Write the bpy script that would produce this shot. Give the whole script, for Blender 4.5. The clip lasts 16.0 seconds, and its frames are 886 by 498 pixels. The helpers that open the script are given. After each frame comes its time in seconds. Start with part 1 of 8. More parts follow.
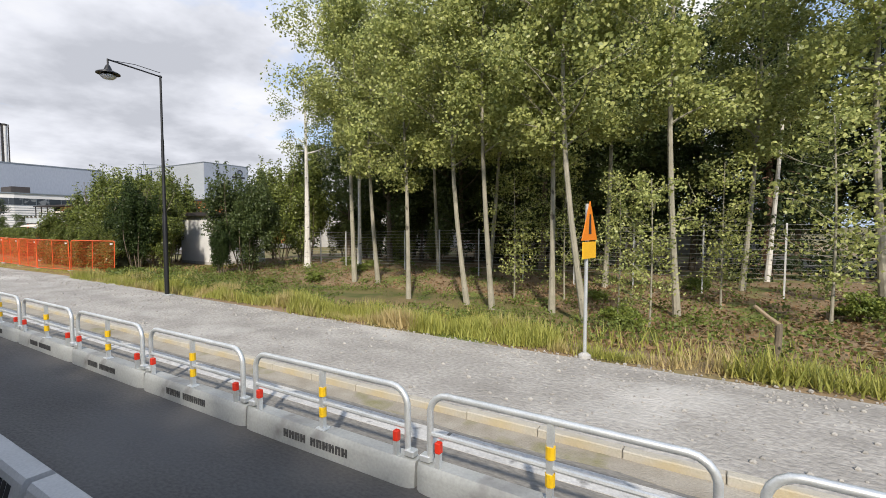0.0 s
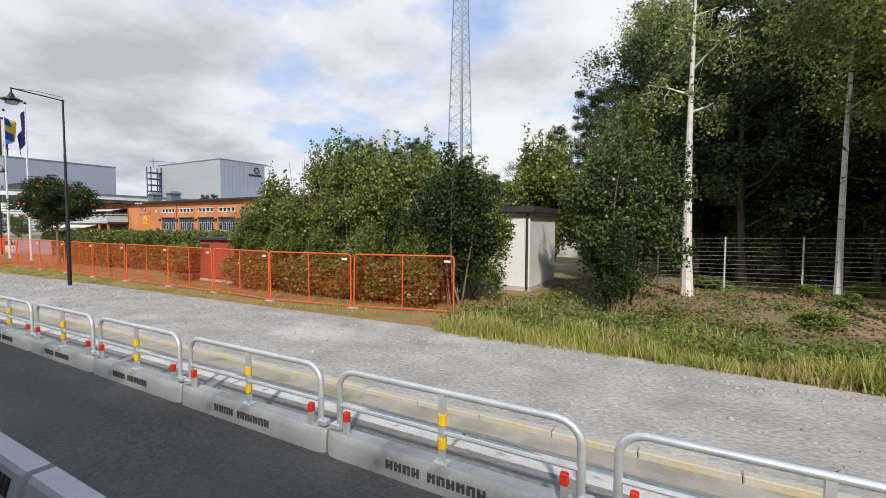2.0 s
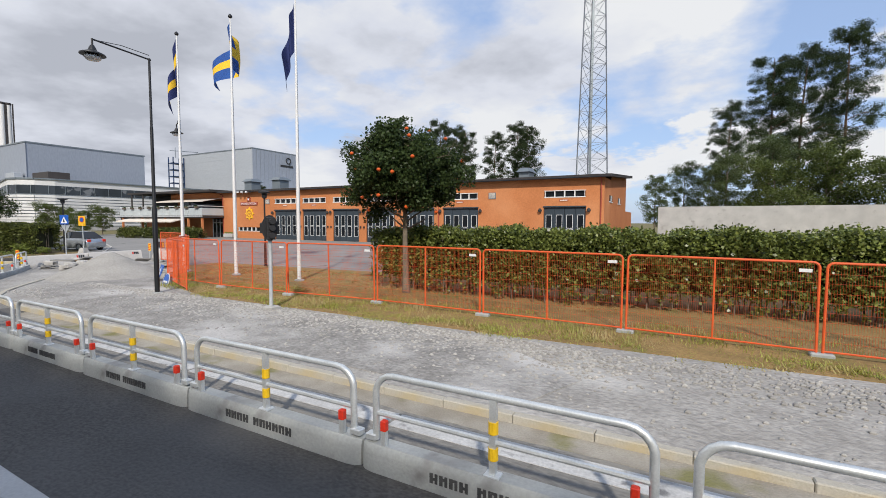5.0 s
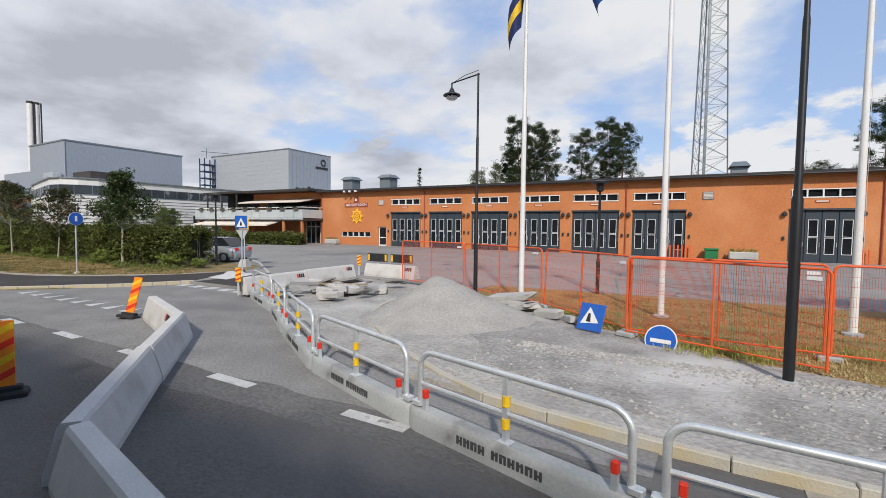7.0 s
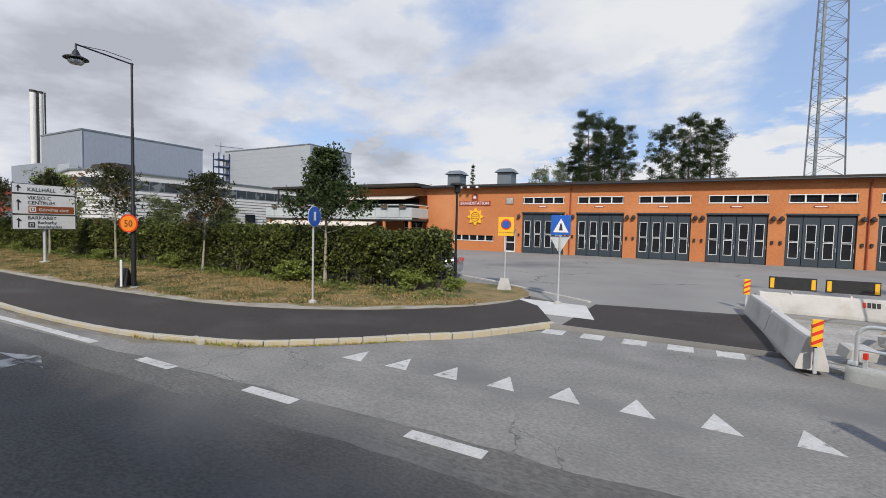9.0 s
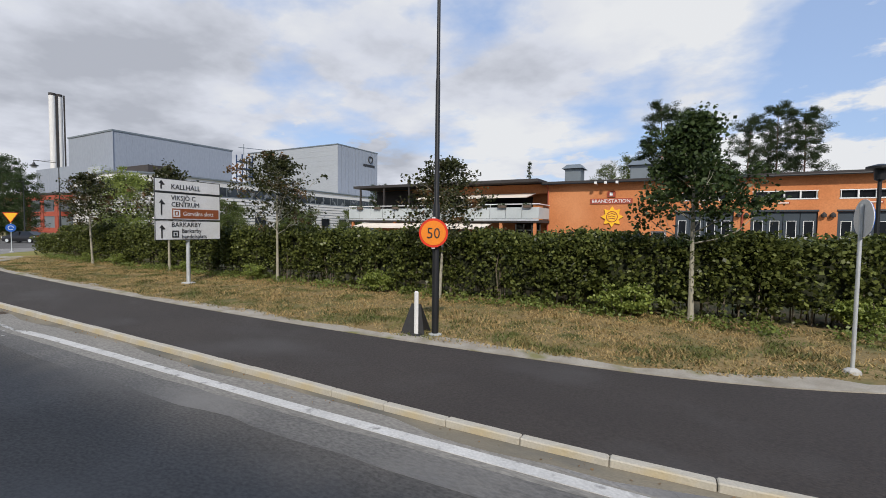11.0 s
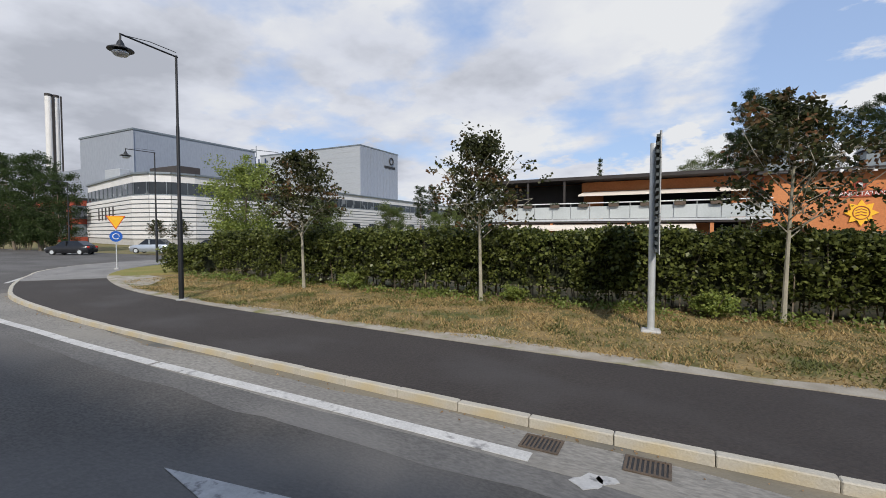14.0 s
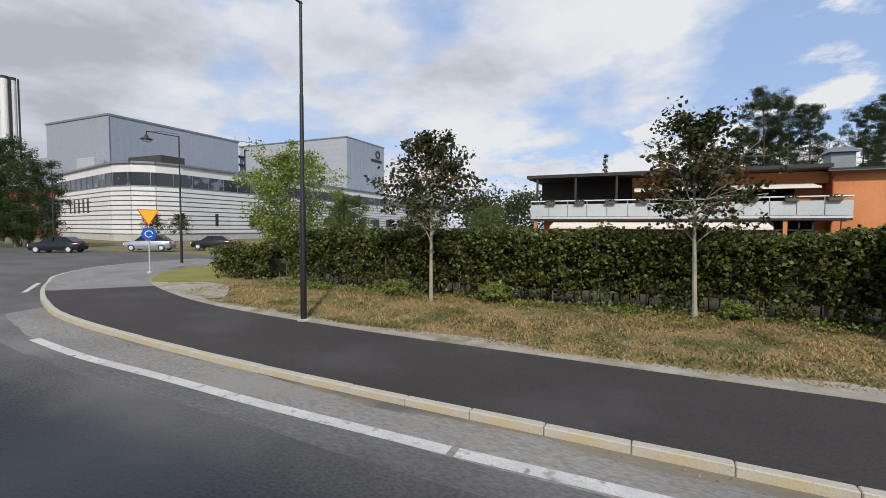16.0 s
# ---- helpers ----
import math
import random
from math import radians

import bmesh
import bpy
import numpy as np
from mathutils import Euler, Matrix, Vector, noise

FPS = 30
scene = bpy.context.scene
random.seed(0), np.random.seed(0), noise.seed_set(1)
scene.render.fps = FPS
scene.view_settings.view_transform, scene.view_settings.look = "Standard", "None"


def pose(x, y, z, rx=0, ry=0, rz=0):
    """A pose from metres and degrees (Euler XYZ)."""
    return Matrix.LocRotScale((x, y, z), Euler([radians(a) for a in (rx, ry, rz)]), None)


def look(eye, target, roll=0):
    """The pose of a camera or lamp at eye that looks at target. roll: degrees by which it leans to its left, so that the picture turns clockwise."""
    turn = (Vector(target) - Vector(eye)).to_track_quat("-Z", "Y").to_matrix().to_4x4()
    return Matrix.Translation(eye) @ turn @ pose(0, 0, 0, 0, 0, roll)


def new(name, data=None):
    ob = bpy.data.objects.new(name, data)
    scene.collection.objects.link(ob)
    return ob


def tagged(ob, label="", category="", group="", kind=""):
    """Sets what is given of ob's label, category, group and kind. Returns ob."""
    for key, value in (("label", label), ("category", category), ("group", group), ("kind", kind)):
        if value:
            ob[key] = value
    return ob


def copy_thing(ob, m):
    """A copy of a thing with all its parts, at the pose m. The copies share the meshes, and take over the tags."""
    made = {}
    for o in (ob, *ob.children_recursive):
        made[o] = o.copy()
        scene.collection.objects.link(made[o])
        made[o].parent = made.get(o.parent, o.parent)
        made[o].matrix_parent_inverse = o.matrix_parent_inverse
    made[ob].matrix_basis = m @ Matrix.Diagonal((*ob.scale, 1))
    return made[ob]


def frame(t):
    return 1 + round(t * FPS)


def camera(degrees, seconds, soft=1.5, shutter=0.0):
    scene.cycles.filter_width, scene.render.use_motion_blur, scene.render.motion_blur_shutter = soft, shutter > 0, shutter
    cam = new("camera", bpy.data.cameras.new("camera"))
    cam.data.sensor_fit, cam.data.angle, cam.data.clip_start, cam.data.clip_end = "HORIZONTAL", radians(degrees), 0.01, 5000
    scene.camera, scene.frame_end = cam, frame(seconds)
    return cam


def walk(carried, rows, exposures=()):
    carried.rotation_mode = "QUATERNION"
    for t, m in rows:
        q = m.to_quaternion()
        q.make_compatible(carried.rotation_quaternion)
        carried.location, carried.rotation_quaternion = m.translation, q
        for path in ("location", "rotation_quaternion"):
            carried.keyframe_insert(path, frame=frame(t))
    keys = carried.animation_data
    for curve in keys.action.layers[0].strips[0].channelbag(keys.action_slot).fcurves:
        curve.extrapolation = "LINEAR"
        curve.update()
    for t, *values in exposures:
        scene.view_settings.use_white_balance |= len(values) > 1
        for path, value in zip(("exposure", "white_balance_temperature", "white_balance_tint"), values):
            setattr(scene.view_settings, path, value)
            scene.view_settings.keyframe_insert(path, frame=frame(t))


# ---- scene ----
cam = camera(89.9, 16.0, soft=0.9)
EXPOSURES = [(0, 0.30, 6500, 10), (1.5, 0.18, 6350, 10), (3.5, 0.12, 6350, 10), (6, -0.04, 6300, 10), (16, -0.06, 6300, 10)]
PATH = [
    (0, (55.767, 0.513, 2.65), (54.744, 2.228, 2.544), 0.1),
    (0.5, (50.654, 0.61, 2.626), (49.625, 2.323, 2.524), -0.1),
    (1, (45.424, 0.462, 2.686), (44.408, 2.18, 2.576), -0.3),
    (1.5, (40.087, 0.343, 2.688), (39.085, 2.071, 2.582), -0.2),
    (2, (34.515, 0.377, 2.666), (33.525, 2.112, 2.564), 0.2),
    (2.5, (29.283, 0.505, 2.637), (28.305, 2.245, 2.509), 0.9),
    (3, (24.43, 0.629, 2.531), (23.458, 2.373, 2.406), 0.8),
    (3.5, (19.758, 0.602, 2.518), (18.793, 2.35, 2.394), 0.7),
    (6, (-2.979, 0.528, 2.488), (-3.943, 2.276, 2.365), 0.1),
    (6.5, (-7.196, 0.482, 2.499), (-8.153, 2.233, 2.379), 0.5),
    (7, (-11.408, 0.39, 2.417), (-12.394, 2.127, 2.314), 0.6),
    (7.5, (-15.603, 0.341, 2.403), (-16.586, 2.08, 2.3), 1.8),
    (8, (-19.687, 0.348, 2.412), (-20.664, 2.09, 2.305), 1.9),
    (8.5, (-23.66, 0.354, 2.322), (-24.626, 2.102, 2.224), 1.8),
    (9, (-27.241, 0.289, 2.358), (-28.199, 2.042, 2.259), 1.4),
    (9.5, (-30.595, 0.294, 2.357), (-31.551, 2.048, 2.259), 1.4),
    (10, (-33.684, 0.323, 2.36), (-34.643, 2.075, 2.258), 1.2),
    (10.2, (-34.874, 0.335, 2.362), (-35.836, 2.086, 2.261), 1.1),
    (12.5, (-48.215, 0.126, 2.191), (-49.215, 1.856, 2.1), 0.3),
    (13, (-51.156, 0.038, 2.148), (-52.151, 1.771, 2.06), 0.1),
    (13.5, (-53.978, 0.04, 2.14), (-54.969, 1.775, 2.055), -0.0),
    (14, (-56.638, 0.119, 2.148), (-57.568, 1.888, 2.071), 0.0),
    (14.5, (-58.642, 0.171, 2.249), (-59.557, 1.948, 2.157), -0.1),
    (15, (-60.804, 0.18, 2.271), (-61.679, 1.976, 2.181), 0.1),
    (15.5, (-62.191, 0.202, 2.292), (-63.041, 2.009, 2.193), 0.4),
    (16, (-63.173, 0.221, 2.3), (-63.993, 2.042, 2.201), 0.3),
]
walk(cam, [(t, look(eye, target, roll)) for t, eye, target, roll in PATH], EXPOSURES)

# ---------------------------------------------------------------- world and sun
SUN_EL, SUN_AZ = radians(37), radians(150)      # azimuth clockwise from +y; the sun stands behind the camera
world = bpy.data.worlds.new("sky")
scene.world = world
world.use_nodes = True
wn, wl = world.node_tree.nodes, world.node_tree.links
wn.clear()
w_out = wn.new("ShaderNodeOutputWorld")
sky = wn.new("ShaderNodeTexSky")
sky.sky_type, sky.sun_disc = "NISHITA", False
sky.sun_elevation, sky.sun_rotation = SUN_EL, SUN_AZ
w_co = wn.new("ShaderNodeTexCoord")
w_sep = wn.new("ShaderNodeSeparateXYZ")
wl.new(w_co.outputs["Generated"], w_sep.inputs[0])


def w_math(op, a, b):
    n = wn.new("ShaderNodeMath")
    n.operation = op
    for k, v in ((0, a), (1, b)):
        if isinstance(v, (int, float)):
            n.inputs[k].default_value = v
        else:
            wl.new(v, n.inputs[k])
    return n.outputs[0]


w_z = w_math("ADD", w_math("MAXIMUM", w_sep.outputs[2], 0.0), 0.22)
w_vec = wn.new("ShaderNodeCombineXYZ")
wl.new(w_math("DIVIDE", w_sep.outputs[0], w_z), w_vec.inputs[0])
wl.new(w_math("DIVIDE", w_sep.outputs[1], w_z), w_vec.inputs[1])


def w_noise(scale, detail, z, rough=0.55):
    wl_map = wn.new("ShaderNodeMapping")
    wl_map.inputs["Location"].default_value = (3.1, 0.4, z)
    wl.new(w_vec.outputs[0], wl_map.inputs[0])
    n = wn.new("ShaderNodeTexNoise")
    n.inputs["Scale"].default_value, n.inputs["Detail"].default_value = scale, detail
    n.inputs["Roughness"].default_value = rough
    wl.new(wl_map.outputs[0], n.inputs["Vector"])
    return n.outputs["Fac"]


def w_ramp(fac, stops):
    n = wn.new("ShaderNodeValToRGB")
    wl.new(fac, n.inputs[0])
    while len(n.color_ramp.elements) < len(stops):
        n.color_ramp.elements.new(0.5)
    for e, (p, c) in zip(n.color_ramp.elements, stops):
        e.position, e.color = p, (*c, 1) if len(c) == 3 else c
    return n.outputs[0]


w_lean = w_math("ADD", w_noise(0.75, 7, 0.0), w_math("MULTIPLY", w_math("ADD", w_sep.outputs[0], 0.42), -0.24))
w_lean = w_math("ADD", w_lean, w_math("MULTIPLY", w_math("SUBTRACT", w_noise(2.4, 6, 9.0), 0.48), 0.4))
w_dir = wn.new("ShaderNodeMapping")
w_dir.inputs["Scale"].default_value = (1.0, 1.0, 2.6)
wl.new(w_co.outputs["Generated"], w_dir.inputs[0])
w_puff = wn.new("ShaderNodeTexNoise")
w_puff.inputs["Scale"].default_value, w_puff.inputs["Detail"].default_value, w_puff.inputs["Roughness"].default_value = 4.2, 7, 0.58
wl.new(w_dir.outputs[0], w_puff.inputs["Vector"])
w_low = w_math("ABSOLUTE", w_math("SUBTRACT", w_sep.outputs[2], 0.12), 0.0)
w_side = w_math("ADD", w_math("ABSOLUTE", w_math("SUBTRACT", w_sep.outputs[0], 0.30), 0.0), w_math("ABSOLUTE", w_math("SUBTRACT", w_sep.outputs[2], 0.27), 0.0))
w_bank = w_math("MINIMUM", w_math("MULTIPLY", w_low, 1.9), w_math("MULTIPLY", w_side, 1.2))
w_cumulus = w_ramp(w_math("SUBTRACT", w_puff.outputs["Fac"], w_bank), [(0.385, (0, 0, 0)), (0.45, (1, 1, 1))])
w_mask = w_math("MAXIMUM", w_ramp(w_lean, [(0.39, (0, 0, 0)), (0.52, (1, 1, 1))]), w_cumulus)
w_shade = w_ramp(w_math("ADD", w_noise(1.3, 6, 4.0), w_math("MULTIPLY", w_math("ADD", w_sep.outputs[0], 0.35), 0.13)), [(0.30, (0.56, 0.58, 0.64)), (0.44, (0.84, 0.86, 0.93)), (0.57, (1.0, 1.0, 1.0))])
bg_sky, bg_cloud, w_mix = wn.new("ShaderNodeBackground"), wn.new("ShaderNodeBackground"), wn.new("ShaderNodeMixShader")
wl.new(sky.outputs[0], bg_sky.inputs[0])
bg_sky.inputs[1].default_value = 0.15
w_haze = wn.new("ShaderNodeMix")
w_haze.data_type = "RGBA"
w_haze.inputs[6].default_value = (0.50, 0.66, 1.0, 1)
wl.new(w_mask, w_haze.inputs[0])
wl.new(w_shade, w_haze.inputs[7])
wl.new(w_haze.outputs[2], bg_cloud.inputs[0])
bg_cloud.inputs[1].default_value = 0.84
wl.new(w_math("ADD", w_math("MULTIPLY", w_mask, 0.35), 0.65), w_mix.inputs[0])
wl.new(bg_sky.outputs[0], w_mix.inputs[1])
wl.new(bg_cloud.outputs[0], w_mix.inputs[2])
wl.new(w_mix.outputs[0], w_out.inputs[0])

sun_data = bpy.data.lights.new("sun", "SUN")
sun_data.energy, sun_data.angle, sun_data.color = 3.9, radians(2.5), (1.0, 0.91, 0.79)
sun = new("sun", sun_data)
sun_to = Vector((math.sin(SUN_AZ) * math.cos(SUN_EL), math.cos(SUN_AZ) * math.cos(SUN_EL), math.sin(SUN_EL)))
sun.matrix_world = look(sun_to * 100, (0, 0, 0))


# ---------------------------------------------------------------- materials
def material(name, a, b=None, scale=3.0, rough=0.8, metal=0.0, fine=40.0, bump=0.15, spot=None, spots=(0.62, 0.72), spot_scale=1.2,
             by="noise", leaf=False, piece=0.0, stretch=(1, 1, 1), spec=0.4, crack=0.0, grain=0.22):
    """A surface of two tones that vary at a coarse and a fine scale, with fine relief; spot: a third tone in patches."""
    m = bpy.data.materials.new(name)
    m.use_nodes = True
    nodes, links = m.node_tree.nodes, m.node_tree.links
    p = nodes["Principled BSDF"]
    p.inputs["Roughness"].default_value, p.inputs["Metallic"].default_value = rough, metal
    p.inputs["Specular IOR Level"].default_value = spec
    b = b or tuple(c * 0.8 for c in a)
    co = nodes.new("ShaderNodeTexCoord")
    mp = nodes.new("ShaderNodeMapping")
    mp.inputs["Scale"].default_value = stretch
    links.new(co.outputs["Object"], mp.inputs[0])

    def tex(s, detail=4):
        n = nodes.new("ShaderNodeTexNoise")
        n.inputs["Scale"].default_value, n.inputs["Detail"].default_value = s, detail
        links.new(mp.outputs[0], n.inputs["Vector"])
        return n.outputs["Fac"]

    def mix(f, x, y):
        n = nodes.new("ShaderNodeMix")
        n.data_type = "RGBA"
        for k, v in ((0, f), (6, x), (7, y)):
            if isinstance(v, (int, float)):
                n.inputs[k].default_value = v
            elif isinstance(v, tuple):
                n.inputs[k].default_value = (*v, 1)
            else:
                links.new(v, n.inputs[k])
        return n.outputs[2]

    def ramp(f, lo, hi):
        n = nodes.new("ShaderNodeMapRange")
        n.inputs["From Min"].default_value, n.inputs["From Max"].default_value = lo, hi
        links.new(f, n.inputs[0])
        return n.outputs[0]

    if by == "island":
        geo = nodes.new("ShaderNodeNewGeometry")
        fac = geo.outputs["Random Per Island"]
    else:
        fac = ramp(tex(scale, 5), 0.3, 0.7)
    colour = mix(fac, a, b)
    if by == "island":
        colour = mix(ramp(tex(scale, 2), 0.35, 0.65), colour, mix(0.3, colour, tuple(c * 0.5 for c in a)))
    else:
        speck = ramp(tex(fine, 4), 0.32, 0.68)
        colour = mix(speck, colour, mix(grain, colour, tuple(min(1, c * 0.45) for c in b)))
    if spot:
        colour = mix(ramp(tex(spot_scale, 5), *spots), colour, spot)
    if crack:
        warp = nodes.new("ShaderNodeVectorMath")
        warp.operation = "ADD"
        nz = nodes.new("ShaderNodeTexNoise")
        nz.inputs["Scale"].default_value, nz.inputs["Detail"].default_value = 1.5, 5
        links.new(co.outputs["Object"], nz.inputs["Vector"])
        links.new(co.outputs["Object"], warp.inputs[0])
        links.new(nz.outputs["Color"], warp.inputs[1])
        vo = nodes.new("ShaderNodeTexVoronoi")
        vo.feature = "DISTANCE_TO_EDGE"
        vo.inputs["Scale"].default_value = crack
        links.new(warp.outputs[0], vo.inputs["Vector"])
        gap = nodes.new("ShaderNodeMath")
        gap.operation = "MULTIPLY"
        links.new(ramp(vo.outputs["Distance"], 0.008, 0.002), gap.inputs[0])
        links.new(ramp(tex(0.35, 2), 0.48, 0.58), gap.inputs[1])
        colour = mix(gap.outputs[0], colour, tuple(c * 0.5 for c in b))
    if piece:
        info = nodes.new("ShaderNodeObjectInfo")
        colour = mix(ramp(info.outputs["Random"], 0, 1 / piece), colour, tuple(c * 0.6 for c in b))
    links.new(colour, p.inputs["Base Color"])
    if bump:
        bp = nodes.new("ShaderNodeBump")
        bp.inputs["Strength"].default_value, bp.inputs["Distance"].default_value = bump, 0.03
        links.new(tex(fine, 3), bp.inputs["Height"])
        links.new(bp.outputs[0], p.inputs["Normal"])
    if leaf:
        tr, ms = nodes.new("ShaderNodeBsdfTranslucent"), nodes.new("ShaderNodeMixShader")
        links.new(colour, tr.inputs[0])
        ms.inputs[0].default_value = 0.32
        links.new(p.outputs[0], ms.inputs[1])
        links.new(tr.outputs[0], ms.inputs[2])
        links.new(ms.outputs[0], nodes["Material Output"].inputs[0])
    return m


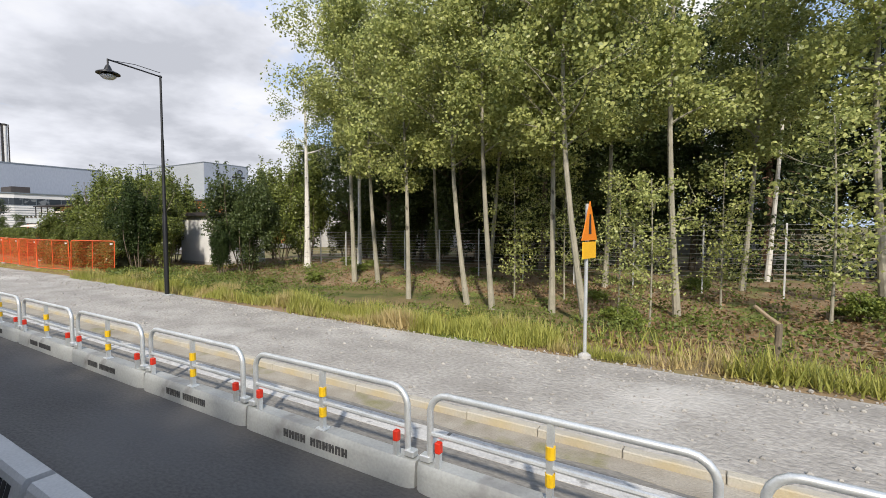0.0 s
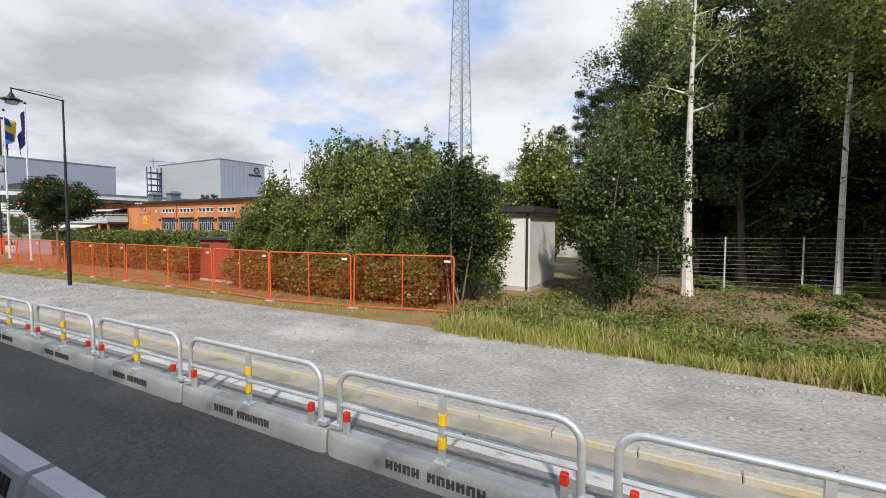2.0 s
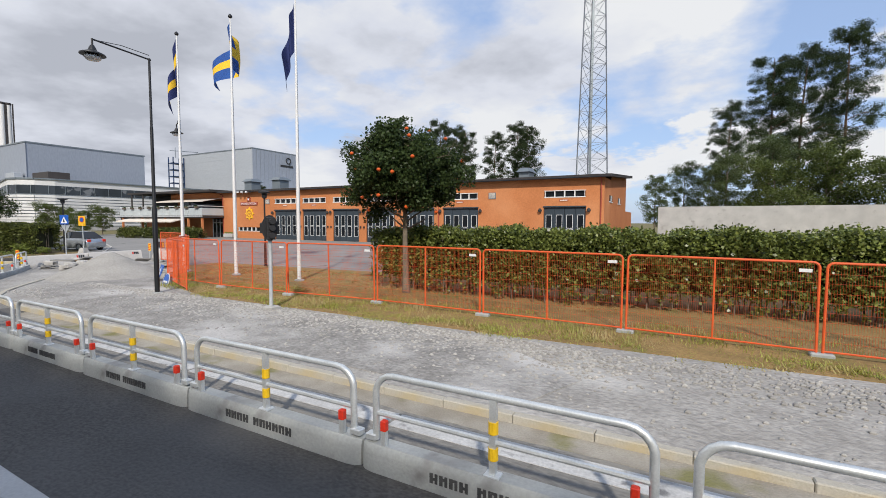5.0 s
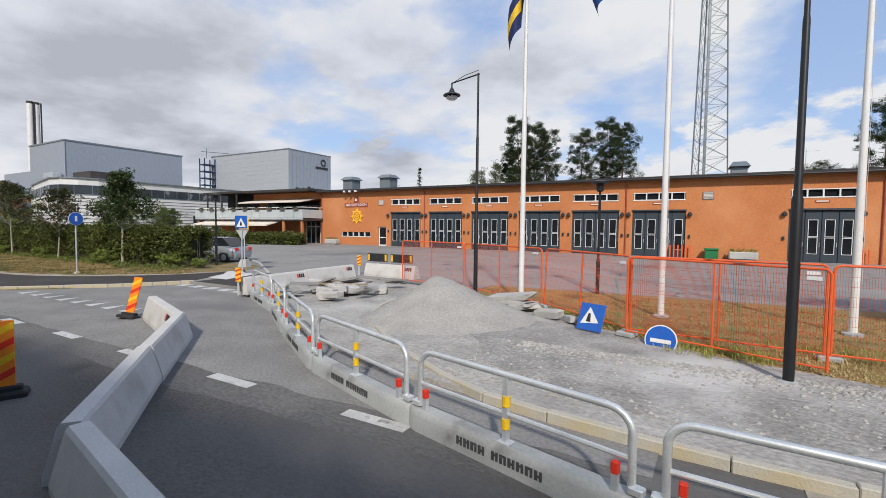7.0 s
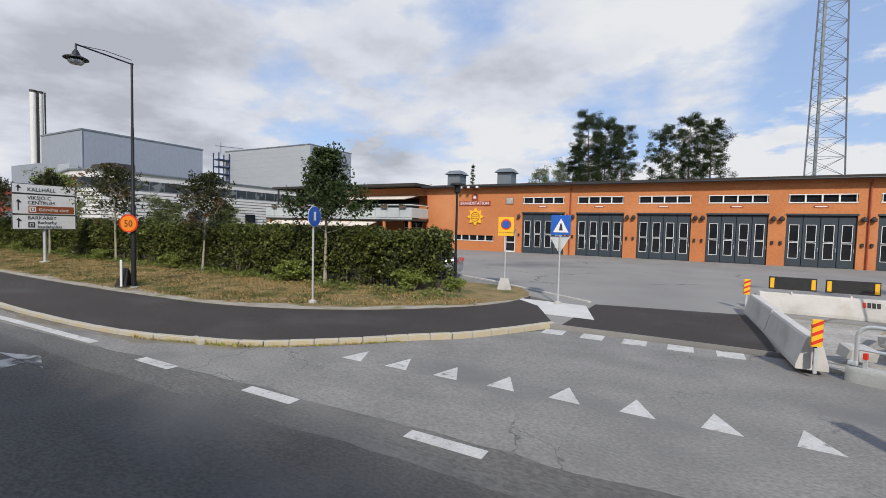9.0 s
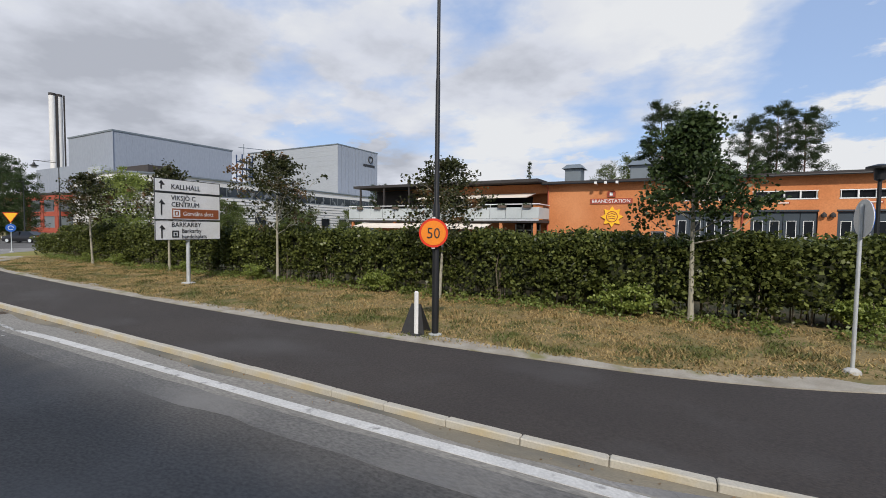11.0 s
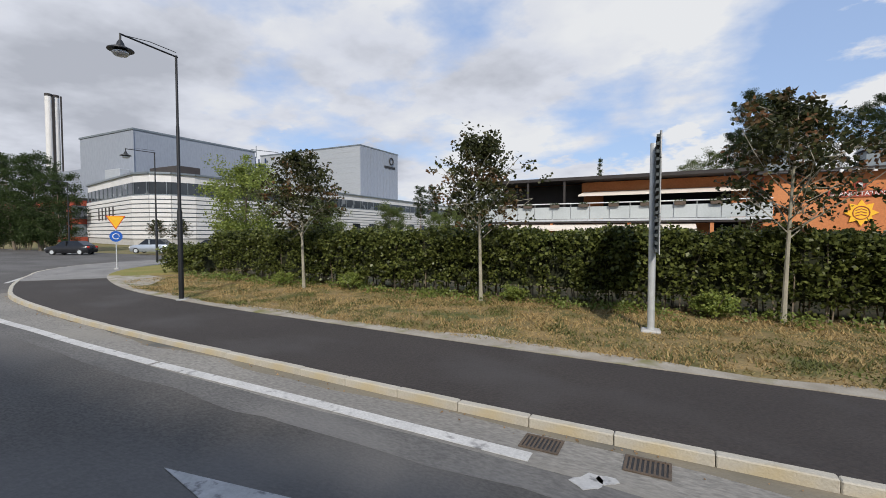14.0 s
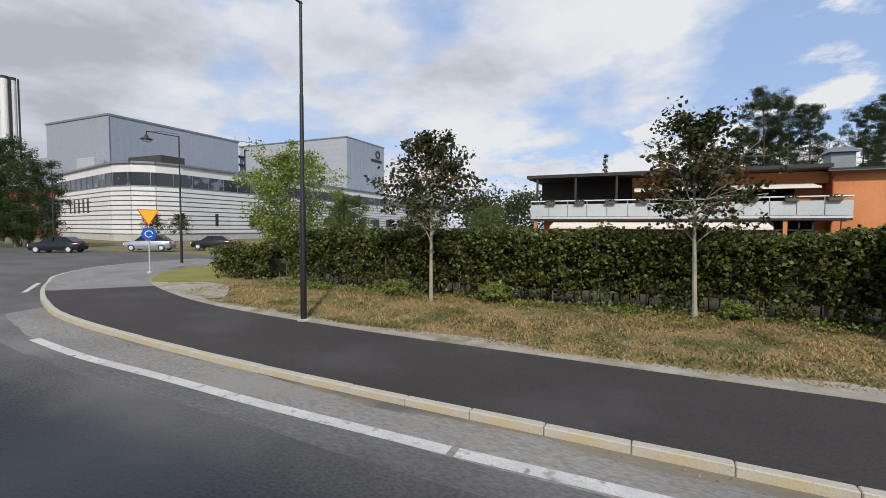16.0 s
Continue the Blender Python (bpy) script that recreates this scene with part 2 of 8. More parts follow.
M = {
    "asphalt": material("asphalt", (0.130, 0.122, 0.112), (0.094, 0.089, 0.082), 0.9, 0.82, fine=30, bump=0.35, spot=(0.138, 0.133, 0.127), spots=(0.46, 0.75), spot_scale=0.35, stretch=(0.6, 1, 1), grain=0.75),
    "old_asphalt": material("old asphalt", (0.295, 0.287, 0.27), (0.215, 0.209, 0.198), 1.1, 0.9, fine=26, bump=0.4, spot=(0.16, 0.157, 0.153), spots=(0.56, 0.72), spot_scale=0.5, stretch=(0.7, 1, 1), crack=0.55, grain=0.5),
    "gutter": material("gutter asphalt", (0.31, 0.295, 0.262), (0.22, 0.21, 0.19), 0.7, 0.88, fine=28, bump=0.35, spot=(0.26, 0.245, 0.21), spots=(0.54, 0.75), spot_scale=0.6, stretch=(0.4, 1, 1), grain=0.6),
    "sand": material("sandy gravel shoulder", (0.42, 0.39, 0.33), (0.28, 0.25, 0.20), 2.2, 0.95, fine=40, bump=0.5, spot=(0.20, 0.19, 0.08), spots=(0.56, 0.68), spot_scale=1.2),
    "new_asphalt": material("new asphalt", (0.058, 0.049, 0.043), (0.045, 0.038, 0.034), 0.7, 0.82, fine=32, bump=0.4, spot=(0.062, 0.057, 0.054), spots=(0.52, 0.72), spot_scale=0.5, stretch=(0.7, 1, 1), grain=0.7),
    "court": material("forecourt asphalt", (0.295, 0.287, 0.268), (0.23, 0.224, 0.212), 0.3, 0.9, fine=30, bump=0.2, spot=(0.145, 0.145, 0.142), spots=(0.58, 0.7), spot_scale=0.12, crack=0.12),
    "gravel": material("gravel", (0.50, 0.478, 0.44), (0.32, 0.303, 0.275), 1.1, 0.95, fine=15, bump=0.95, spot=(0.56, 0.545, 0.51), spots=(0.56, 0.78), spot_scale=0.4, stretch=(0.8, 1, 1), grain=0.5),
    "coarse_gravel": material("coarse grey gravel", (0.45, 0.432, 0.40), (0.27, 0.257, 0.235), 1.6, 0.95, fine=13, bump=1.0, spot=(0.50, 0.485, 0.46), spots=(0.50, 0.64), spot_scale=0.38, grain=0.6),
    "mid_asphalt": material("half worn asphalt", (0.18, 0.174, 0.163), (0.13, 0.126, 0.12), 0.9, 0.86, fine=28, bump=0.35, spot=(0.19, 0.184, 0.172), spots=(0.5, 0.75), spot_scale=0.6, stretch=(0.5, 1, 1), grain=0.65),
    "stones": material("loose stones", (0.48, 0.46, 0.42), (0.28, 0.268, 0.245), 0.5, 0.9, by="island", bump=0),
    "stencil": material("worn black stencil", (0.045, 0.047, 0.05), (0.08, 0.08, 0.08), 14, 0.8, bump=0, spot=(0.36, 0.38, 0.37), spots=(0.62, 0.72), spot_scale=12.0),
    "earth": material("earth and grass", (0.16, 0.15, 0.05), (0.22, 0.16, 0.08), 0.25, 0.95, fine=9, bump=0.5, spot=(0.08, 0.10, 0.025), spots=(0.5, 0.65), spot_scale=0.5),
    "forest_floor": material("forest floor litter", (0.33, 0.235, 0.14), (0.20, 0.145, 0.08), 1.1, 0.95, fine=16, bump=0.6, spot=(0.15, 0.18, 0.045), spots=(0.5, 0.64), spot_scale=0.5),
    "dry_grass": material("dry lawn", (0.34, 0.24, 0.105), (0.20, 0.155, 0.066), 1.3, 0.95, fine=14, bump=0.7, spot=(0.10, 0.105, 0.035), spots=(0.50, 0.64), spot_scale=0.9, grain=0.6),
    "green_grass": material("green verge", (0.16, 0.18, 0.035), (0.28, 0.22, 0.07), 0.6, 0.95, fine=20, bump=0.6),
    "kerb": material("granite kerb", (0.53, 0.50, 0.425), (0.42, 0.39, 0.32), 1.5, 0.85, fine=40, bump=0.3, spot=(0.52, 0.41, 0.20), spots=(0.50, 0.74), spot_scale=1.1, piece=0.12),
    "concrete": material("concrete", (0.50, 0.49, 0.46), (0.40, 0.39, 0.37), 1.3, 0.85, fine=45, bump=0.2, spot=(0.30, 0.29, 0.27), spots=(0.6, 0.75), spot_scale=2.0),
    "pale_slab": material("pale concrete slab", (0.66, 0.65, 0.62), (0.55, 0.54, 0.52), 1.3, 0.85, fine=45, bump=0.2),
    "pale_concrete": material("pale cast concrete", (0.64, 0.62, 0.585), (0.53, 0.515, 0.485), 1.3, 0.85, fine=40, bump=0.07, spot=(0.40, 0.38, 0.345), spots=(0.56, 0.78), spot_scale=1.6),
    "grey_concrete": material("grey cast concrete", (0.45, 0.468, 0.455), (0.33, 0.343, 0.335), 1.6, 0.85, fine=30, bump=0.12, spot=(0.20, 0.20, 0.195), spots=(0.58, 0.76), spot_scale=2.4),
    "road_paint": material("road paint", (0.64, 0.635, 0.61), (0.50, 0.495, 0.475), 2.5, 0.75, fine=30, bump=0.15, spot=(0.17, 0.167, 0.163), spots=(0.58, 0.74), spot_scale=6.0, grain=0.35),
    "worn_paint": material("worn road paint", (0.50, 0.50, 0.49), (0.36, 0.36, 0.35), 4, 0.75, fine=30, bump=0.1, spot=(0.16, 0.16, 0.16), spots=(0.56, 0.70), spot_scale=9.0),
    "very_worn_paint": material("nearly worn off road paint", (0.46, 0.46, 0.45), (0.30, 0.30, 0.29), 4, 0.8, fine=30, bump=0.1, spot=(0.075, 0.075, 0.075), spots=(0.46, 0.58), spot_scale=4.0),
    "galv": material("galvanised steel", (0.74, 0.77, 0.77), (0.60, 0.63, 0.64), 5, 0.42, 0.5, 60, 0.05),
    "orange_steel": material("orange painted steel", (0.80, 0.135, 0.03), (0.64, 0.10, 0.03), 4, 0.5, fine=60, bump=0.03),
    "black_steel": material("black painted steel", (0.012, 0.013, 0.015), (0.020, 0.021, 0.023), 3, 0.45, fine=60, bump=0.03),
    "white_paint": material("white paint", (0.80, 0.80, 0.79), (0.70, 0.70, 0.68), 1.2, 0.5, fine=30, bump=0.03),
    "red": material("red reflector", (0.75, 0.045, 0.02), (0.6, 0.04, 0.02), 9, 0.35, bump=0),
    "yellow": material("yellow reflector", (0.85, 0.56, 0.02), (0.75, 0.46, 0.02), 9, 0.35, bump=0),
    "sign_orange": material("orange sign sheet", (0.85, 0.26, 0.02), (0.78, 0.22, 0.02), 4, 0.4, bump=0),
    "sign_yellow": material("yellow sign sheet", (0.90, 0.52, 0.03), (0.85, 0.46, 0.03), 4, 0.4, bump=0),
    "sign_blue": material("blue sign sheet", (0.02, 0.12, 0.50), (0.02, 0.10, 0.42), 4, 0.4, bump=0),
    "sign_brown": material("brown sign sheet", (0.30, 0.09, 0.03), (0.26, 0.08, 0.03), 4, 0.4, bump=0),
    "ink": material("black lettering", (0.02, 0.02, 0.022), (0.03, 0.03, 0.03), 6, 0.6, bump=0),
    "orange_wall": material("orange brick wall", (0.58, 0.225, 0.085), (0.49, 0.175, 0.062), 0.35, 0.9, fine=9, bump=0.2, grain=0.3, spot=(0.63, 0.29, 0.13), spots=(0.55, 0.8), spot_scale=0.15),
    "door_blue": material("slate blue door paint", (0.034, 0.046, 0.058), (0.04, 0.054, 0.067), 0.8, 0.5, fine=25, bump=0.05),
    # Grey base and pale patches put reflections and blinds into the glass colour.
    "office_glass": material("grey ribbon window glass", (0.05, 0.06, 0.072), (0.02, 0.025, 0.03), 0.12, 0.12, bump=0, spot=(0.16, 0.17, 0.18), spots=(0.58, 0.62), spot_scale=0.35),
    "glass_dark": material("dark window glass", (0.012, 0.014, 0.017), (0.02, 0.023, 0.027), 1.0, 0.06, bump=0, spec=0.4),
    "roof_dark": material("dark roof felt", (0.035, 0.03, 0.03), (0.05, 0.045, 0.042), 0.5, 0.8, fine=20, bump=0.1),
    "zinc": material("zinc cladding", (0.22, 0.25, 0.27), (0.18, 0.21, 0.23), 0.8, 0.45, 0.4, 30, 0.05),
    "clad_grey": material("blue grey sheet cladding", (0.30, 0.33, 0.38), (0.275, 0.305, 0.355), 0.05, 0.55, 0.1, 3, 0.04, stretch=(1, 1, 0.3)),
    "clad_light": material("light grey sheet cladding", (0.40, 0.425, 0.45), (0.37, 0.395, 0.42), 0.05, 0.55, 0.1, 3, 0.04, stretch=(0.3, 0.3, 2)),
    "clad_white": material("white sheet cladding", (0.72, 0.71, 0.69), (0.63, 0.625, 0.61), 0.4, 0.55, fine=12, bump=0.04),
    "balcony_grey": material("pale grey balcony sheet", (0.50, 0.535, 0.535), (0.43, 0.465, 0.465), 0.6, 0.6, fine=15, bump=0.05),
    "awning": material("cream awning cloth", (0.80, 0.72, 0.62), (0.74, 0.66, 0.56), 1, 0.8, bump=0.05),
    "brick_red": material("dark red metal cabinet paint", (0.36, 0.075, 0.04), (0.30, 0.06, 0.035), 2, 0.7, fine=30, bump=0.1),
    "wood": material("weathered timber", (0.36, 0.28, 0.18), (0.26, 0.20, 0.13), 2, 0.8, fine=30, bump=0.2),
    "bark_pale": material("pale aspen bark", (0.40, 0.37, 0.29), (0.26, 0.25, 0.19), 2.2, 0.9, fine=18, bump=0.4, spot=(0.10, 0.09, 0.07), spots=(0.62, 0.68), spot_scale=3.5, stretch=(1, 1, 0.7)),
    "bark_white": material("white birch bark", (0.74, 0.72, 0.67), (0.60, 0.57, 0.51), 1.6, 0.8, fine=14, bump=0.3, spot=(0.05, 0.045, 0.04), spots=(0.6, 0.65), spot_scale=3.0, stretch=(1, 1, 1.8)),
    "bark_pine": material("pine bark", (0.21, 0.125, 0.075), (0.11, 0.08, 0.06), 1.5, 0.95, fine=9, bump=0.6),
    "bark_grey": material("grey brown bark", (0.22, 0.18, 0.13), (0.14, 0.115, 0.085), 3, 0.9, fine=22, bump=0.4),
    # Near-black fill: the shade inside a hedge is put into the colour.
    "core": material("dark core for inner hedge shade", (0.028, 0.035, 0.012), (0.02, 0.022, 0.01), 3, 0.95, fine=18, bump=0.6),
    "leaf_aspen": material("aspen leaves", (0.56, 0.58, 0.20), (0.20, 0.25, 0.075), 0.35, 0.42, by="island", leaf=True, bump=0),
    "leaf_birch": material("birch leaves", (0.36, 0.40, 0.13), (0.19, 0.24, 0.07), 0.35, 0.45, by="island", leaf=True, bump=0),
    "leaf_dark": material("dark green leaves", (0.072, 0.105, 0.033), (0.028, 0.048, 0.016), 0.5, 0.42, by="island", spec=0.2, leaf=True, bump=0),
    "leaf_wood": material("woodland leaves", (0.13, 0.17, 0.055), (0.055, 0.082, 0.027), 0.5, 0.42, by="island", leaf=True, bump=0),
    # In shrub and hedge leaves a near-black tone imitates the shaded gaps.
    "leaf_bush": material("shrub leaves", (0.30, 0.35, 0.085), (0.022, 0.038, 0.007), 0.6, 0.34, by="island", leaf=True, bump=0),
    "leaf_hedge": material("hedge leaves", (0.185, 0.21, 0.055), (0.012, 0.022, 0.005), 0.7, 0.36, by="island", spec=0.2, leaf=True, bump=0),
    "leaf_street": material("maturing street tree leaves", (0.078, 0.085, 0.029), (0.024, 0.031, 0.012), 1.2, 0.45, by="island", spec=0.2, leaf=True, bump=0, spot=(0.22, 0.10, 0.045), spots=(0.54, 0.7), spot_scale=0.9),
    "leaf_light": material("light green leaves", (0.30, 0.35, 0.075), (0.13, 0.18, 0.038), 0.6, 0.5, by="island", leaf=True, bump=0),
    "needles": material("pine needles", (0.066, 0.094, 0.036), (0.026, 0.043, 0.018), 0.4, 0.6, by="island", spec=0.2, leaf=True, bump=0),
    "berries": material("orange berries", (0.72, 0.13, 0.02), (0.6, 0.10, 0.02), 3, 0.4, bump=0),
    "grass_blades": material("grass blades", (0.46, 0.45, 0.11), (0.28, 0.31, 0.065), 0.3, 0.6, by="island", leaf=True, bump=0, spot=(0.50, 0.40, 0.19), spots=(0.5, 0.62), spot_scale=0.6),
    "dry_blades": material("dry grass blades", (0.58, 0.42, 0.185), (0.24, 0.175, 0.07), 0.5, 0.7, by="island", leaf=True, bump=0, spot=(0.12, 0.145, 0.035), spots=(0.52, 0.64), spot_scale=0.7),
    "litter": material("fallen leaves", (0.40, 0.27, 0.15), (0.19, 0.12, 0.06), 0.6, 0.85, by="island", leaf=True, bump=0),
    "weeds": material("low weeds", (0.22, 0.27, 0.06), (0.11, 0.15, 0.035), 0.6, 0.5, by="island", leaf=True, bump=0),
    "fence_steel": material("dull zinc fence steel", (0.62, 0.63, 0.62), (0.5, 0.51, 0.5), 5, 0.6, 0.15, 60, 0.05),
    "gutter_dirt": material("sandy dirt along the kerb", (0.27, 0.235, 0.17), (0.17, 0.155, 0.12), 1.6, 0.95, fine=45, bump=0.3, spot=(0.11, 0.11, 0.10), spots=(0.5, 0.64), spot_scale=1.1, stretch=(0.4, 1, 1)),
    "sign_back": material("grey-green sign back", (0.10, 0.115, 0.115), (0.075, 0.088, 0.09), 2, 0.55, 0.2, 30, 0.05),
    "leaf_mid": material("garden tree leaves", (0.15, 0.185, 0.05), (0.06, 0.086, 0.025), 0.6, 0.45, by="island", spec=0.2, leaf=True, bump=0),
    "straw": material("straw-dry lawn", (0.38, 0.245, 0.095), (0.25, 0.17, 0.065), 1.1, 0.95, fine=16, bump=0.6, spot=(0.17, 0.17, 0.05), spots=(0.58, 0.7), spot_scale=0.5, grain=0.45),
    "straw_blades": material("straw-dry grass blades", (0.55, 0.375, 0.145), (0.34, 0.235, 0.085), 0.5, 0.7, by="island", leaf=True, bump=0, spot=(0.20, 0.21, 0.06), spots=(0.58, 0.7), spot_scale=0.6),
    "tyre": material("tyre rubber", (0.02, 0.02, 0.02), (0.03, 0.03, 0.03), 8, 0.85, bump=0.1),
    "car_silver": material("silver car paint", (0.50, 0.54, 0.58), (0.46, 0.50, 0.54), 1, 0.25, 0.6, bump=0),
    "car_black": material("black car paint", (0.02, 0.021, 0.023), (0.025, 0.026, 0.03), 1, 0.2, 0.2, bump=0),
    "flag_blue": material("blue flag cloth", (0.02, 0.09, 0.33), (0.02, 0.07, 0.27), 2, 0.8, bump=0.05),
    "flag_yellow": material("yellow flag cloth", (0.85, 0.55, 0.03), (0.78, 0.48, 0.03), 2, 0.8, bump=0.05),
    "flag_navy": material("navy flag cloth", (0.018, 0.03, 0.13), (0.015, 0.025, 0.10), 2, 0.8, bump=0.05),
    "tuft_blades": material("dull green grass tufts", (0.20, 0.20, 0.06), (0.075, 0.085, 0.028), 0.5, 0.7, by="island", leaf=True, bump=0),
    "green_plastic": material("green plastic", (0.02, 0.18, 0.06), (0.02, 0.14, 0.05), 2, 0.5, bump=0.02),
    "rust": material("rusty cast iron", (0.13, 0.095, 0.068), (0.085, 0.068, 0.053), 6, 0.9, fine=40, bump=0.3),
    "white_glass": material("opal lamp glass", (0.75, 0.76, 0.76), (0.7, 0.7, 0.7), 2, 0.2, bump=0),
    "tower_blue": material("dark blue tower steel", (0.03, 0.06, 0.14), (0.04, 0.07, 0.15), 2, 0.5, 0.2, bump=0),
    "mast_steel": material("weathered mast steel", (0.20, 0.22, 0.25), (0.15, 0.165, 0.19), 1, 0.6, 0.3, bump=0),
    "pile": material("crushed stone dust", (0.43, 0.412, 0.375), (0.34, 0.325, 0.295), 1.6, 0.95, fine=18, bump=0.7, grain=0.4),
}


# ---------------------------------------------------------------- mesh building
class Shape:
    """Collects vertices and faces of one mesh; every call adds a solid."""

    def __init__(self):
        self.v, self.f, self.slot = [], [], []

    def add(self, verts, faces, slot=0):
        n = len(self.v)
        self.v += [tuple(p) for p in verts]
        self.f += [tuple(n + i for i in q) for q in faces]
        self.slot += [slot] * len(faces)
        return self

    def box(self, x0, x1, y0, y1, z0, z1, slot=0, turn=None):
        vs = [(x, y, z) for z in (z0, z1) for x, y in ((x0, y0), (x1, y0), (x1, y1), (x0, y1))]
        if turn is not None:
            vs = [tuple(turn @ Vector(p)) for p in vs]
        return self.add(vs, [(3, 2, 1, 0), (4, 5, 6, 7), (0, 1, 5, 4), (1, 2, 6, 5), (2, 3, 7, 6), (3, 0, 4, 7)], slot)

    def bev(self, x0, x1, y0, y1, z0, z1, c=0.01, slot=0, turn=None):
        """A box with its upright and upper edges chamfered."""
        o = [(x0 + c, y0), (x1 - c, y0), (x1, y0 + c), (x1, y1 - c), (x1 - c, y1), (x0 + c, y1), (x0, y1 - c), (x0, y0 + c)]
        cx, cy = (x0 + x1) / 2, (y0 + y1) / 2
        sx, sy = 1 - 2 * c / max(x1 - x0, 1e-6), 1 - 2 * c / max(y1 - y0, 1e-6)
        t = [(cx + (x - cx) * sx, cy + (y - cy) * sy) for x, y in o]
        vs = [(x, y, z0) for x, y in o] + [(x, y, z1 - c) for x, y in o] + [(x, y, z1) for x, y in t]
        fs = [tuple(range(7, -1, -1)), tuple(range(16, 24))]
        for k in (0, 8):
            fs += [(k + i, k + (i + 1) % 8, k + 8 + (i + 1) % 8, k + 8 + i) for i in range(8)]
        if turn is not None:
            vs = [tuple(turn @ Vector(p)) for p in vs]
        return self.add(vs, fs, slot)

    def prism(self, poly, z0, z1, slot=0):
        n = len(poly)
        if sum(poly[i][0] * poly[(i + 1) % n][1] - poly[(i + 1) % n][0] * poly[i][1] for i in range(n)) < 0:
            poly = poly[::-1]
        vs = [(x, y, z0) for x, y in poly] + [(x, y, z1) for x, y in poly]
        return self.add(vs, [tuple(range(n - 1, -1, -1)), tuple(range(n, 2 * n))] + [(i, (i + 1) % n, n + (i + 1) % n, n + i) for i in range(n)], slot)

    def tube(self, pts, r, n=8, slot=0):
        """A pipe along pts; r: one radius or one for each point."""
        pts = [Vector(p) for p in pts]
        rs = [r] * len(pts) if isinstance(r, (int, float)) else r
        vs, fs, side = [], [], None
        for i, p in enumerate(pts):
            d = (pts[min(i + 1, len(pts) - 1)] - pts[max(i - 1, 0)]).normalized()
            if side is None:
                side = d.orthogonal().normalized()
            side = (side - d * side.dot(d)).normalized()
            up = d.cross(side)
            vs += [tuple(p + (side * math.cos(a) + up * math.sin(a)) * rs[i]) for a in (2 * math.pi * k / n for k in range(n))]
        for i in range(len(pts) - 1):
            fs += [(i * n + k, i * n + (k + 1) % n, (i + 1) * n + (k + 1) % n, (i + 1) * n + k) for k in range(n)]
        m = (len(pts) - 1) * n
        fs += [tuple(range(n - 1, -1, -1)), tuple(range(m, m + n))]
        return self.add(vs, fs, slot)

    def lathe(self, profile, n=16, at=(0, 0, 0), slot=0):
        """A turned solid about z from (radius, height) pairs."""
        vs = [(at[0] + r * math.cos(2 * math.pi * k / n), at[1] + r * math.sin(2 * math.pi * k / n), at[2] + z) for r, z in profile for k in range(n)]
        fs = [(i * n + k, i * n + (k + 1) % n, (i + 1) * n + (k + 1) % n, (i + 1) * n + k) for i in range(len(profile) - 1) for k in range(n)]
        m = (len(profile) - 1) * n
        return self.add(vs, fs + [tuple(range(n - 1, -1, -1)), tuple(range(m, m + n))], slot)

    def weld(self):
        """Joins corners that lie on one spot."""
        seen, index = {}, []
        for p in self.v:
            index.append(seen.setdefault(tuple(round(c, 4) for c in p), len(seen)))
        self.v = list(seen)
        self.f = [tuple(dict.fromkeys(index[i] for i in q)) for q in self.f]
        keep = [k for k, q in enumerate(self.f) if len(q) > 2]
        self.f, self.slot = [self.f[k] for k in keep], [self.slot[k] for k in keep]
        return self

    def mesh(self, name, mats, smooth=False):
        me = bpy.data.meshes.new(name)
        me.from_pydata(self.v, [], self.f)
        for m in mats if isinstance(mats, (list, tuple)) else [mats]:
            me.materials.append(m)
        me.polygons.foreach_set("material_index", self.slot)
        if smooth:
            me.polygons.foreach_set("use_smooth", [True] * len(self.f))
            me.set_sharp_from_angle(angle=radians(40))
        me.update()
        return me


def part(name, shape, mat, parent=None, label="", smooth=False):
    """Links a shape as ONE mesh object, under a thing or a part."""
    ob = new(name, shape.mesh(name, mat, smooth) if isinstance(shape, Shape) else shape)
    if parent is not None:
        ob.parent = parent
    return tagged(ob, label)


def thing(name, label, category, at=None, group=""):
    """An Empty at the base of a thing, that holds its parts."""
    ob = new(name)
    ob.empty_display_size = 0.2
    if at is not None:
        ob.matrix_basis = at
    return tagged(ob, label, category, group)


def setting(name, shape, mat, label, category="ground", smooth=False):
    ob = new(name, shape.weld().mesh(name, mat, smooth))
    return tagged(ob, label, category, kind="structure")


def along(poly, step, start=0.0):
    """Points and headings at even steps along a line of corners."""
    out, left = [], start
    for (x0, y0), (x1, y1) in zip(poly, poly[1:]):
        d = math.hypot(x1 - x0, y1 - y0)
        while left < d:
            out.append((x0 + (x1 - x0) * left / d, y0 + (y1 - y0) * left / d, math.degrees(math.atan2(y1 - y0, x1 - x0))))
            left += step
        left -= d
    return out


def smooth_line(pts, n=6):
    """A Catmull-Rom line through corners."""
    p = [np.array(q, float) for q in (pts[0], *pts, pts[-1])]
    out = []
    for a, b, c, d in zip(p, p[1:], p[2:], p[3:]):
        out += [tuple(0.5 * (2 * b + (c - a) * t + (2 * a - 5 * b + 4 * c - d) * t * t + (3 * b - a - 3 * c + d) * t ** 3)) for t in np.arange(n) / n]
    return out + [tuple(p[-1])]


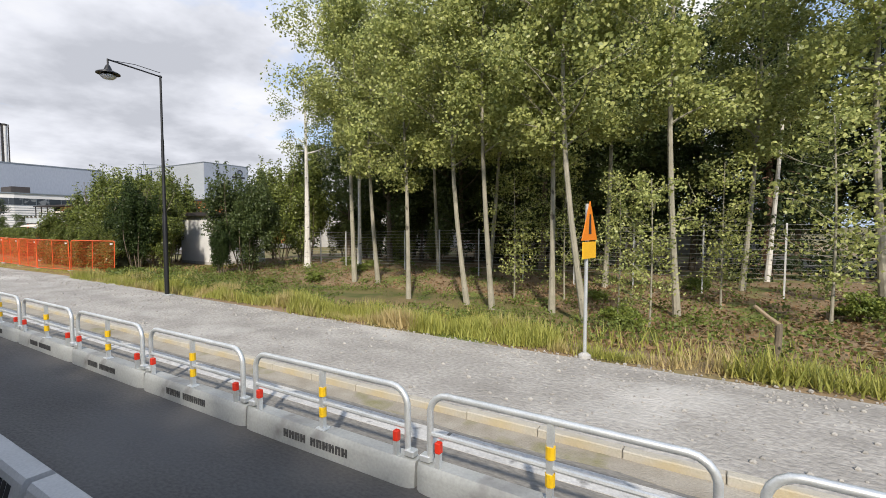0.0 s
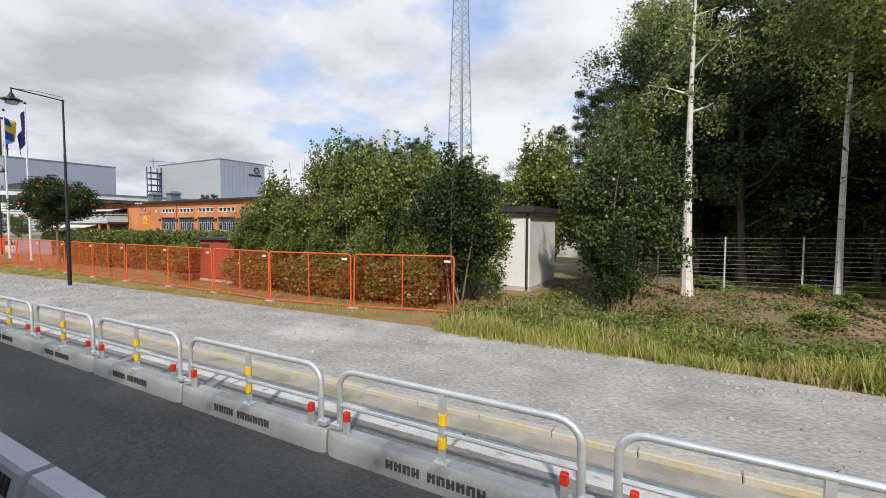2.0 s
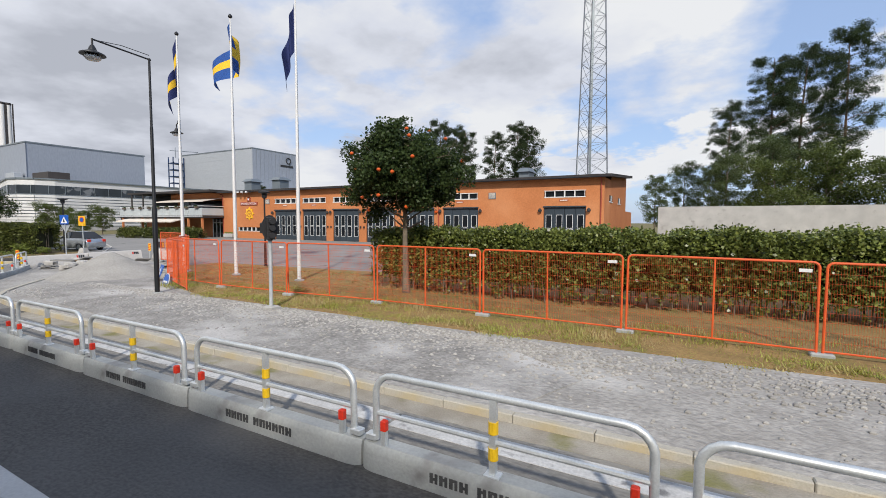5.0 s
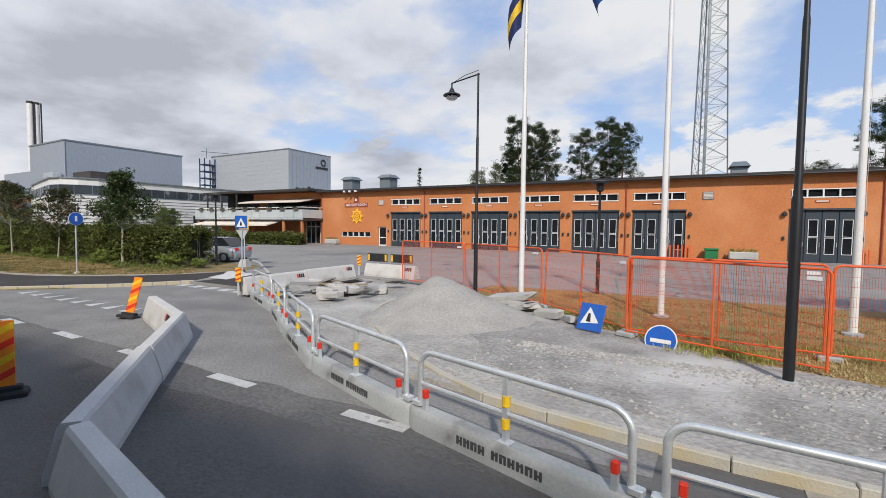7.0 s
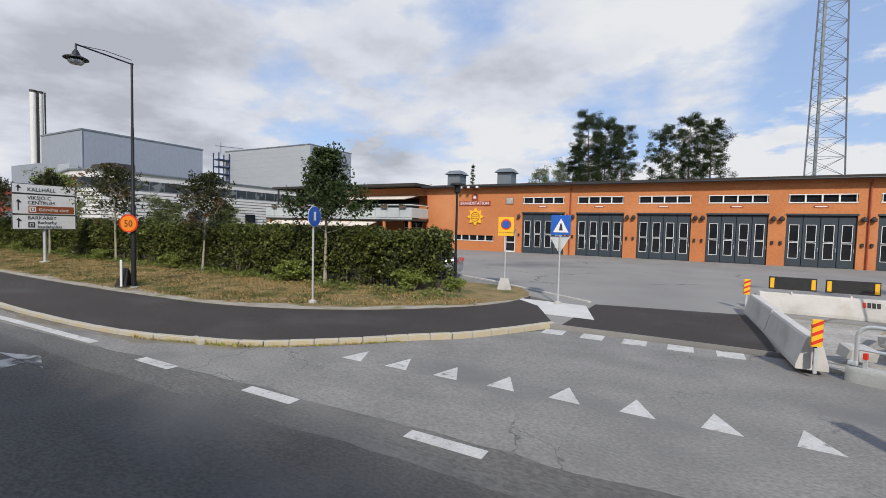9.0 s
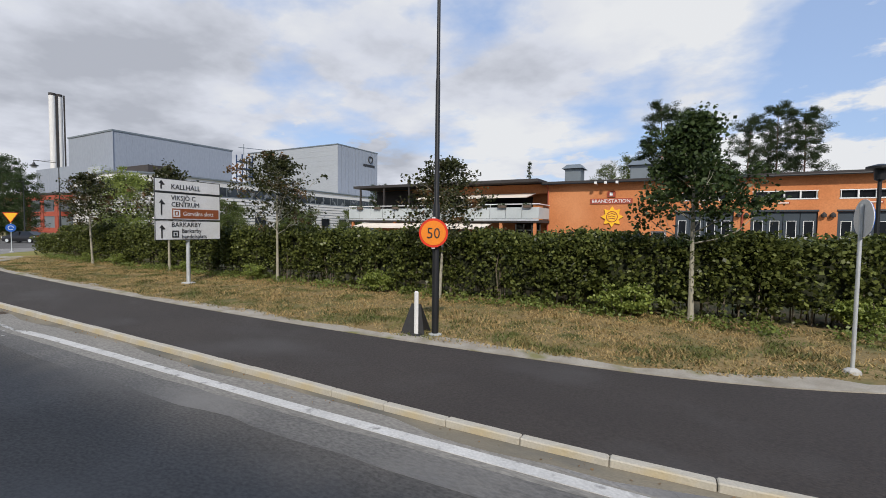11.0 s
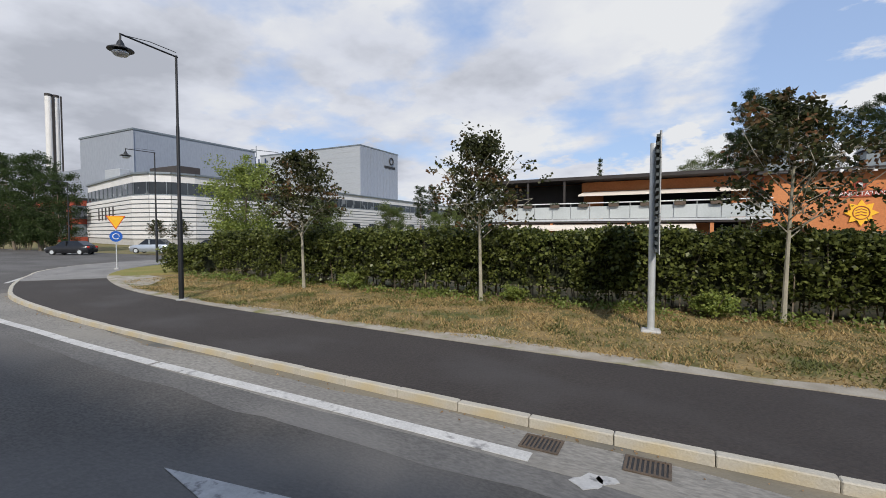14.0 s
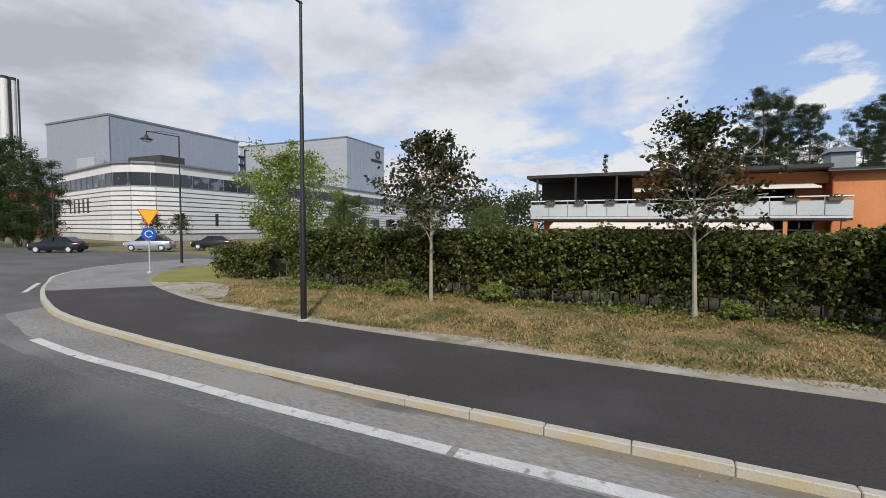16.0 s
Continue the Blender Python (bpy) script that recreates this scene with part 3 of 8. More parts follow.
def lettering(name, text, size, m, mat, parent=None, wide=1.0, align="LEFT"):
    """Flat raised letters as one mesh, their face to -y before the pose m."""
    cu = bpy.data.curves.new(name, "FONT")
    cu.body, cu.size, cu.extrude, cu.align_x = text, size, 0.004, align
    cu.resolution_u = 2
    tmp = new(name, cu)
    me = bpy.data.meshes.new_from_object(tmp)
    bpy.data.objects.remove(tmp)
    me.transform(m @ pose(0, 0, 0, 90) @ Matrix.Diagonal((wide, 1, 1, 1)))
    me.materials.clear()
    me.materials.append(mat)
    ob = new(name, me)
    if parent is not None:
        ob.parent = parent
    return ob


# ---------------------------------------------------------------- leaves, trees
def leaf_mesh(name, pts, size, mat, seed=0, flat=0.5, narrow=0.8):
    """One small folded blade at each point, turned at random."""
    rng = np.random.default_rng(seed)
    n = len(pts)
    d = rng.normal(size=(n, 3))
    d[:, 2] *= flat
    d /= np.linalg.norm(d, axis=1)[:, None] + 1e-9
    e = np.cross(d, rng.normal(size=(n, 3)))
    e /= np.linalg.norm(e, axis=1)[:, None] + 1e-9
    s = (size * rng.uniform(0.6, 1.3, n))[:, None]
    fold = np.cross(d, e) * s * rng.uniform(-0.25, 0.25, (n, 1))
    v = np.stack([pts - d * s * 0.5, pts + e * s * narrow * 0.5 + fold, pts + d * s * 0.5, pts - e * s * narrow * 0.5 + fold], 1).reshape(-1, 3)
    me = bpy.data.meshes.new(name)
    me.vertices.add(4 * n)
    me.vertices.foreach_set("co", v.astype(np.float32).ravel())
    me.loops.add(4 * n)
    me.loops.foreach_set("vertex_index", np.arange(4 * n, dtype=np.int32))
    me.polygons.add(n)
    me.polygons.foreach_set("loop_start", np.arange(0, 4 * n, 4, dtype=np.int32))
    me.polygons.foreach_set("loop_total", np.full(n, 4, dtype=np.int32))
    me.materials.append(mat)
    me.update(calc_edges=True)
    return me


def limb_points(rng, base, tip, bend, n=6):
    """A gently bent line from base to tip."""
    base, tip = np.array(base, float), np.array(tip, float)
    t = np.linspace(0, 1, n)[:, None]
    side = rng.normal(size=3) * bend
    return base + (tip - base) * t + side * np.sin(np.pi * t) * np.linalg.norm(tip - base)


def tree_parts(seed, height, trunk_r, clear, spread, limbs, leaves, leaf, bark, foliage, shape="oval", droop=0.0, clump=0.45, stem_bend=0.015, per=5, narrow=0.8):
    """The trunk (with its limbs) and crown meshes of a tree: limbs leave a tapered stem, twigs leave the limbs, leaves sit round the twigs."""
    rng = np.random.default_rng(seed)
    wood = Shape()
    stem = limb_points(rng, (0, 0, -0.1), (rng.normal() * spread * 0.06, rng.normal() * spread * 0.06, height * 0.97), stem_bend, 9)
    wood.tube([tuple(p) for p in stem], [trunk_r * (1.25 if i == 0 else 1) * (1 - 0.88 * i / 8) + 0.008 for i in range(9)], 8)
    centres = []
    for k in range(limbs):
        f = (k + rng.uniform(0, 1)) / limbs
        z = height * (clear + (0.96 - clear) * f)
        i = z / height * 8 / 0.97
        b = stem[int(min(i, 7))] + (stem[int(min(i, 7)) + 1] - stem[int(min(i, 7))]) * (min(i, 7.99) % 1)
        if shape == "cone":
            reach = spread * (1.05 - f)
        elif shape == "fan":
            reach = spread * (1.35 - 1.05 * f)
        elif shape == "top":
            reach = spread * (0.55 + 0.6 * math.sin(math.pi * min(1, f * 0.85 + 0.1)))
        else:
            reach = spread * (0.35 + 0.75 * math.sin(math.pi * (0.12 + 0.82 * f)) ** 0.8)
        reach *= rng.uniform(0.65, 1.1)
        a = k * 2.4 + rng.uniform(-0.5, 0.5)
        rise = {"cone": -0.15, "top": 0.12, "fan": 0.75}.get(shape, 0.45) + rng.uniform(-0.15, 0.2)
        tip = b + np.array([math.cos(a), math.sin(a), rise]) * reach
        line = limb_points(rng, b, tip, 0.06, 5)
        wood.tube([tuple(p) for p in line], [max(0.008, trunk_r * 0.34 * (1 - f * 0.6) * (1 - 0.8 * j / 4)) for j in range(5)], 5)
        for j in range(per):
            t = rng.uniform(0.35, 1.05)
            p = line[0] + (tip - line[0]) * t + rng.normal(size=3) * reach * 0.17
            p[2] -= droop * rng.uniform(0, 1)
            centres.append(p)
            if j % 2 == 0:
                q = line[min(4, int(t * 4))]
                wood.tube([tuple(q), tuple((q + p) / 2 + rng.normal(size=3) * 0.05), tuple(p)], [0.010, 0.007, 0.004], 3)
    centres = np.array(centres)
    pick = rng.integers(0, len(centres), leaves)
    size = clump * rng.uniform(0.5, 1.2, len(centres))
    pts = centres[pick] + np.clip(rng.normal(size=(leaves, 3)), -1.5, 1.5) * size[pick][:, None] * np.array([1, 1, 0.7 + droop * 0.5])
    return wood.mesh("trunk", bark, True), leaf_mesh("crown", pts, leaf, foliage, seed, 0.7, narrow)


def plant_tree(name, label, meshes, x, y, z=0.0, turn=0.0, scale=1.0, group="", lean=(0, 0), category="tree"):
    ob = thing(name, label, category, pose(x, y, z, lean[0], lean[1], turn) @ Matrix.Diagonal((scale, scale, scale, 1)), group)
    part("trunk", meshes[0], None, ob)
    part("crown", meshes[1], None, ob)
    return ob


def bush_parts(seed, w, d, h, leaves, leaf, foliage, stems=9, shoots=0):
    """Stems from the ground and a lumpy mass of leaves."""
    rng = np.random.default_rng(seed)
    wood, centres = Shape(), []
    for k in range(stems):
        a = k * 2.4
        tip = (math.cos(a) * w * 0.4 * rng.uniform(0.2, 1), math.sin(a) * d * 0.4 * rng.uniform(0.2, 1), h * rng.uniform(0.6, 0.95))
        line = limb_points(rng, (math.cos(a) * w * 0.08, math.sin(a) * d * 0.08, -0.05), tip, 0.06, 5)
        wood.tube([tuple(p) for p in line], [0.035, 0.03, 0.024, 0.016, 0.008], 5)
    for k in range(100):
        u = rng.normal(size=3)
        u /= np.linalg.norm(u)
        r = rng.uniform(0.45, 1.0) * (0.84 + 0.26 * math.sin(5 * u[0] + seed) * math.cos(4 * u[1] + 2 * seed))
        centres.append((u[0] * r * w / 2, u[1] * r * d / 2, max(0.12 * h, h * 0.52 + u[2] * r * h * 0.47)))
    centres = np.array(centres)
    pick = rng.integers(0, len(centres), leaves)
    pts = centres[pick] + np.clip(rng.normal(size=(leaves, 3)), -1.6, 1.6) * np.array([w, d, h]) * 0.05
    pts[:, 2] = np.maximum(pts[:, 2], 0.04)
    if shoots:
        base = centres[np.argsort(centres[:, 2])[-shoots:]]
        k = rng.integers(0, len(base), leaves // 9)
        extra = base[k] + np.stack([rng.normal(size=len(k)) * 0.08, rng.normal(size=len(k)) * 0.08, rng.uniform(0, 1, len(k)) ** 1.5 * 0.27 * h], 1)
        pts = np.concatenate([pts, extra])
    return wood.mesh("stem", M["bark_grey"], True), leaf_mesh("foliage", pts, leaf, foliage, seed, 0.7)


def plant_bush(name, label, meshes, x, y, z=0.0, turn=0.0, scale=1.0, group="", tall=1.0):
    ob = thing(name, label, "bush", pose(x, y, z, 0, 0, turn) @ Matrix.Diagonal((scale, scale, scale * tall, 1)), group)
    part("stem", meshes[0], None, ob)
    part("foliage", meshes[1], None, ob)
    return ob


def blades(name, pts, height, mat, seed, label, category="grass", wide=1.0, flat=1.0):
    """Grass: one thin leaning blade at each point, as one mass."""
    rng = np.random.default_rng(seed)
    n = len(pts)
    h = height * rng.uniform(0.15, 1.0, n) ** 1.3 * (0.75 + 0.5 * np.sin(pts[:, 0] * 1.3) * np.sin(pts[:, 1] * 2.1 + pts[:, 0] * 0.4))
    h = np.maximum(h, 0.03)
    a = rng.uniform(0, 2 * np.pi, n)
    lean = rng.uniform(0.1, 0.9, n) * h * flat
    w = (0.004 + 0.006 * rng.random(n) + 0.008 * h) * wide
    sx, sy = np.cos(a), np.sin(a)
    zero = np.zeros(n)
    lo1 = pts + np.stack([-sy * w, sx * w, zero], 1)
    lo2 = pts + np.stack([sy * w, -sx * w, zero], 1)
    hi = pts + np.stack([sx * lean, sy * lean, h], 1)
    v = np.stack([lo1, lo2, hi], 1).reshape(-1, 3)
    me = bpy.data.meshes.new(name)
    me.vertices.add(3 * n)
    me.vertices.foreach_set("co", v.astype(np.float32).ravel())
    me.loops.add(3 * n)
    me.loops.foreach_set("vertex_index", np.arange(3 * n, dtype=np.int32))
    me.polygons.add(n)
    me.polygons.foreach_set("loop_start", np.arange(0, 3 * n, 3, dtype=np.int32))
    me.polygons.foreach_set("loop_total", np.full(n, 3, dtype=np.int32))
    me.materials.append(mat)
    me.update(calc_edges=True)
    return tagged(new(name, me), label, category, kind="stuff")

# ---------------------------------------------------------------- ground, road, pavements
def road_z(x):
    """The height of the carriageway, which falls gently towards the junction."""
    return float(np.interp(x, [-200, -66, -58, -50, -40, -30, -20, -6, 16, 25, 38, 50, 140], [-0.27, -0.27, -0.30, -0.30, -0.23, -0.17, -0.13, -0.10, 0.0, 0.02, 0.02, 0.0, 0.0]))


def gravel_z(x, y=0.0):
    return float(np.interp(x, [-26, -8, 12, 40, 140], [-0.06, 0.0, 0.03, 0.07, 0.07]))


def path_z(x, y):
    """The new path: a little above the road at the kerb, rising to the hedge."""
    edge = float(np.interp(x, [-90, -66, -50, -40, -34, -29], [-0.17, -0.18, -0.19, -0.155, -0.105, -0.08]))
    return edge + float(np.interp(y, [5.3, 8.5, 13.5, 17], [0.0, 0.08, 0.22, 0.22])) * (0.3 + 0.7 * min(1, max(0, (-30 - x) / 12)))


def court_z(x, y):
    return float(np.interp(y, [11, 17, 41], [-0.06, 0.0, 0.14]))


def clip(poly, axis, value, keep_less):
    """The part of a polygon on one side of an upright plane."""
    out = []
    for k in range(len(poly)):
        a, c = poly[k], poly[(k + 1) % len(poly)]
        ina, inc = (a[axis] <= value) == keep_less, (c[axis] <= value) == keep_less
        if ina:
            out.append(a)
        if ina != inc:
            t = (value - a[axis]) / (c[axis] - a[axis])
            out.append((a[0] + (c[0] - a[0]) * t, a[1] + (c[1] - a[1]) * t))
    return out


def sheet(poly, height, lift=0.0, depth=0.35, xs=4.0, ys=None):
    """A slab over a plan polygon whose top follows height(x, y); cut into strips so that it can bend."""
    s = Shape()
    lo, hi = min(p[0] for p in poly), max(p[0] for p in poly)
    cuts = np.arange(math.floor(lo / xs) * xs, hi + xs, xs)
    for a, c in zip(cuts, cuts[1:]):
        strip = clip(clip(poly, 0, a, False), 0, c, True)
        if len(strip) < 3:
            continue
        bands = [strip]
        if ys:
            l2, h2 = min(p[1] for p in strip), max(p[1] for p in strip)
            q = np.arange(math.floor(l2 / ys) * ys, h2 + ys, ys)
            bands = [clip(clip(strip, 1, u, False), 1, v, True) for u, v in zip(q, q[1:])]
        for band in bands:
            if len(band) > 2:
                s.add([(x, y, height(x, y) + lift) for x, y in band], [tuple(range(len(band)))])
    n = len(poly)
    for k in range(n):
        (x0, y0), (x1, y1) = poly[k], poly[(k + 1) % n]
        m = max(1, int(math.hypot(x1 - x0, y1 - y0) / xs))
        for i in range(m):
            a = (x0 + (x1 - x0) * i / m, y0 + (y1 - y0) * i / m)
            c = (x0 + (x1 - x0) * (i + 1) / m, y0 + (y1 - y0) * (i + 1) / m)
            s.add([(*a, height(*a) + lift - depth), (*c, height(*c) + lift - depth), (*c, height(*c) + lift), (*a, height(*a) + lift)], [(0, 1, 2, 3)])
    return s


def ccw(poly):
    area = sum(poly[i][0] * poly[(i + 1) % len(poly)][1] - poly[(i + 1) % len(poly)][0] * poly[i][1] for i in range(len(poly)))
    return poly if area > 0 else poly[::-1]


RZ = lambda x, y=0.0: road_z(x)
g = Shape()
g.add([(-1500, -1500, -0.42), (1500, -1500, -0.42), (1500, 1500, -0.42), (-1500, 1500, -0.42)], [(0, 1, 2, 3)])
ground = setting("ground", g, M["earth"], "rough earth and grass out to the horizon")
road_s = Shape()
for x0, x1, y1 in ((-12, 140, 5.8), (-37, -12, 11.6), (-72, -37, 7.4), (-190, -72, 27)):
    part_s = sheet(ccw([(x0, -5.6), (x1, -5.6), (x1, y1), (x0, y1)]), RZ, 0, 0.5, 1.0)
    road_s.add(part_s.v, part_s.f)
road = setting("road", road_s, M["asphalt"], "dark worn asphalt road", "road")

setting("opposite_verge", sheet([(-190, -60), (140, -60), (140, -5.6), (-190, -5.6)], RZ, 0.08, 0.5, 6.0), M["green_grass"], "rough grass along the other side of the road")

KERB = smooth_line([(-30.2, 11.7), (-31.5, 9.6), (-32.55, 8.6), (-33.4, 7.7), (-34.9, 6.5), (-36.3, 6.0), (-38.4, 5.52), (-42, 5.36), (-47, 5.45), (-52, 5.52), (-58.5, 5.56), (-64.3, 5.74), (-67.5, 5.86), (-72, 6.2), (-77.2, 6.9), (-80.4, 7.85), (-83.1, 8.95), (-85.5, 10.2), (-87.5, 11.4), (-89.5, 13.7), (-91, 17)])
BACK = smooth_line([(-32.0, 15.4), (-32.2, 13.7), (-33.2, 12.0), (-35.5, 10.0), (-38.9, 8.65), (-43.8, 8.2), (-50.4, 8.12), (-58, 8.22), (-64.6, 8.5), (-69.8, 8.8), (-75.5, 9.6), (-80.7, 11.4), (-83.4, 13.3), (-85.4, 16), (-86, 19)])
def mouth(x, seed=0.0):
    """The worn lower edge of the junction's old surface."""
    return float(np.interp(x, [-46, -37.4, -30, -24, -18, -11.5], [5.44, 4.75, 4.95, 4.95, 5.0, 5.3])) + 0.13 * noise.noise((x * 0.9, seed, 0)) + 0.06 * noise.noise((x * 3.1, seed, 5))


MX = [float(v) for v in np.arange(-46, -11.4, 0.35)]
setting("worn_edge", sheet(ccw([(x, mouth(x, 7.0) - 0.75) for x in MX] + [(x, mouth(x) + 0.15) for x in MX[::-1]]), RZ, 0.0022, 0.05, 1.0), M["mid_asphalt"], "half worn asphalt seam along the junction mouth", "road")
junction = setting("junction", sheet(ccw([(x, mouth(x)) for x in MX] + [(-11.5, 11.3), (-30.0, 11.5), (-31.4, 9.7), (-33.3, 7.8), (-34.8, 6.6), (-36.2, 6.1)]), RZ, 0.004, 0.05, 1.0),
                   M["old_asphalt"], "faded grey asphalt at the junction mouth", "road")
# Strip lighter than the lane: faded asphalt, plus a painted-in edge of vehicle shade.
low_edge = [(x, float(np.interp(x, [-80, -76, -73, -70.4, -68, -65, -58, -54, -46, -41, -37.4], [6.6, 5.5, 5.1, 4.95, 4.84, 4.67, 4.58, 4.38, 4.48, 4.6, 4.72])) + 0.05 * noise.noise((x * 1.3, 0, 0))) for x in np.arange(-37.4, -80, -0.5)]
setting("worn_lane_edge", sheet(ccw([(x, y - 0.5 - 0.12 * noise.noise((x * 0.7, 4, 0))) for x, y in low_edge] + [(x, y + 0.08) for x, y in low_edge[::-1]]), RZ, 0.0016, 0.05, 1.0), M["mid_asphalt"], "half worn asphalt beside the lane line", "road")
strip = setting("gutter_strip", sheet(ccw(low_edge + [(-80.2, 7.9), (-77.2, 7.0), (-72, 6.3), (-67.5, 5.95), (-64.3, 5.85), (-58.5, 5.66), (-52, 5.62), (-47, 5.55), (-42, 5.46), (-38.4, 5.62), (-37.4, 5.8)]), RZ, 0.003, 0.05, 1.0), M["gutter"], "faded grey asphalt strip along the kerb", "road")
dirt = sheet(ccw([(x, y - 0.06) for x, y in KERB[24:96]] + [(x + 0.03 * k % 3, y - 0.30 - 0.10 * math.sin(k * 0.8) - 0.05 * math.sin(k * 2.1)) for k, (x, y) in enumerate(KERB[24:96])][::-1]), RZ, 0.006, 0.02, 1.0)
setting("gutter_dirt", dirt, M["gutter_dirt"], "sandy dirt gathered in the gutter", "road")
path = setting("pavement", sheet(ccw(KERB + [(-91, 21), (-86, 21)] + BACK[::-1]), path_z, 0, 0.4, 1.0, 1.2), M["new_asphalt"], "freshly laid black asphalt foot and cycle path", "pavement")
setting("old_path", sheet(ccw([(-82.75, 8.95), (-80.25, 11.2)] + [p for p in BACK if p[0] < -80.4] + [(-86, 21), (-91, 21)] + [p for p in KERB if p[0] < -82.9][::-1]), path_z, 0.012, 0.05, 1.0, 1.2), M["old_asphalt"], "older grey asphalt where the new path ends", "pavement")
setting("corner_lawn", sheet(ccw([p for p in BACK if p[0] < -80.9] + [(-86, 23.5), (-80, 23.5), (-78.5, 13.6), (-79.3, 12.5)]), path_z, 0.024, 0.05, 1.0, 1.2), M["green_grass"], "dull green grass round the corner hedge")
setting("corner_stones", sheet(ccw([(-80.6, 11.6), (-79.3, 12.5), (-77.4, 12.2), (-75.6, 10.5), (-75.9, 9.8)]), path_z, 0.028, 0.05, 0.5, 0.5), M["sand"], "pale sandy stones beside the path end", "gravel")
inner = [(x, y + 0.42 + 0.14 * math.sin(k * 0.9) + 0.10 * math.sin(k * 2.3 + 1)) for k, (x, y) in enumerate(BACK)]
edge_s = sheet(ccw([(x, y - 0.04) for x, y in BACK] + inner[::-1]), path_z, 0.016, 0.02, 0.5)
tagged(new("gravel_edge", edge_s.weld().mesh("gravel_edge", M["sand"])), "pale sandy gravel shoulder along the path", "gravel", kind="structure")
verge = setting("verge", sheet(ccw(BACK + [(-86, 24), (-78, 24), (-78, 17.5), (-33.1, 17.5), (-32.3, 16.3)]), path_z, 0.010, 0.4, 1.5, 1.5), M["dry_grass"], "dry yellow grass verge before the hedge")
GRAVEL = [(140, 5.95), (140, 9.15), (58, 9.15), (47, 9.25), (38, 9.5), (30, 10.1), (22, 10.0), (13, 9.9), (0, 9.6), (-8, 9.55), (-11, 10.3), (-14, 12.0), (-16.5, 13.6), (-18.6, 15.4), (-25.2, 16.6), (-25.2, 11.0), (-19.2, 7.7), (-16.2, 6.5), (-11, 5.98)]
gravel = setting("gravel_strip", sheet(ccw(GRAVEL), gravel_z, 0, 0.4, 2.0, 1.5), M["gravel"], "compacted grey gravel where the pavement was dug up", "gravel")
setting("coarse_gravel", sheet(ccw([(4, 6.3), (4.5, 7.6), (3, 8.6), (-1, 9.2), (-5, 9.25), (-8, 9.3), (-11, 10.0), (-14, 11.7), (-16.5, 13.2), (-18.2, 14.6), (-18.4, 12.0), (-15.4, 9.0), (-14.6, 7.6), (-12.0, 6.6), (-6, 6.25)]), gravel_z, 0.012, 0.05, 1.0, 1.0), M["coarse_gravel"], "loose coarse grey gravel beside the heap", "gravel")
EX = [float(v) for v in np.arange(76, -11, -0.6)]
setting("old_gutter", sheet(ccw([(x, 4.62 + 0.06 * noise.noise((x * 0.8, 3, 0))) for x in EX] + [(x, 5.86) for x in EX[::-1]]), RZ, 0.003, 0.05, 1.0), M["gutter"], "faded sandy asphalt between the barriers and the old kerb", "road")
setting("old_gutter_dirt", sheet(ccw([(x, 5.42 + 0.08 * noise.noise((x * 1.1, 9, 0)) + 0.04 * noise.noise((x * 3.7, 1, 0))) for x in EX] + [(x, 5.855) for x in EX[::-1]]), RZ, 0.0062, 0.03, 1.0), M["sand"], "sandy dirt washed against the old kerb", "road")
lawn = setting("lawn", sheet(ccw([(30, 10.1), (22, 9.95), (13, 9.85), (0, 9.55), (-8, 9.5), (-11, 10.25), (-14, 11.95), (-16.5, 13.55), (-18.6, 15.35), (-18.6, 17.3), (0, 18.5), (30, 19)]), gravel_z, 0.014, 0.3, 2.0, 2.0), M["straw"], "sun-dried lawn round the flagpoles")
court = setting("forecourt", sheet(ccw([(-62, 17.4), (-33.2, 17.4), (-32.6, 15.9), (-31, 14.9), (-31, 11.5), (-25.2, 11.5), (-25.2, 16.5), (-18.6, 15.5), (-18.6, 17.3), (0, 18.5), (9, 19), (9, 41), (-78, 41), (-78, 24), (-62, 24)]), court_z, 0.006, 0.4, 4.0, 4.0), M["court"], "wide pale asphalt forecourt of the fire station", "forecourt")
patch = setting("asphalt_patch", sheet(ccw([(-29.9, 11.55), (-25.5, 11.55), (-25.45, 15.9), (-29.7, 15.1)]), court_z, 0.014, 0.1, 1.0, 1.0), M["new_asphalt"], "new black asphalt patch across the driveway", "road")
old_path = setting("old_pavement_patch", sheet(ccw([(-32.4, 14.8), (-29.9, 14.6), (-29.3, 12.6), (-31.1, 12.7)]), court_z, 0.022, 0.1, 1.0, 1.0), M["pale_slab"], "pale concrete corner slab", "pavement")

for (x0, y0), (x1, y1) in zip([(-29.9, 15.3), (-34.5, 18.4), (-40.2, 21.4)], [(-34.5, 18.4), (-40.2, 21.4), (-46, 23.6)]):
    a = math.degrees(math.atan2(y1 - y0, x1 - x0))
    ek = setting("kerb_edge", Shape().bev(0, math.hypot(x1 - x0, y1 - y0), -0.07, 0.07, -0.1, 0.07, 0.02), M["concrete"], "low pale kerb along the driveway", "kerb")
    ek.matrix_basis = pose(x0, y0, court_z(x0, y0), 0, 0, a)

# forest floor with a shallow ditch and mounds
def ditch(x):
    return float(np.interp(x, [30, 36, 44, 48, 54, 60], [-0.2, -0.5, -0.9, -0.7, -0.5, -0.3]))


ff = Shape()
NX, NY = 76, 44
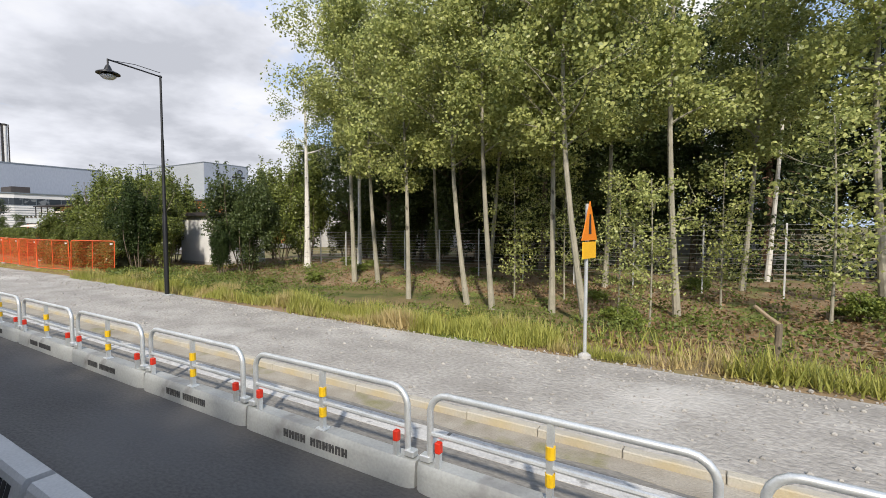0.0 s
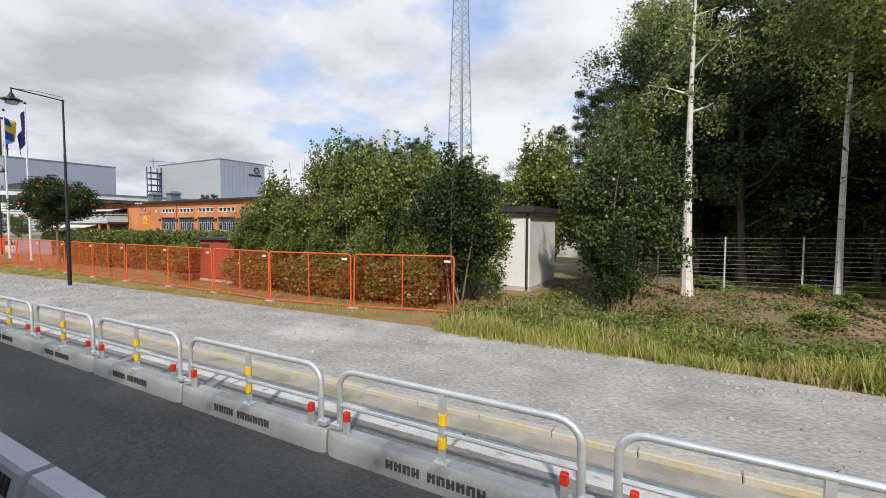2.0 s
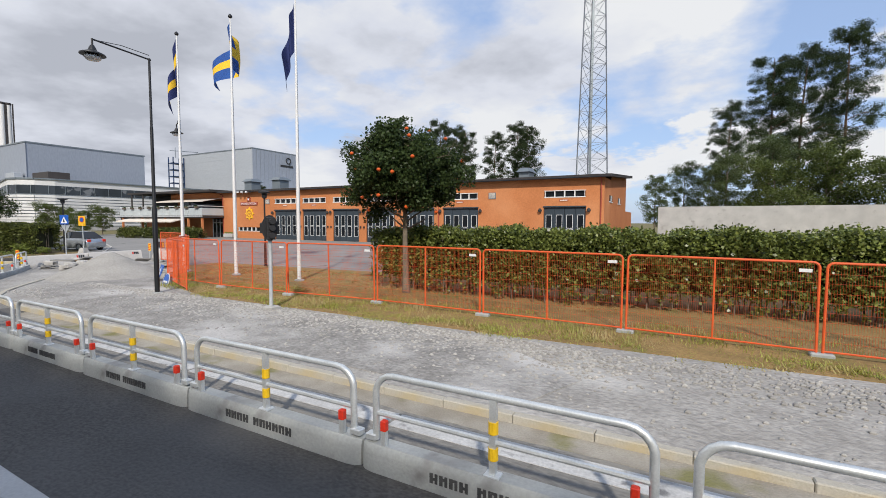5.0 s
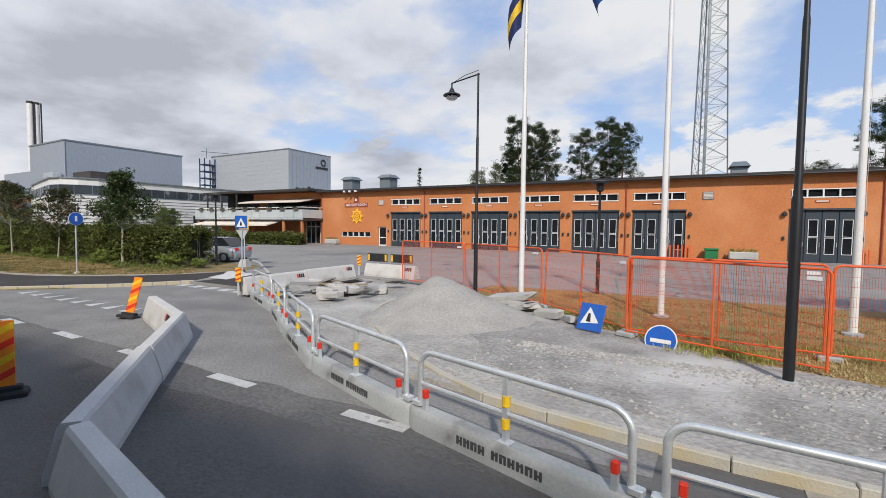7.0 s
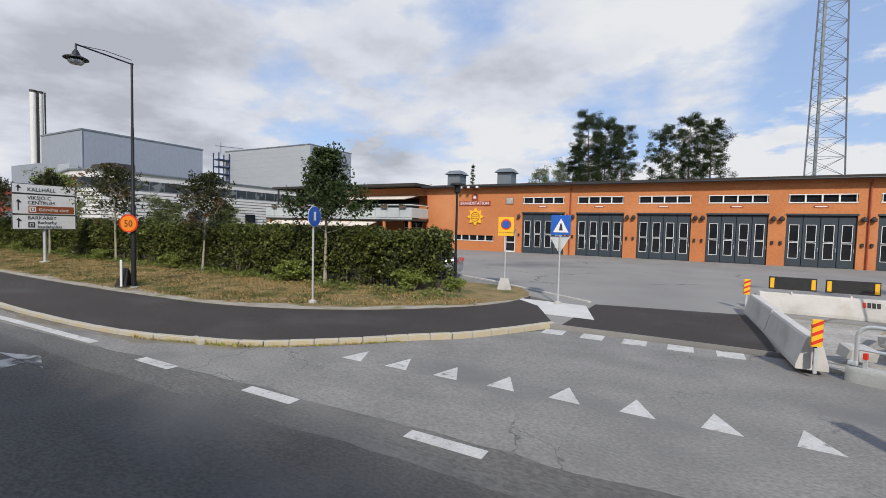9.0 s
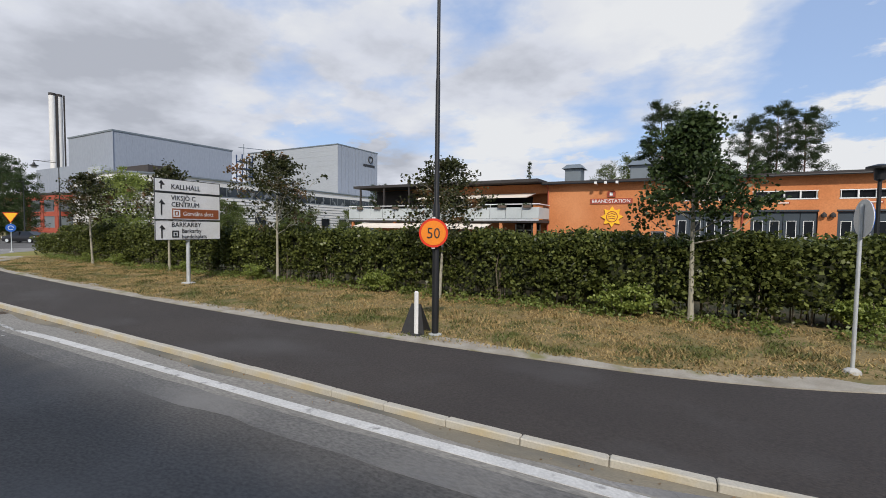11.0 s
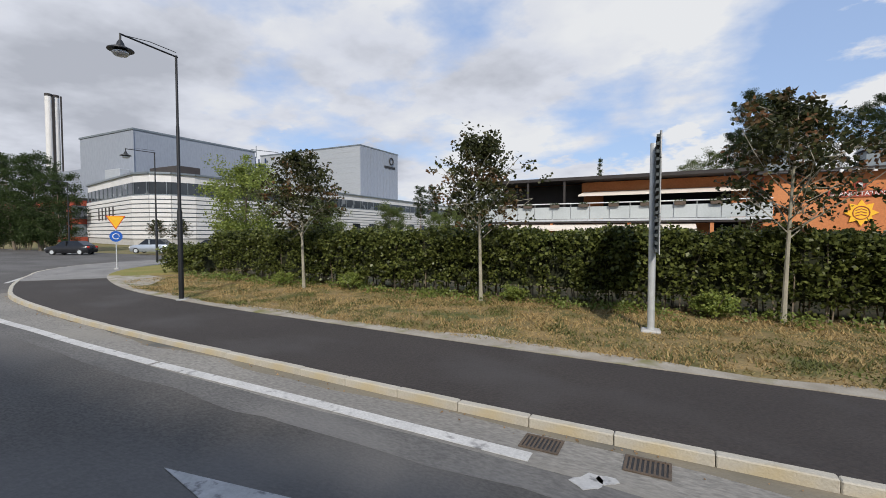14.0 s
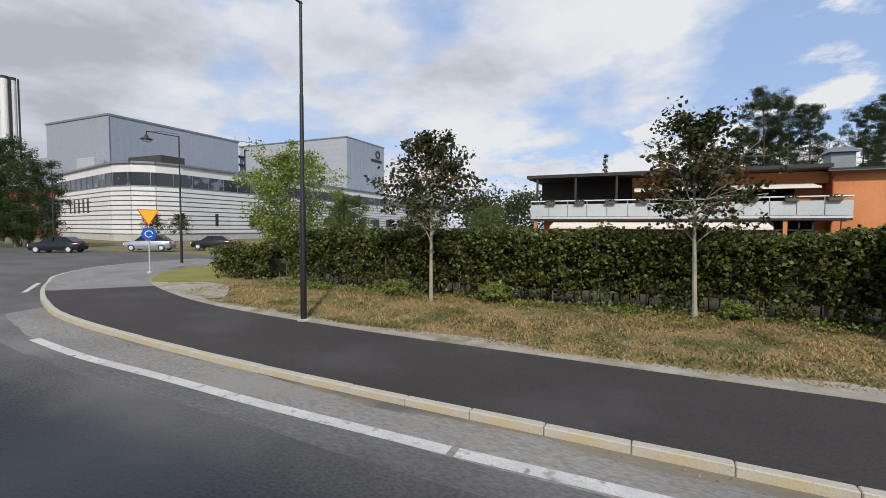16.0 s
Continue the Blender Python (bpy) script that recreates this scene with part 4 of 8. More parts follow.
for j in range(NY + 1):
    for i in range(NX + 1):
        x, y = 26 + i * 1.4, 8.95 + (j / NY) ** 1.4 * 75
        z = 0.06 + (ditch(x) * math.exp(-((y - 15.0) / 3.3) ** 2) + 0.16 * noise.noise((x * 0.25, y * 0.25, 0)) + 0.06 * noise.noise((x, y, 2))) * min(1, max(0, (y - 9.42) / 1.2)) - (0.03 if j < 2 else 0)
        z += 0.45 * math.exp(-((x - 63) / 6) ** 2 - ((y - 15) / 4) ** 2)
        ff.v.append((x, y, z if x > 30.5 or y > 19.2 else min(z, -0.02)))
for j in range(NY):
    for i in range(NX):
        a = j * (NX + 1) + i
        ff.f.append((a, a + 1, a + NX + 2, a + NX + 1))
        ff.slot.append(0)
forest_floor = setting("forest_floor", ff, M["forest_floor"], "uneven woodland floor of dry litter and low plants", smooth=True)


def floor_z(x, y):
    return 0.06 + (ditch(x) * math.exp(-((y - 15.0) / 3.3) ** 2) + 0.16 * noise.noise((x * 0.25, y * 0.25, 0)) + 0.06 * noise.noise((x, y, 2))) * min(1, max(0, (y - 9.42) / 1.2)) + 0.45 * math.exp(-((x - 63) / 6) ** 2 - ((y - 15) / 4) ** 2)


# ---------------------------------------------------------------- road markings
marks = thing("road_marking", "white painted road lines and arrows", "road marking")
marks["kind"] = "structure"


def mark(poly, mat="road_paint", name="line"):
    part(name, sheet(ccw(list(poly)), RZ, 0.009, 0.006, 1.0), M[mat], marks)


for k in range(8):
    x = -14.95 - 2.93 * k
    y = 4.88 - 0.01 * k if k < 4 else 4.78 - 0.02 * (k - 4)
    mark([(x - 0.51, y - 0.1), (x + 0.51, y - 0.1), (x + 0.51, y + 0.1), (x - 0.51, y + 0.1)], name="dash")
LINE1 = [(-37.95, 4.84), (-41.2, 4.80), (-44.5, 4.74), (-49.6, 4.74), (-52.3, 4.68), (-53.4, 4.62)]
for (x0, y0), (x1, y1) in zip(LINE1, LINE1[1:]):
    mark([(x0, y0 - 0.09), (x1, y1 - 0.09), (x1, y1 + 0.09), (x0, y0 + 0.09)])
rpm = random.Random(14)


def flake(x, y, w, d, mat="worn_paint"):
    """A ragged remnant of old paint."""
    pts = [(math.cos(a) * w / 2 * rpm.uniform(0.55, 1.1), math.sin(a) * d / 2 * rpm.uniform(0.45, 1.15)) for a in np.linspace(0, 2 * math.pi, 12)[:-1]]
    mark([(x + a, y + b) for a, b in pts], mat, "paint_remnant")


for k in range(15):
    flake(-53.5 - 0.21 * k + rpm.uniform(-0.05, 0.05), 4.58 + 0.004 * k + rpm.uniform(-0.04, 0.04), rpm.uniform(0.2, 0.42), rpm.uniform(0.06, 0.17))
LINE2 = smooth_line([(-58.0, 4.74), (-62, 4.79), (-65.05, 4.80)], 3)
LINE3 = smooth_line([(-65.15, 4.80), (-68, 4.88), (-70.4, 5.02), (-73.1, 5.14), (-75.6, 5.45)])
for seq in (LINE2, LINE3):
    for (x0, y0), (x1, y1) in zip(seq, seq[1:]):
        mark([(x0, y0 - 0.1), (x1, y1 - 0.1), (x1, y1 + 0.1), (x0, y0 + 0.1)])
for a, c in (((-84.6, 8.9), (-87.5, 10.6)), ((-93, 2.0), (-98, 6.5))):
    dx, dy = (c[1] - a[1]) * 0.05, -(c[0] - a[0]) * 0.05
    mark([a, c, (c[0] + dx, c[1] + dy), (a[0] + dx, a[1] + dy)])
for k in range(24):
    x = 95 - k * 4.2
    mark([(x, 4.98), (x - 4.15, 4.98), (x - 4.15, 5.32), (x, 5.32)])
mark([(-5.65, 4.98), (-9, 5.0), (-9, 5.32), (-5.65, 5.32)])
for k in range(8):
    x = -32.69 + 0.992 * k
    y = 6.73 + 0.018 * k
    mark([(x - 0.22, y + 0.02), (x + 0.24, y), (x - 0.05, y + 0.62)], "road_paint", "give_way_tooth")
for k in range(5):
    x = -30.0 + 0.92 * k
    mark([(x - 0.25, 10.9), (x + 0.25, 10.92), (x + 0.25, 11.42), (x - 0.25, 11.4)], "road_paint", "crossing_block")


def arrow(x, y):
    """A lane arrow that points to -x, with a worn side branch."""
    mark([(x, y - 0.09), (x + 1.45, y), (x + 1.45, y + 0.17), (x, y + 0.09)], "worn_paint", "arrow_shaft")
    mark([(x, y - 0.33), (x, y + 0.36), (x - 1.83, y + 0.02)], "worn_paint", "arrow_head")
    mark([(x + 1.46, y - 0.06), (x + 2.15, y - 0.02), (x + 2.1, y + 0.66), (x + 1.5, y + 0.66)], "very_worn_paint", "arrow_branch")
    mark([(x + 0.85, y + 0.67), (x + 2.67, y + 0.71), (x + 1.8, y + 0.98)], "very_worn_paint", "arrow_branch_head")


arrow(-39.43, 2.87)
AX, AY = -59.32, 2.71
mark([(AX, AY - 0.34), (AX, AY + 0.34), (AX - 1.95, AY + 0.04)], "worn_paint", "arrow_head")
mark([(AX, AY - 0.1), (AX + 1.8, AY - 0.12), (AX + 1.8, AY + 0.1), (AX, AY + 0.08)], "worn_paint", "arrow_shaft")
mark([(AX + 1.8, AY - 0.12), (AX + 3.05, AY - 0.14), (AX + 3.03, AY + 0.08), (AX + 2.55, AY + 0.34), (AX + 1.78, AY + 0.31)], "worn_paint", "arrow_tail")
mark([(AX + 1.82, AY + 0.355), (AX + 2.5, AY + 0.355), (AX + 2.35, AY + 0.7), (AX + 1.7, AY + 0.7)], "very_worn_paint", "arrow_branch")
mark([(AX + 0.95, AY + 0.715), (AX + 2.75, AY + 0.715), (AX + 1.9, AY + 0.98)], "very_worn_paint", "arrow_branch_head")
for x, y, w, d in ((-57.36, 4.52, 0.34, 0.36), (-57.2, 4.66, 0.22, 0.2), (-54.24, 4.31, 0.15, 0.09), (-53.85, 4.14, 0.13, 0.08), (-53.97, 4.4, 0.1, 0.06), (-53.37, 4.22, 0.07, 0.09), (-55.1, 4.36, 0.14, 0.06)):
    flake(x, y, w, d)

# ---------------------------------------------------------------- fire station
st = thing("fire_station", "long orange brick fire station with folding doors", "building", pose(0.1, 0, 0.13))
part("wall", Shape().box(-51.2, -0.5, 40.56, 44, -0.2, 6.2).add([(-51.2, 44, -0.2), (-0.5, 44, -0.2), (-0.5, 55, -0.2), (-51.2, 55, -0.2), (-51.2, 44, 6.2), (-0.5, 44, 6.5), (-0.5, 55, 7.3), (-51.2, 55, 7.3)], [(3, 2, 1, 0), (4, 5, 6, 7), (1, 2, 6, 5), (2, 3, 7, 6), (3, 0, 4, 7)]), M["orange_wall"], st)
part("annex_wall", Shape().box(-12, -0.5, 55, 61, -0.2, 3.6), M["orange_wall"], st)
front = Shape()
DOORS = [(-40.85 + 4.95 * k, -36.95 + 4.95 * k) for k in range(6)] + [(-5.72, -2.0)]
cuts = []
for a, b in DOORS:
    cuts.append((a, b, 0.0, 3.68))
    cuts.append((a + 0.1, b - 0.1, 4.62, 5.12))
cuts += [(-42.6, -41.45, 0.0, 2.15), (-48.0, -43.7, 1.02, 1.5)]
edges = sorted({-51.2, -0.5, *[c[0] for c in cuts], *[c[1] for c in cuts]})
for x0, x1 in zip(edges, edges[1:]):
    holes = sorted((c[2], c[3]) for c in cuts if c[0] <= x0 + 1e-6 and c[1] >= x1 - 1e-6)
    z = -0.2
    for h0, h1 in holes + [(6.2, 6.2)]:
        if h0 > z + 1e-6:
            front.box(x0, x1, 40.3, 40.56, z, h0)
        z = h1
part("front_wall", front.weld(), M["orange_wall"], st, "orange brick front with openings")
part("roof", Shape().add([(-51.6, 39.7, 6.18), (0.1, 39.7, 6.18), (0.1, 55.4, 7.35), (-51.6, 55.4, 7.35), (-51.6, 39.7, 6.42), (0.1, 39.7, 6.42), (0.1, 55.4, 7.6), (-51.6, 55.4, 7.6)],
                         [(3, 2, 1, 0), (4, 5, 6, 7), (0, 1, 5, 4), (1, 2, 6, 5), (2, 3, 7, 6), (3, 0, 4, 7)]), M["roof_dark"], st, "dark felt roof with a projecting eave")
part("gutter", Shape().tube([(-51.6, 39.62, 6.2), (0.1, 39.62, 6.2)], 0.07, 8), M["black_steel"], st)
for x in (-51.15, -36.42, -16.6, -0.75):
    part("downpipe", Shape().tube([(x, 39.62, 6.18), (x, 40.2, 5.85), (x, 40.22, 5.7), (x, 40.22, 0.0)], 0.055, 8), M["brick_red"], st)

for a, b in DOORS:
    w = (b - a) / 4
    fd = part("folding_door", Shape().box(a, b, 40.50, 40.55, 0.0, 3.68).box(a - 0.04, b + 0.04, 40.24, 40.302, 3.68, 3.80), M["door_blue"], st, "slate blue four-leaf folding door")
    for k in range(4):
        x0 = a + k * w
        leaf_s = Shape()
        leaf_s.bev(x0 + 0.02, x0 + w - 0.02, 40.43, 40.50, 0.04, 3.62, 0.008)
        part("leaf", leaf_s, M["door_blue"], fd)
        for z0, z1 in ((0.62, 1.72), (1.84, 2.98)):
            fr = Shape()
            xa, xb = x0 + w * 0.24, x0 + w * 0.76
            for q in ((xa - 0.034, xa, z0 - 0.034, z1 + 0.034), (xb, xb + 0.034, z0 - 0.034, z1 + 0.034), (xa, xb, z0 - 0.034, z0), (xa, xb, z1, z1 + 0.034)):
                fr.box(q[0], q[1], 40.405, 40.432, q[2], q[3])
            part("window_frame", fr, M["white_paint"], fd)
            part("pane", Shape().box(xa, xb, 40.418, 40.428, z0, z1), M["glass_dark"], fd)
        part("handle", Shape().tube([(x0 + w * 0.9, 40.41, 1.1), (x0 + w * 0.9, 40.37, 1.15), (x0 + w * 0.9, 40.37, 1.35), (x0 + w * 0.9, 40.41, 1.4)], 0.015, 5), M["galv"], fd)
    win = part("window", Shape().box(a + 0.1, b - 0.1, 40.48, 40.54, 4.62, 5.12), M["glass_dark"], st, "strip window of four panes over the door")
    fr = Shape().box(a + 0.04, b - 0.04, 40.26, 40.48, 4.54, 4.62).box(a + 0.04, b - 0.04, 40.28, 40.40, 5.12, 5.18)
    for k in range(5):
        xx = a + 0.1 + (b - a - 0.2) * k / 4
        fr.box(xx - 0.045, xx + 0.045, 40.30, 40.47, 4.62, 5.12)
    part("frame", fr, M["white_paint"], win)
    plate = part("number_plate", Shape().box((a + b) / 2 - 0.45, (a + b) / 2 + 0.35, 40.26, 40.298, 4.22, 4.38), M["brick_red"], st, "small red plate over a door")
    part("plate_bar", Shape().box((a + b) / 2 - 0.38, (a + b) / 2 + 0.28, 40.25, 40.259, 4.26, 4.34), M["awning"], plate)
    for xx in (a - 0.28, b + 0.28):
        part("wall_lamp", Shape().lathe([(0.05, 0.0), (0.16, 0.05), (0.17, 0.2), (0.1, 0.3), (0.04, 0.36)], 10, (xx, 40.12, 3.25)).box(xx - 0.03, xx + 0.03, 40.12, 40.3, 3.5, 3.56), M["roof_dark"], st)
        part("door_signal", Shape().bev(xx - 0.07, xx + 0.07, 40.18, 40.3, 1.55, 1.8, 0.01), M["ink"], st)
ent = part("door", Shape().box(-42.6, -41.45, 40.45, 40.52, 0.0, 2.15), M["white_paint"], st, "white framed glass side door")
part("pane", Shape().box(-42.45, -41.6, 40.43, 40.449, 1.0, 2.05), M["glass_dark"], ent)
part("pane", Shape().box(-42.45, -41.6, 40.43, 40.449, 0.15, 0.9), M["glass_dark"], ent)
lw = part("window", Shape().box(-48.0, -43.7, 40.46, 40.53, 1.02, 1.5), M["glass_dark"], st)
fr = Shape().box(-48.05, -43.65, 40.27, 40.46, 0.95, 1.02)
for k in range(6):
    xx = -48.0 + 4.3 * k / 5
    fr.box(xx - 0.04, xx + 0.04, 40.3, 40.455, 1.02, 1.5)
part("frame", fr, M["white_paint"], lw)
for x in (-42.5, -11.1):
    v = part("vent", Shape().bev(x, x + 0.75, 40.24, 40.3, 4.55, 5.15, 0.01), M["zinc"], st)
    for k in range(5):
        part("slat", Shape().box(x + 0.06, x + 0.69, 40.22, 40.238, 4.62 + k * 0.1, 4.67 + k * 0.1), M["awning"], v)
for x, s in ((-49.7, 0.82), (-43.9, 0.82), (-8.6, 0.6)):
    r = part("roof_vent", Shape().bev(x - 0.9 * s, x + 0.9 * s, 43.2, 44.8, 6.55, 7.95 if s > 0.7 else 7.3, 0.02), M["zinc"], st, "grey sheet metal roof ventilator")
    t = 7.95 if s > 0.7 else 7.3
    part("cap", Shape().add([(x - 1.2 * s, 42.9, t), (x + 1.2 * s, 42.9, t), (x + 1.2 * s, 45.1, t), (x - 1.2 * s, 45.1, t), (x - 0.75 * s, 43.4, t + 0.42), (x + 0.75 * s, 43.4, t + 0.42), (x + 0.75 * s, 44.6, t + 0.42), (x - 0.75 * s, 44.6, t + 0.42)],
                            [(3, 2, 1, 0), (4, 5, 6, 7), (0, 1, 5, 4), (1, 2, 6, 5), (2, 3, 7, 6), (3, 0, 4, 7)]), M["zinc"], r)
for k, x in enumerate((-46.9, -46.1, -45.2)):
    part("floodlight", Shape().tube([(x, 40.3, 6.05), (x, 39.5, 6.2)], 0.02, 5).bev(x - 0.1, x + 0.1, 39.35, 39.6, 6.05, 6.25, 0.02), M["white_paint"], st)
sg = part("name_board", Shape().bev(-47.45, -44.05, 40.22, 40.3, 4.42, 4.86, 0.02), M["brick_red"], st, "dark red board with the white word BRANDSTATION")
lettering("letters", "BRANDSTATION", 0.42, pose(-45.75, 40.215, 4.50), M["white_paint"], sg, 0.98, "CENTER")
cr = part("badge", Shape().bev(-46.05, -45.4, 40.2, 40.3, 4.98, 5.5, 0.1), M["brick_red"], st)
part("badge_mark", Shape().bev(-45.85, -45.6, 40.18, 40.199, 5.1, 5.38, 0.05), M["white_paint"], cr)
star = [(-45.62 + (0.9 if k % 2 == 0 else 0.58) * math.cos(math.pi / 2 + k * math.pi / 8), 3.32 + (0.9 if k % 2 == 0 else 0.58) * math.sin(math.pi / 2 + k * math.pi / 8)) for k in range(16)]
sh = Shape()
n16 = len(star)
sh.add([(x, 40.18, z) for x, z in star] + [(x, 40.3, z) for x, z in star], [tuple(range(n16)), tuple(range(2 * n16 - 1, n16 - 1, -1))] + [(i, n16 + i, n16 + (i + 1) % n16, (i + 1) % n16) for i in range(n16)])
em = part("emblem", sh, M["sign_yellow"], st, "golden eight-pointed star emblem")
part("emblem_ring", Shape().tube([(0.44 * math.cos(a), 0.44 * math.sin(a), 0.0) for a in np.linspace(0, 2 * math.pi, 21)], 0.035, 5), M["brick_red"], em).matrix_basis = pose(-45.62, 40.175, 3.32, 90)
for k in range(3):
    part("emblem_stroke", Shape().tube([(-0.3, -0.2 + 0.18 * k, 0), (0, -0.12 + 0.2 * k, 0), (0.28, -0.2 + 0.18 * k, 0)], 0.03, 5), M["brick_red"], em).matrix_basis = pose(-45.62, 40.175, 3.32, 90)

# side of the station towards the woods
for y in (43.0, 48.6):
    sw = part("side_window", Shape().box(-0.52, -0.47, y, y + 1.7, 4.25, 4.8), M["glass_dark"], st)
    part("frame", Shape().box(-0.5, -0.44, y - 0.08, y + 1.78, 4.17, 4.25).box(-0.5, -0.44, y + 0.8, y + 0.88, 4.25, 4.8), M["white_paint"], sw)
part("roof_aerial", Shape().tube([(-4.0, 46, 6.8), (-4.0, 46, 8.8)], 0.03, 5).tube([(-4.8, 46, 8.6), (-3.2, 46, 8.6)], 0.02, 5).tube([(-4.6, 46, 8.75), (-4.6, 46, 8.4)], 0.012, 4).tube([(-3.4, 46, 8.75), (-3.4, 46, 8.4)], 0.012, 4), M["galv"], st)

# west wing with the long balcony
wg = thing("station_wing", "two storey orange wing with a long pale balcony", "building", pose(0.1, 0, 0.15))
part("wall", Shape().box(-71.5, -51.25, 42.2, 60, -0.2, 6.35), M["orange_wall"], wg)
part("recess_wall", Shape().box(-72.0, -64.2, 42.1, 42.19, 3.0, 6.3), M["roof_dark"], wg, "dark boarded recess behind the balcony")
up = Shape()
part("upper_wall", Shape().box(-64.2, -51.25, 40.6, 42.19, 5.45, 6.3).box(-64.2, -51.25, 41.6, 42.19, 2.9, 5.45), M["orange_wall"], wg)
part("roof", Shape().prism([(-72.6, 38.6), (-51.62, 38.6), (-51.62, 60.4), (-72.6, 60.4)], 6.36, 6.62), M["roof_dark"], wg)
bal = part("balcony", Shape().box(-71.9, -51.0, 37.1, 42.0, 2.72, 2.95), M["roof_dark"], wg)
for k in range(14):
    x = -71.85 + k * 1.49
    part("balcony_panel", Shape().bev(x + 0.02, x + 1.46, 37.02, 37.08, 3.05, 4.02, 0.01), M["balcony_grey"], bal)
    part("post", Shape().box(x - 0.02, x + 0.02, 37.085, 37.12, 2.9, 4.3), M["galv"], bal)
part("vent_strip", Shape().box(-71.85, -51.0, 37.05, 37.1, 2.86, 3.02), M["galv"], bal)
part("handrail", Shape().tube([(-71.85, 37.1, 4.3), (-51.0, 37.1, 4.3), (-51.0, 40.2, 4.3)], 0.045, 8), M["white_paint"], bal)
part("end_panel", Shape().bev(-51.06, -51.0, 37.1, 40.2, 3.05, 4.02, 0.01), M["balcony_grey"], bal)
for k in range(9):
    x = -70.6 + k * 2.28
    pl = part("flower_box", Shape().bev(x, x + 0.75, 36.78, 37.0, 3.98, 4.22, 0.03), M["rust"], bal, "brown flower box with dark plants")
    r9 = np.random.default_rng(k)
    part("plant", leaf_mesh("plant", np.stack([r9.uniform(x, x + 0.75, 60), r9.uniform(36.75, 37.0, 60), r9.uniform(4.2, 4.38, 60)], 1), 0.12, M["leaf_dark"], k), None, pl)
part("awning", Shape().add([(-64, 40.6, 5.5), (-52.4, 40.6, 5.5), (-52.4, 38.0, 5.05), (-64, 38.0, 5.05), (-64, 40.6, 5.44), (-52.4, 40.6, 5.44), (-52.4, 38.0, 4.93), (-64, 38.0, 4.93)],
                           [(0, 3, 2, 1), (4, 5, 6, 7), (3, 7, 6, 2), (0, 4, 7, 3), (1, 2, 6, 5)]), M["awning"], wg, "cream cloth awning over the balcony")
part("awning", Shape().add([(-70, 37.6, 2.65), (-55.5, 37.6, 2.65), (-55.5, 35.6, 2.25), (-70, 35.6, 2.25), (-70, 37.6, 2.6), (-55.5, 37.6, 2.6), (-55.5, 35.6, 2.08), (-70, 35.6, 2.08)],
                           [(0, 3, 2, 1), (4, 5, 6, 7), (3, 7, 6, 2), (0, 4, 7, 3), (1, 2, 6, 5)]), M["awning"], wg, "cream cloth awning over the ground floor")
part("balcony_window", Shape().box(-62.5, -53.0, 41.5, 41.59, 3.1, 5.2), M["glass_dark"], wg)
for x in (-71.7, -68.5, -65.3):
    part("column", Shape().box(x - 0.08, x + 0.08, 38.7, 38.86, 2.95, 6.36), M["roof_dark"], wg)
for x in (-71.5, -66, -60, -54.5, -51.4):
    part("column", Shape().box(x - 0.12, x + 0.12, 37.2, 37.44, 0.0, 2.72), M["orange_wall"], wg)
gd = part("entrance", Shape().box(-54.4, -52.0, 40.9, 41.0, 0.0, 2.6), M["glass_dark"], wg, "white framed glass entrance below the balcony")
fr = Shape()
for xx in (-54.4, -53.6, -52.8, -52.0):
    fr.box(xx - 0.05, xx + 0.05, 40.84, 40.9, 0.0, 2.6)
fr.box(-54.4, -52.0, 40.84, 40.9, 2.0, 2.1)
part("frame", fr, M["white_paint"], gd)
part("lower_wall", Shape().box(-71.5, -54.5, 40.8, 42.19, 0.0, 2.72).box(-51.95, -51.25, 40.8, 42.19, 0.0, 2.72), M["orange_wall"], wg)

# pale wall on the wooded side of the station
setting("wall_east", Shape().box(3.5, 60, 45.2, 45.5, -0.4, 3.9), M["concrete"], "long pale concrete wall beside the station", "wall")

# ---------------------------------------------------------------- industrial plant in the distance
pa = thing("boiler_hall", "large blue-grey sheet metal industrial hall", "building")
ha = Shape().box(-189, -165.4, 56.9, 89.6, -0.2, 25.2)
part("wall", ha, M["clad_grey"], pa)
part("parapet", Shape().box(-189.2, -165.2, 56.7, 89.8, 25.2, 25.6), M["zinc"], pa)
pan = Shape()
for k in range(22):
    y = 57.0 + k * 1.48
    pan.box(-165.4, -165.37, y, y + 1.474, 0, 25.15)
part("cladding_sheet", pan, M["clad_grey"], pa)
pan = Shape()
for k in range(12):
    x = -188.9 + k * 1.98
    pan.box(x, x + 1.973, 56.87, 56.9, 0, 25.15)
part("cladding_sheet", pan, M["clad_grey"], pa)
part("annex", Shape().box(-212, -189.2, 57.5, 85, -0.2, 18), M["clad_grey"], pa)

pb = thing("turbine_hall", "large light grey industrial hall with horizontal cladding", "building")
part("wall", Shape().box(-210.5, -158.6, 129.5, 154, -0.2, 33.5), M["clad_light"], pb)
part("parapet", Shape().box(-210.7, -158.4, 129.3, 154.2, 33.5, 33.9), M["zinc"], pb)
for k in range(17):
    part("cladding_band", Shape().box(-210.4, -158.7, 129.42 - 0.008 * (k % 2), 129.5, 1 + k * 1.9, 2.87 + k * 1.9), M["clad_light"], pb)
pan = Shape()
for k in range(12):
    pan.box(-158.6, -158.5, 129.6 + k * 2.03, 131.5 + k * 2.03, 0, 33.4)
part("cladding_sheet", pan, M["clad_grey"], pb)
lg = part("sign_bar", Shape().box(-158.48, -158.3, 144.5, 151.8, 27.3, 28.2), M["ink"], pb, "dark plain bar where a company sign hangs")
part("sign_ring", Shape().tube([(-158.3, 149 + 1.3 * math.cos(a), 30.3 + 1.3 * math.sin(a)) for a in np.linspace(0, 2 * math.pi, 17)], 0.25, 5), M["ink"], lg)

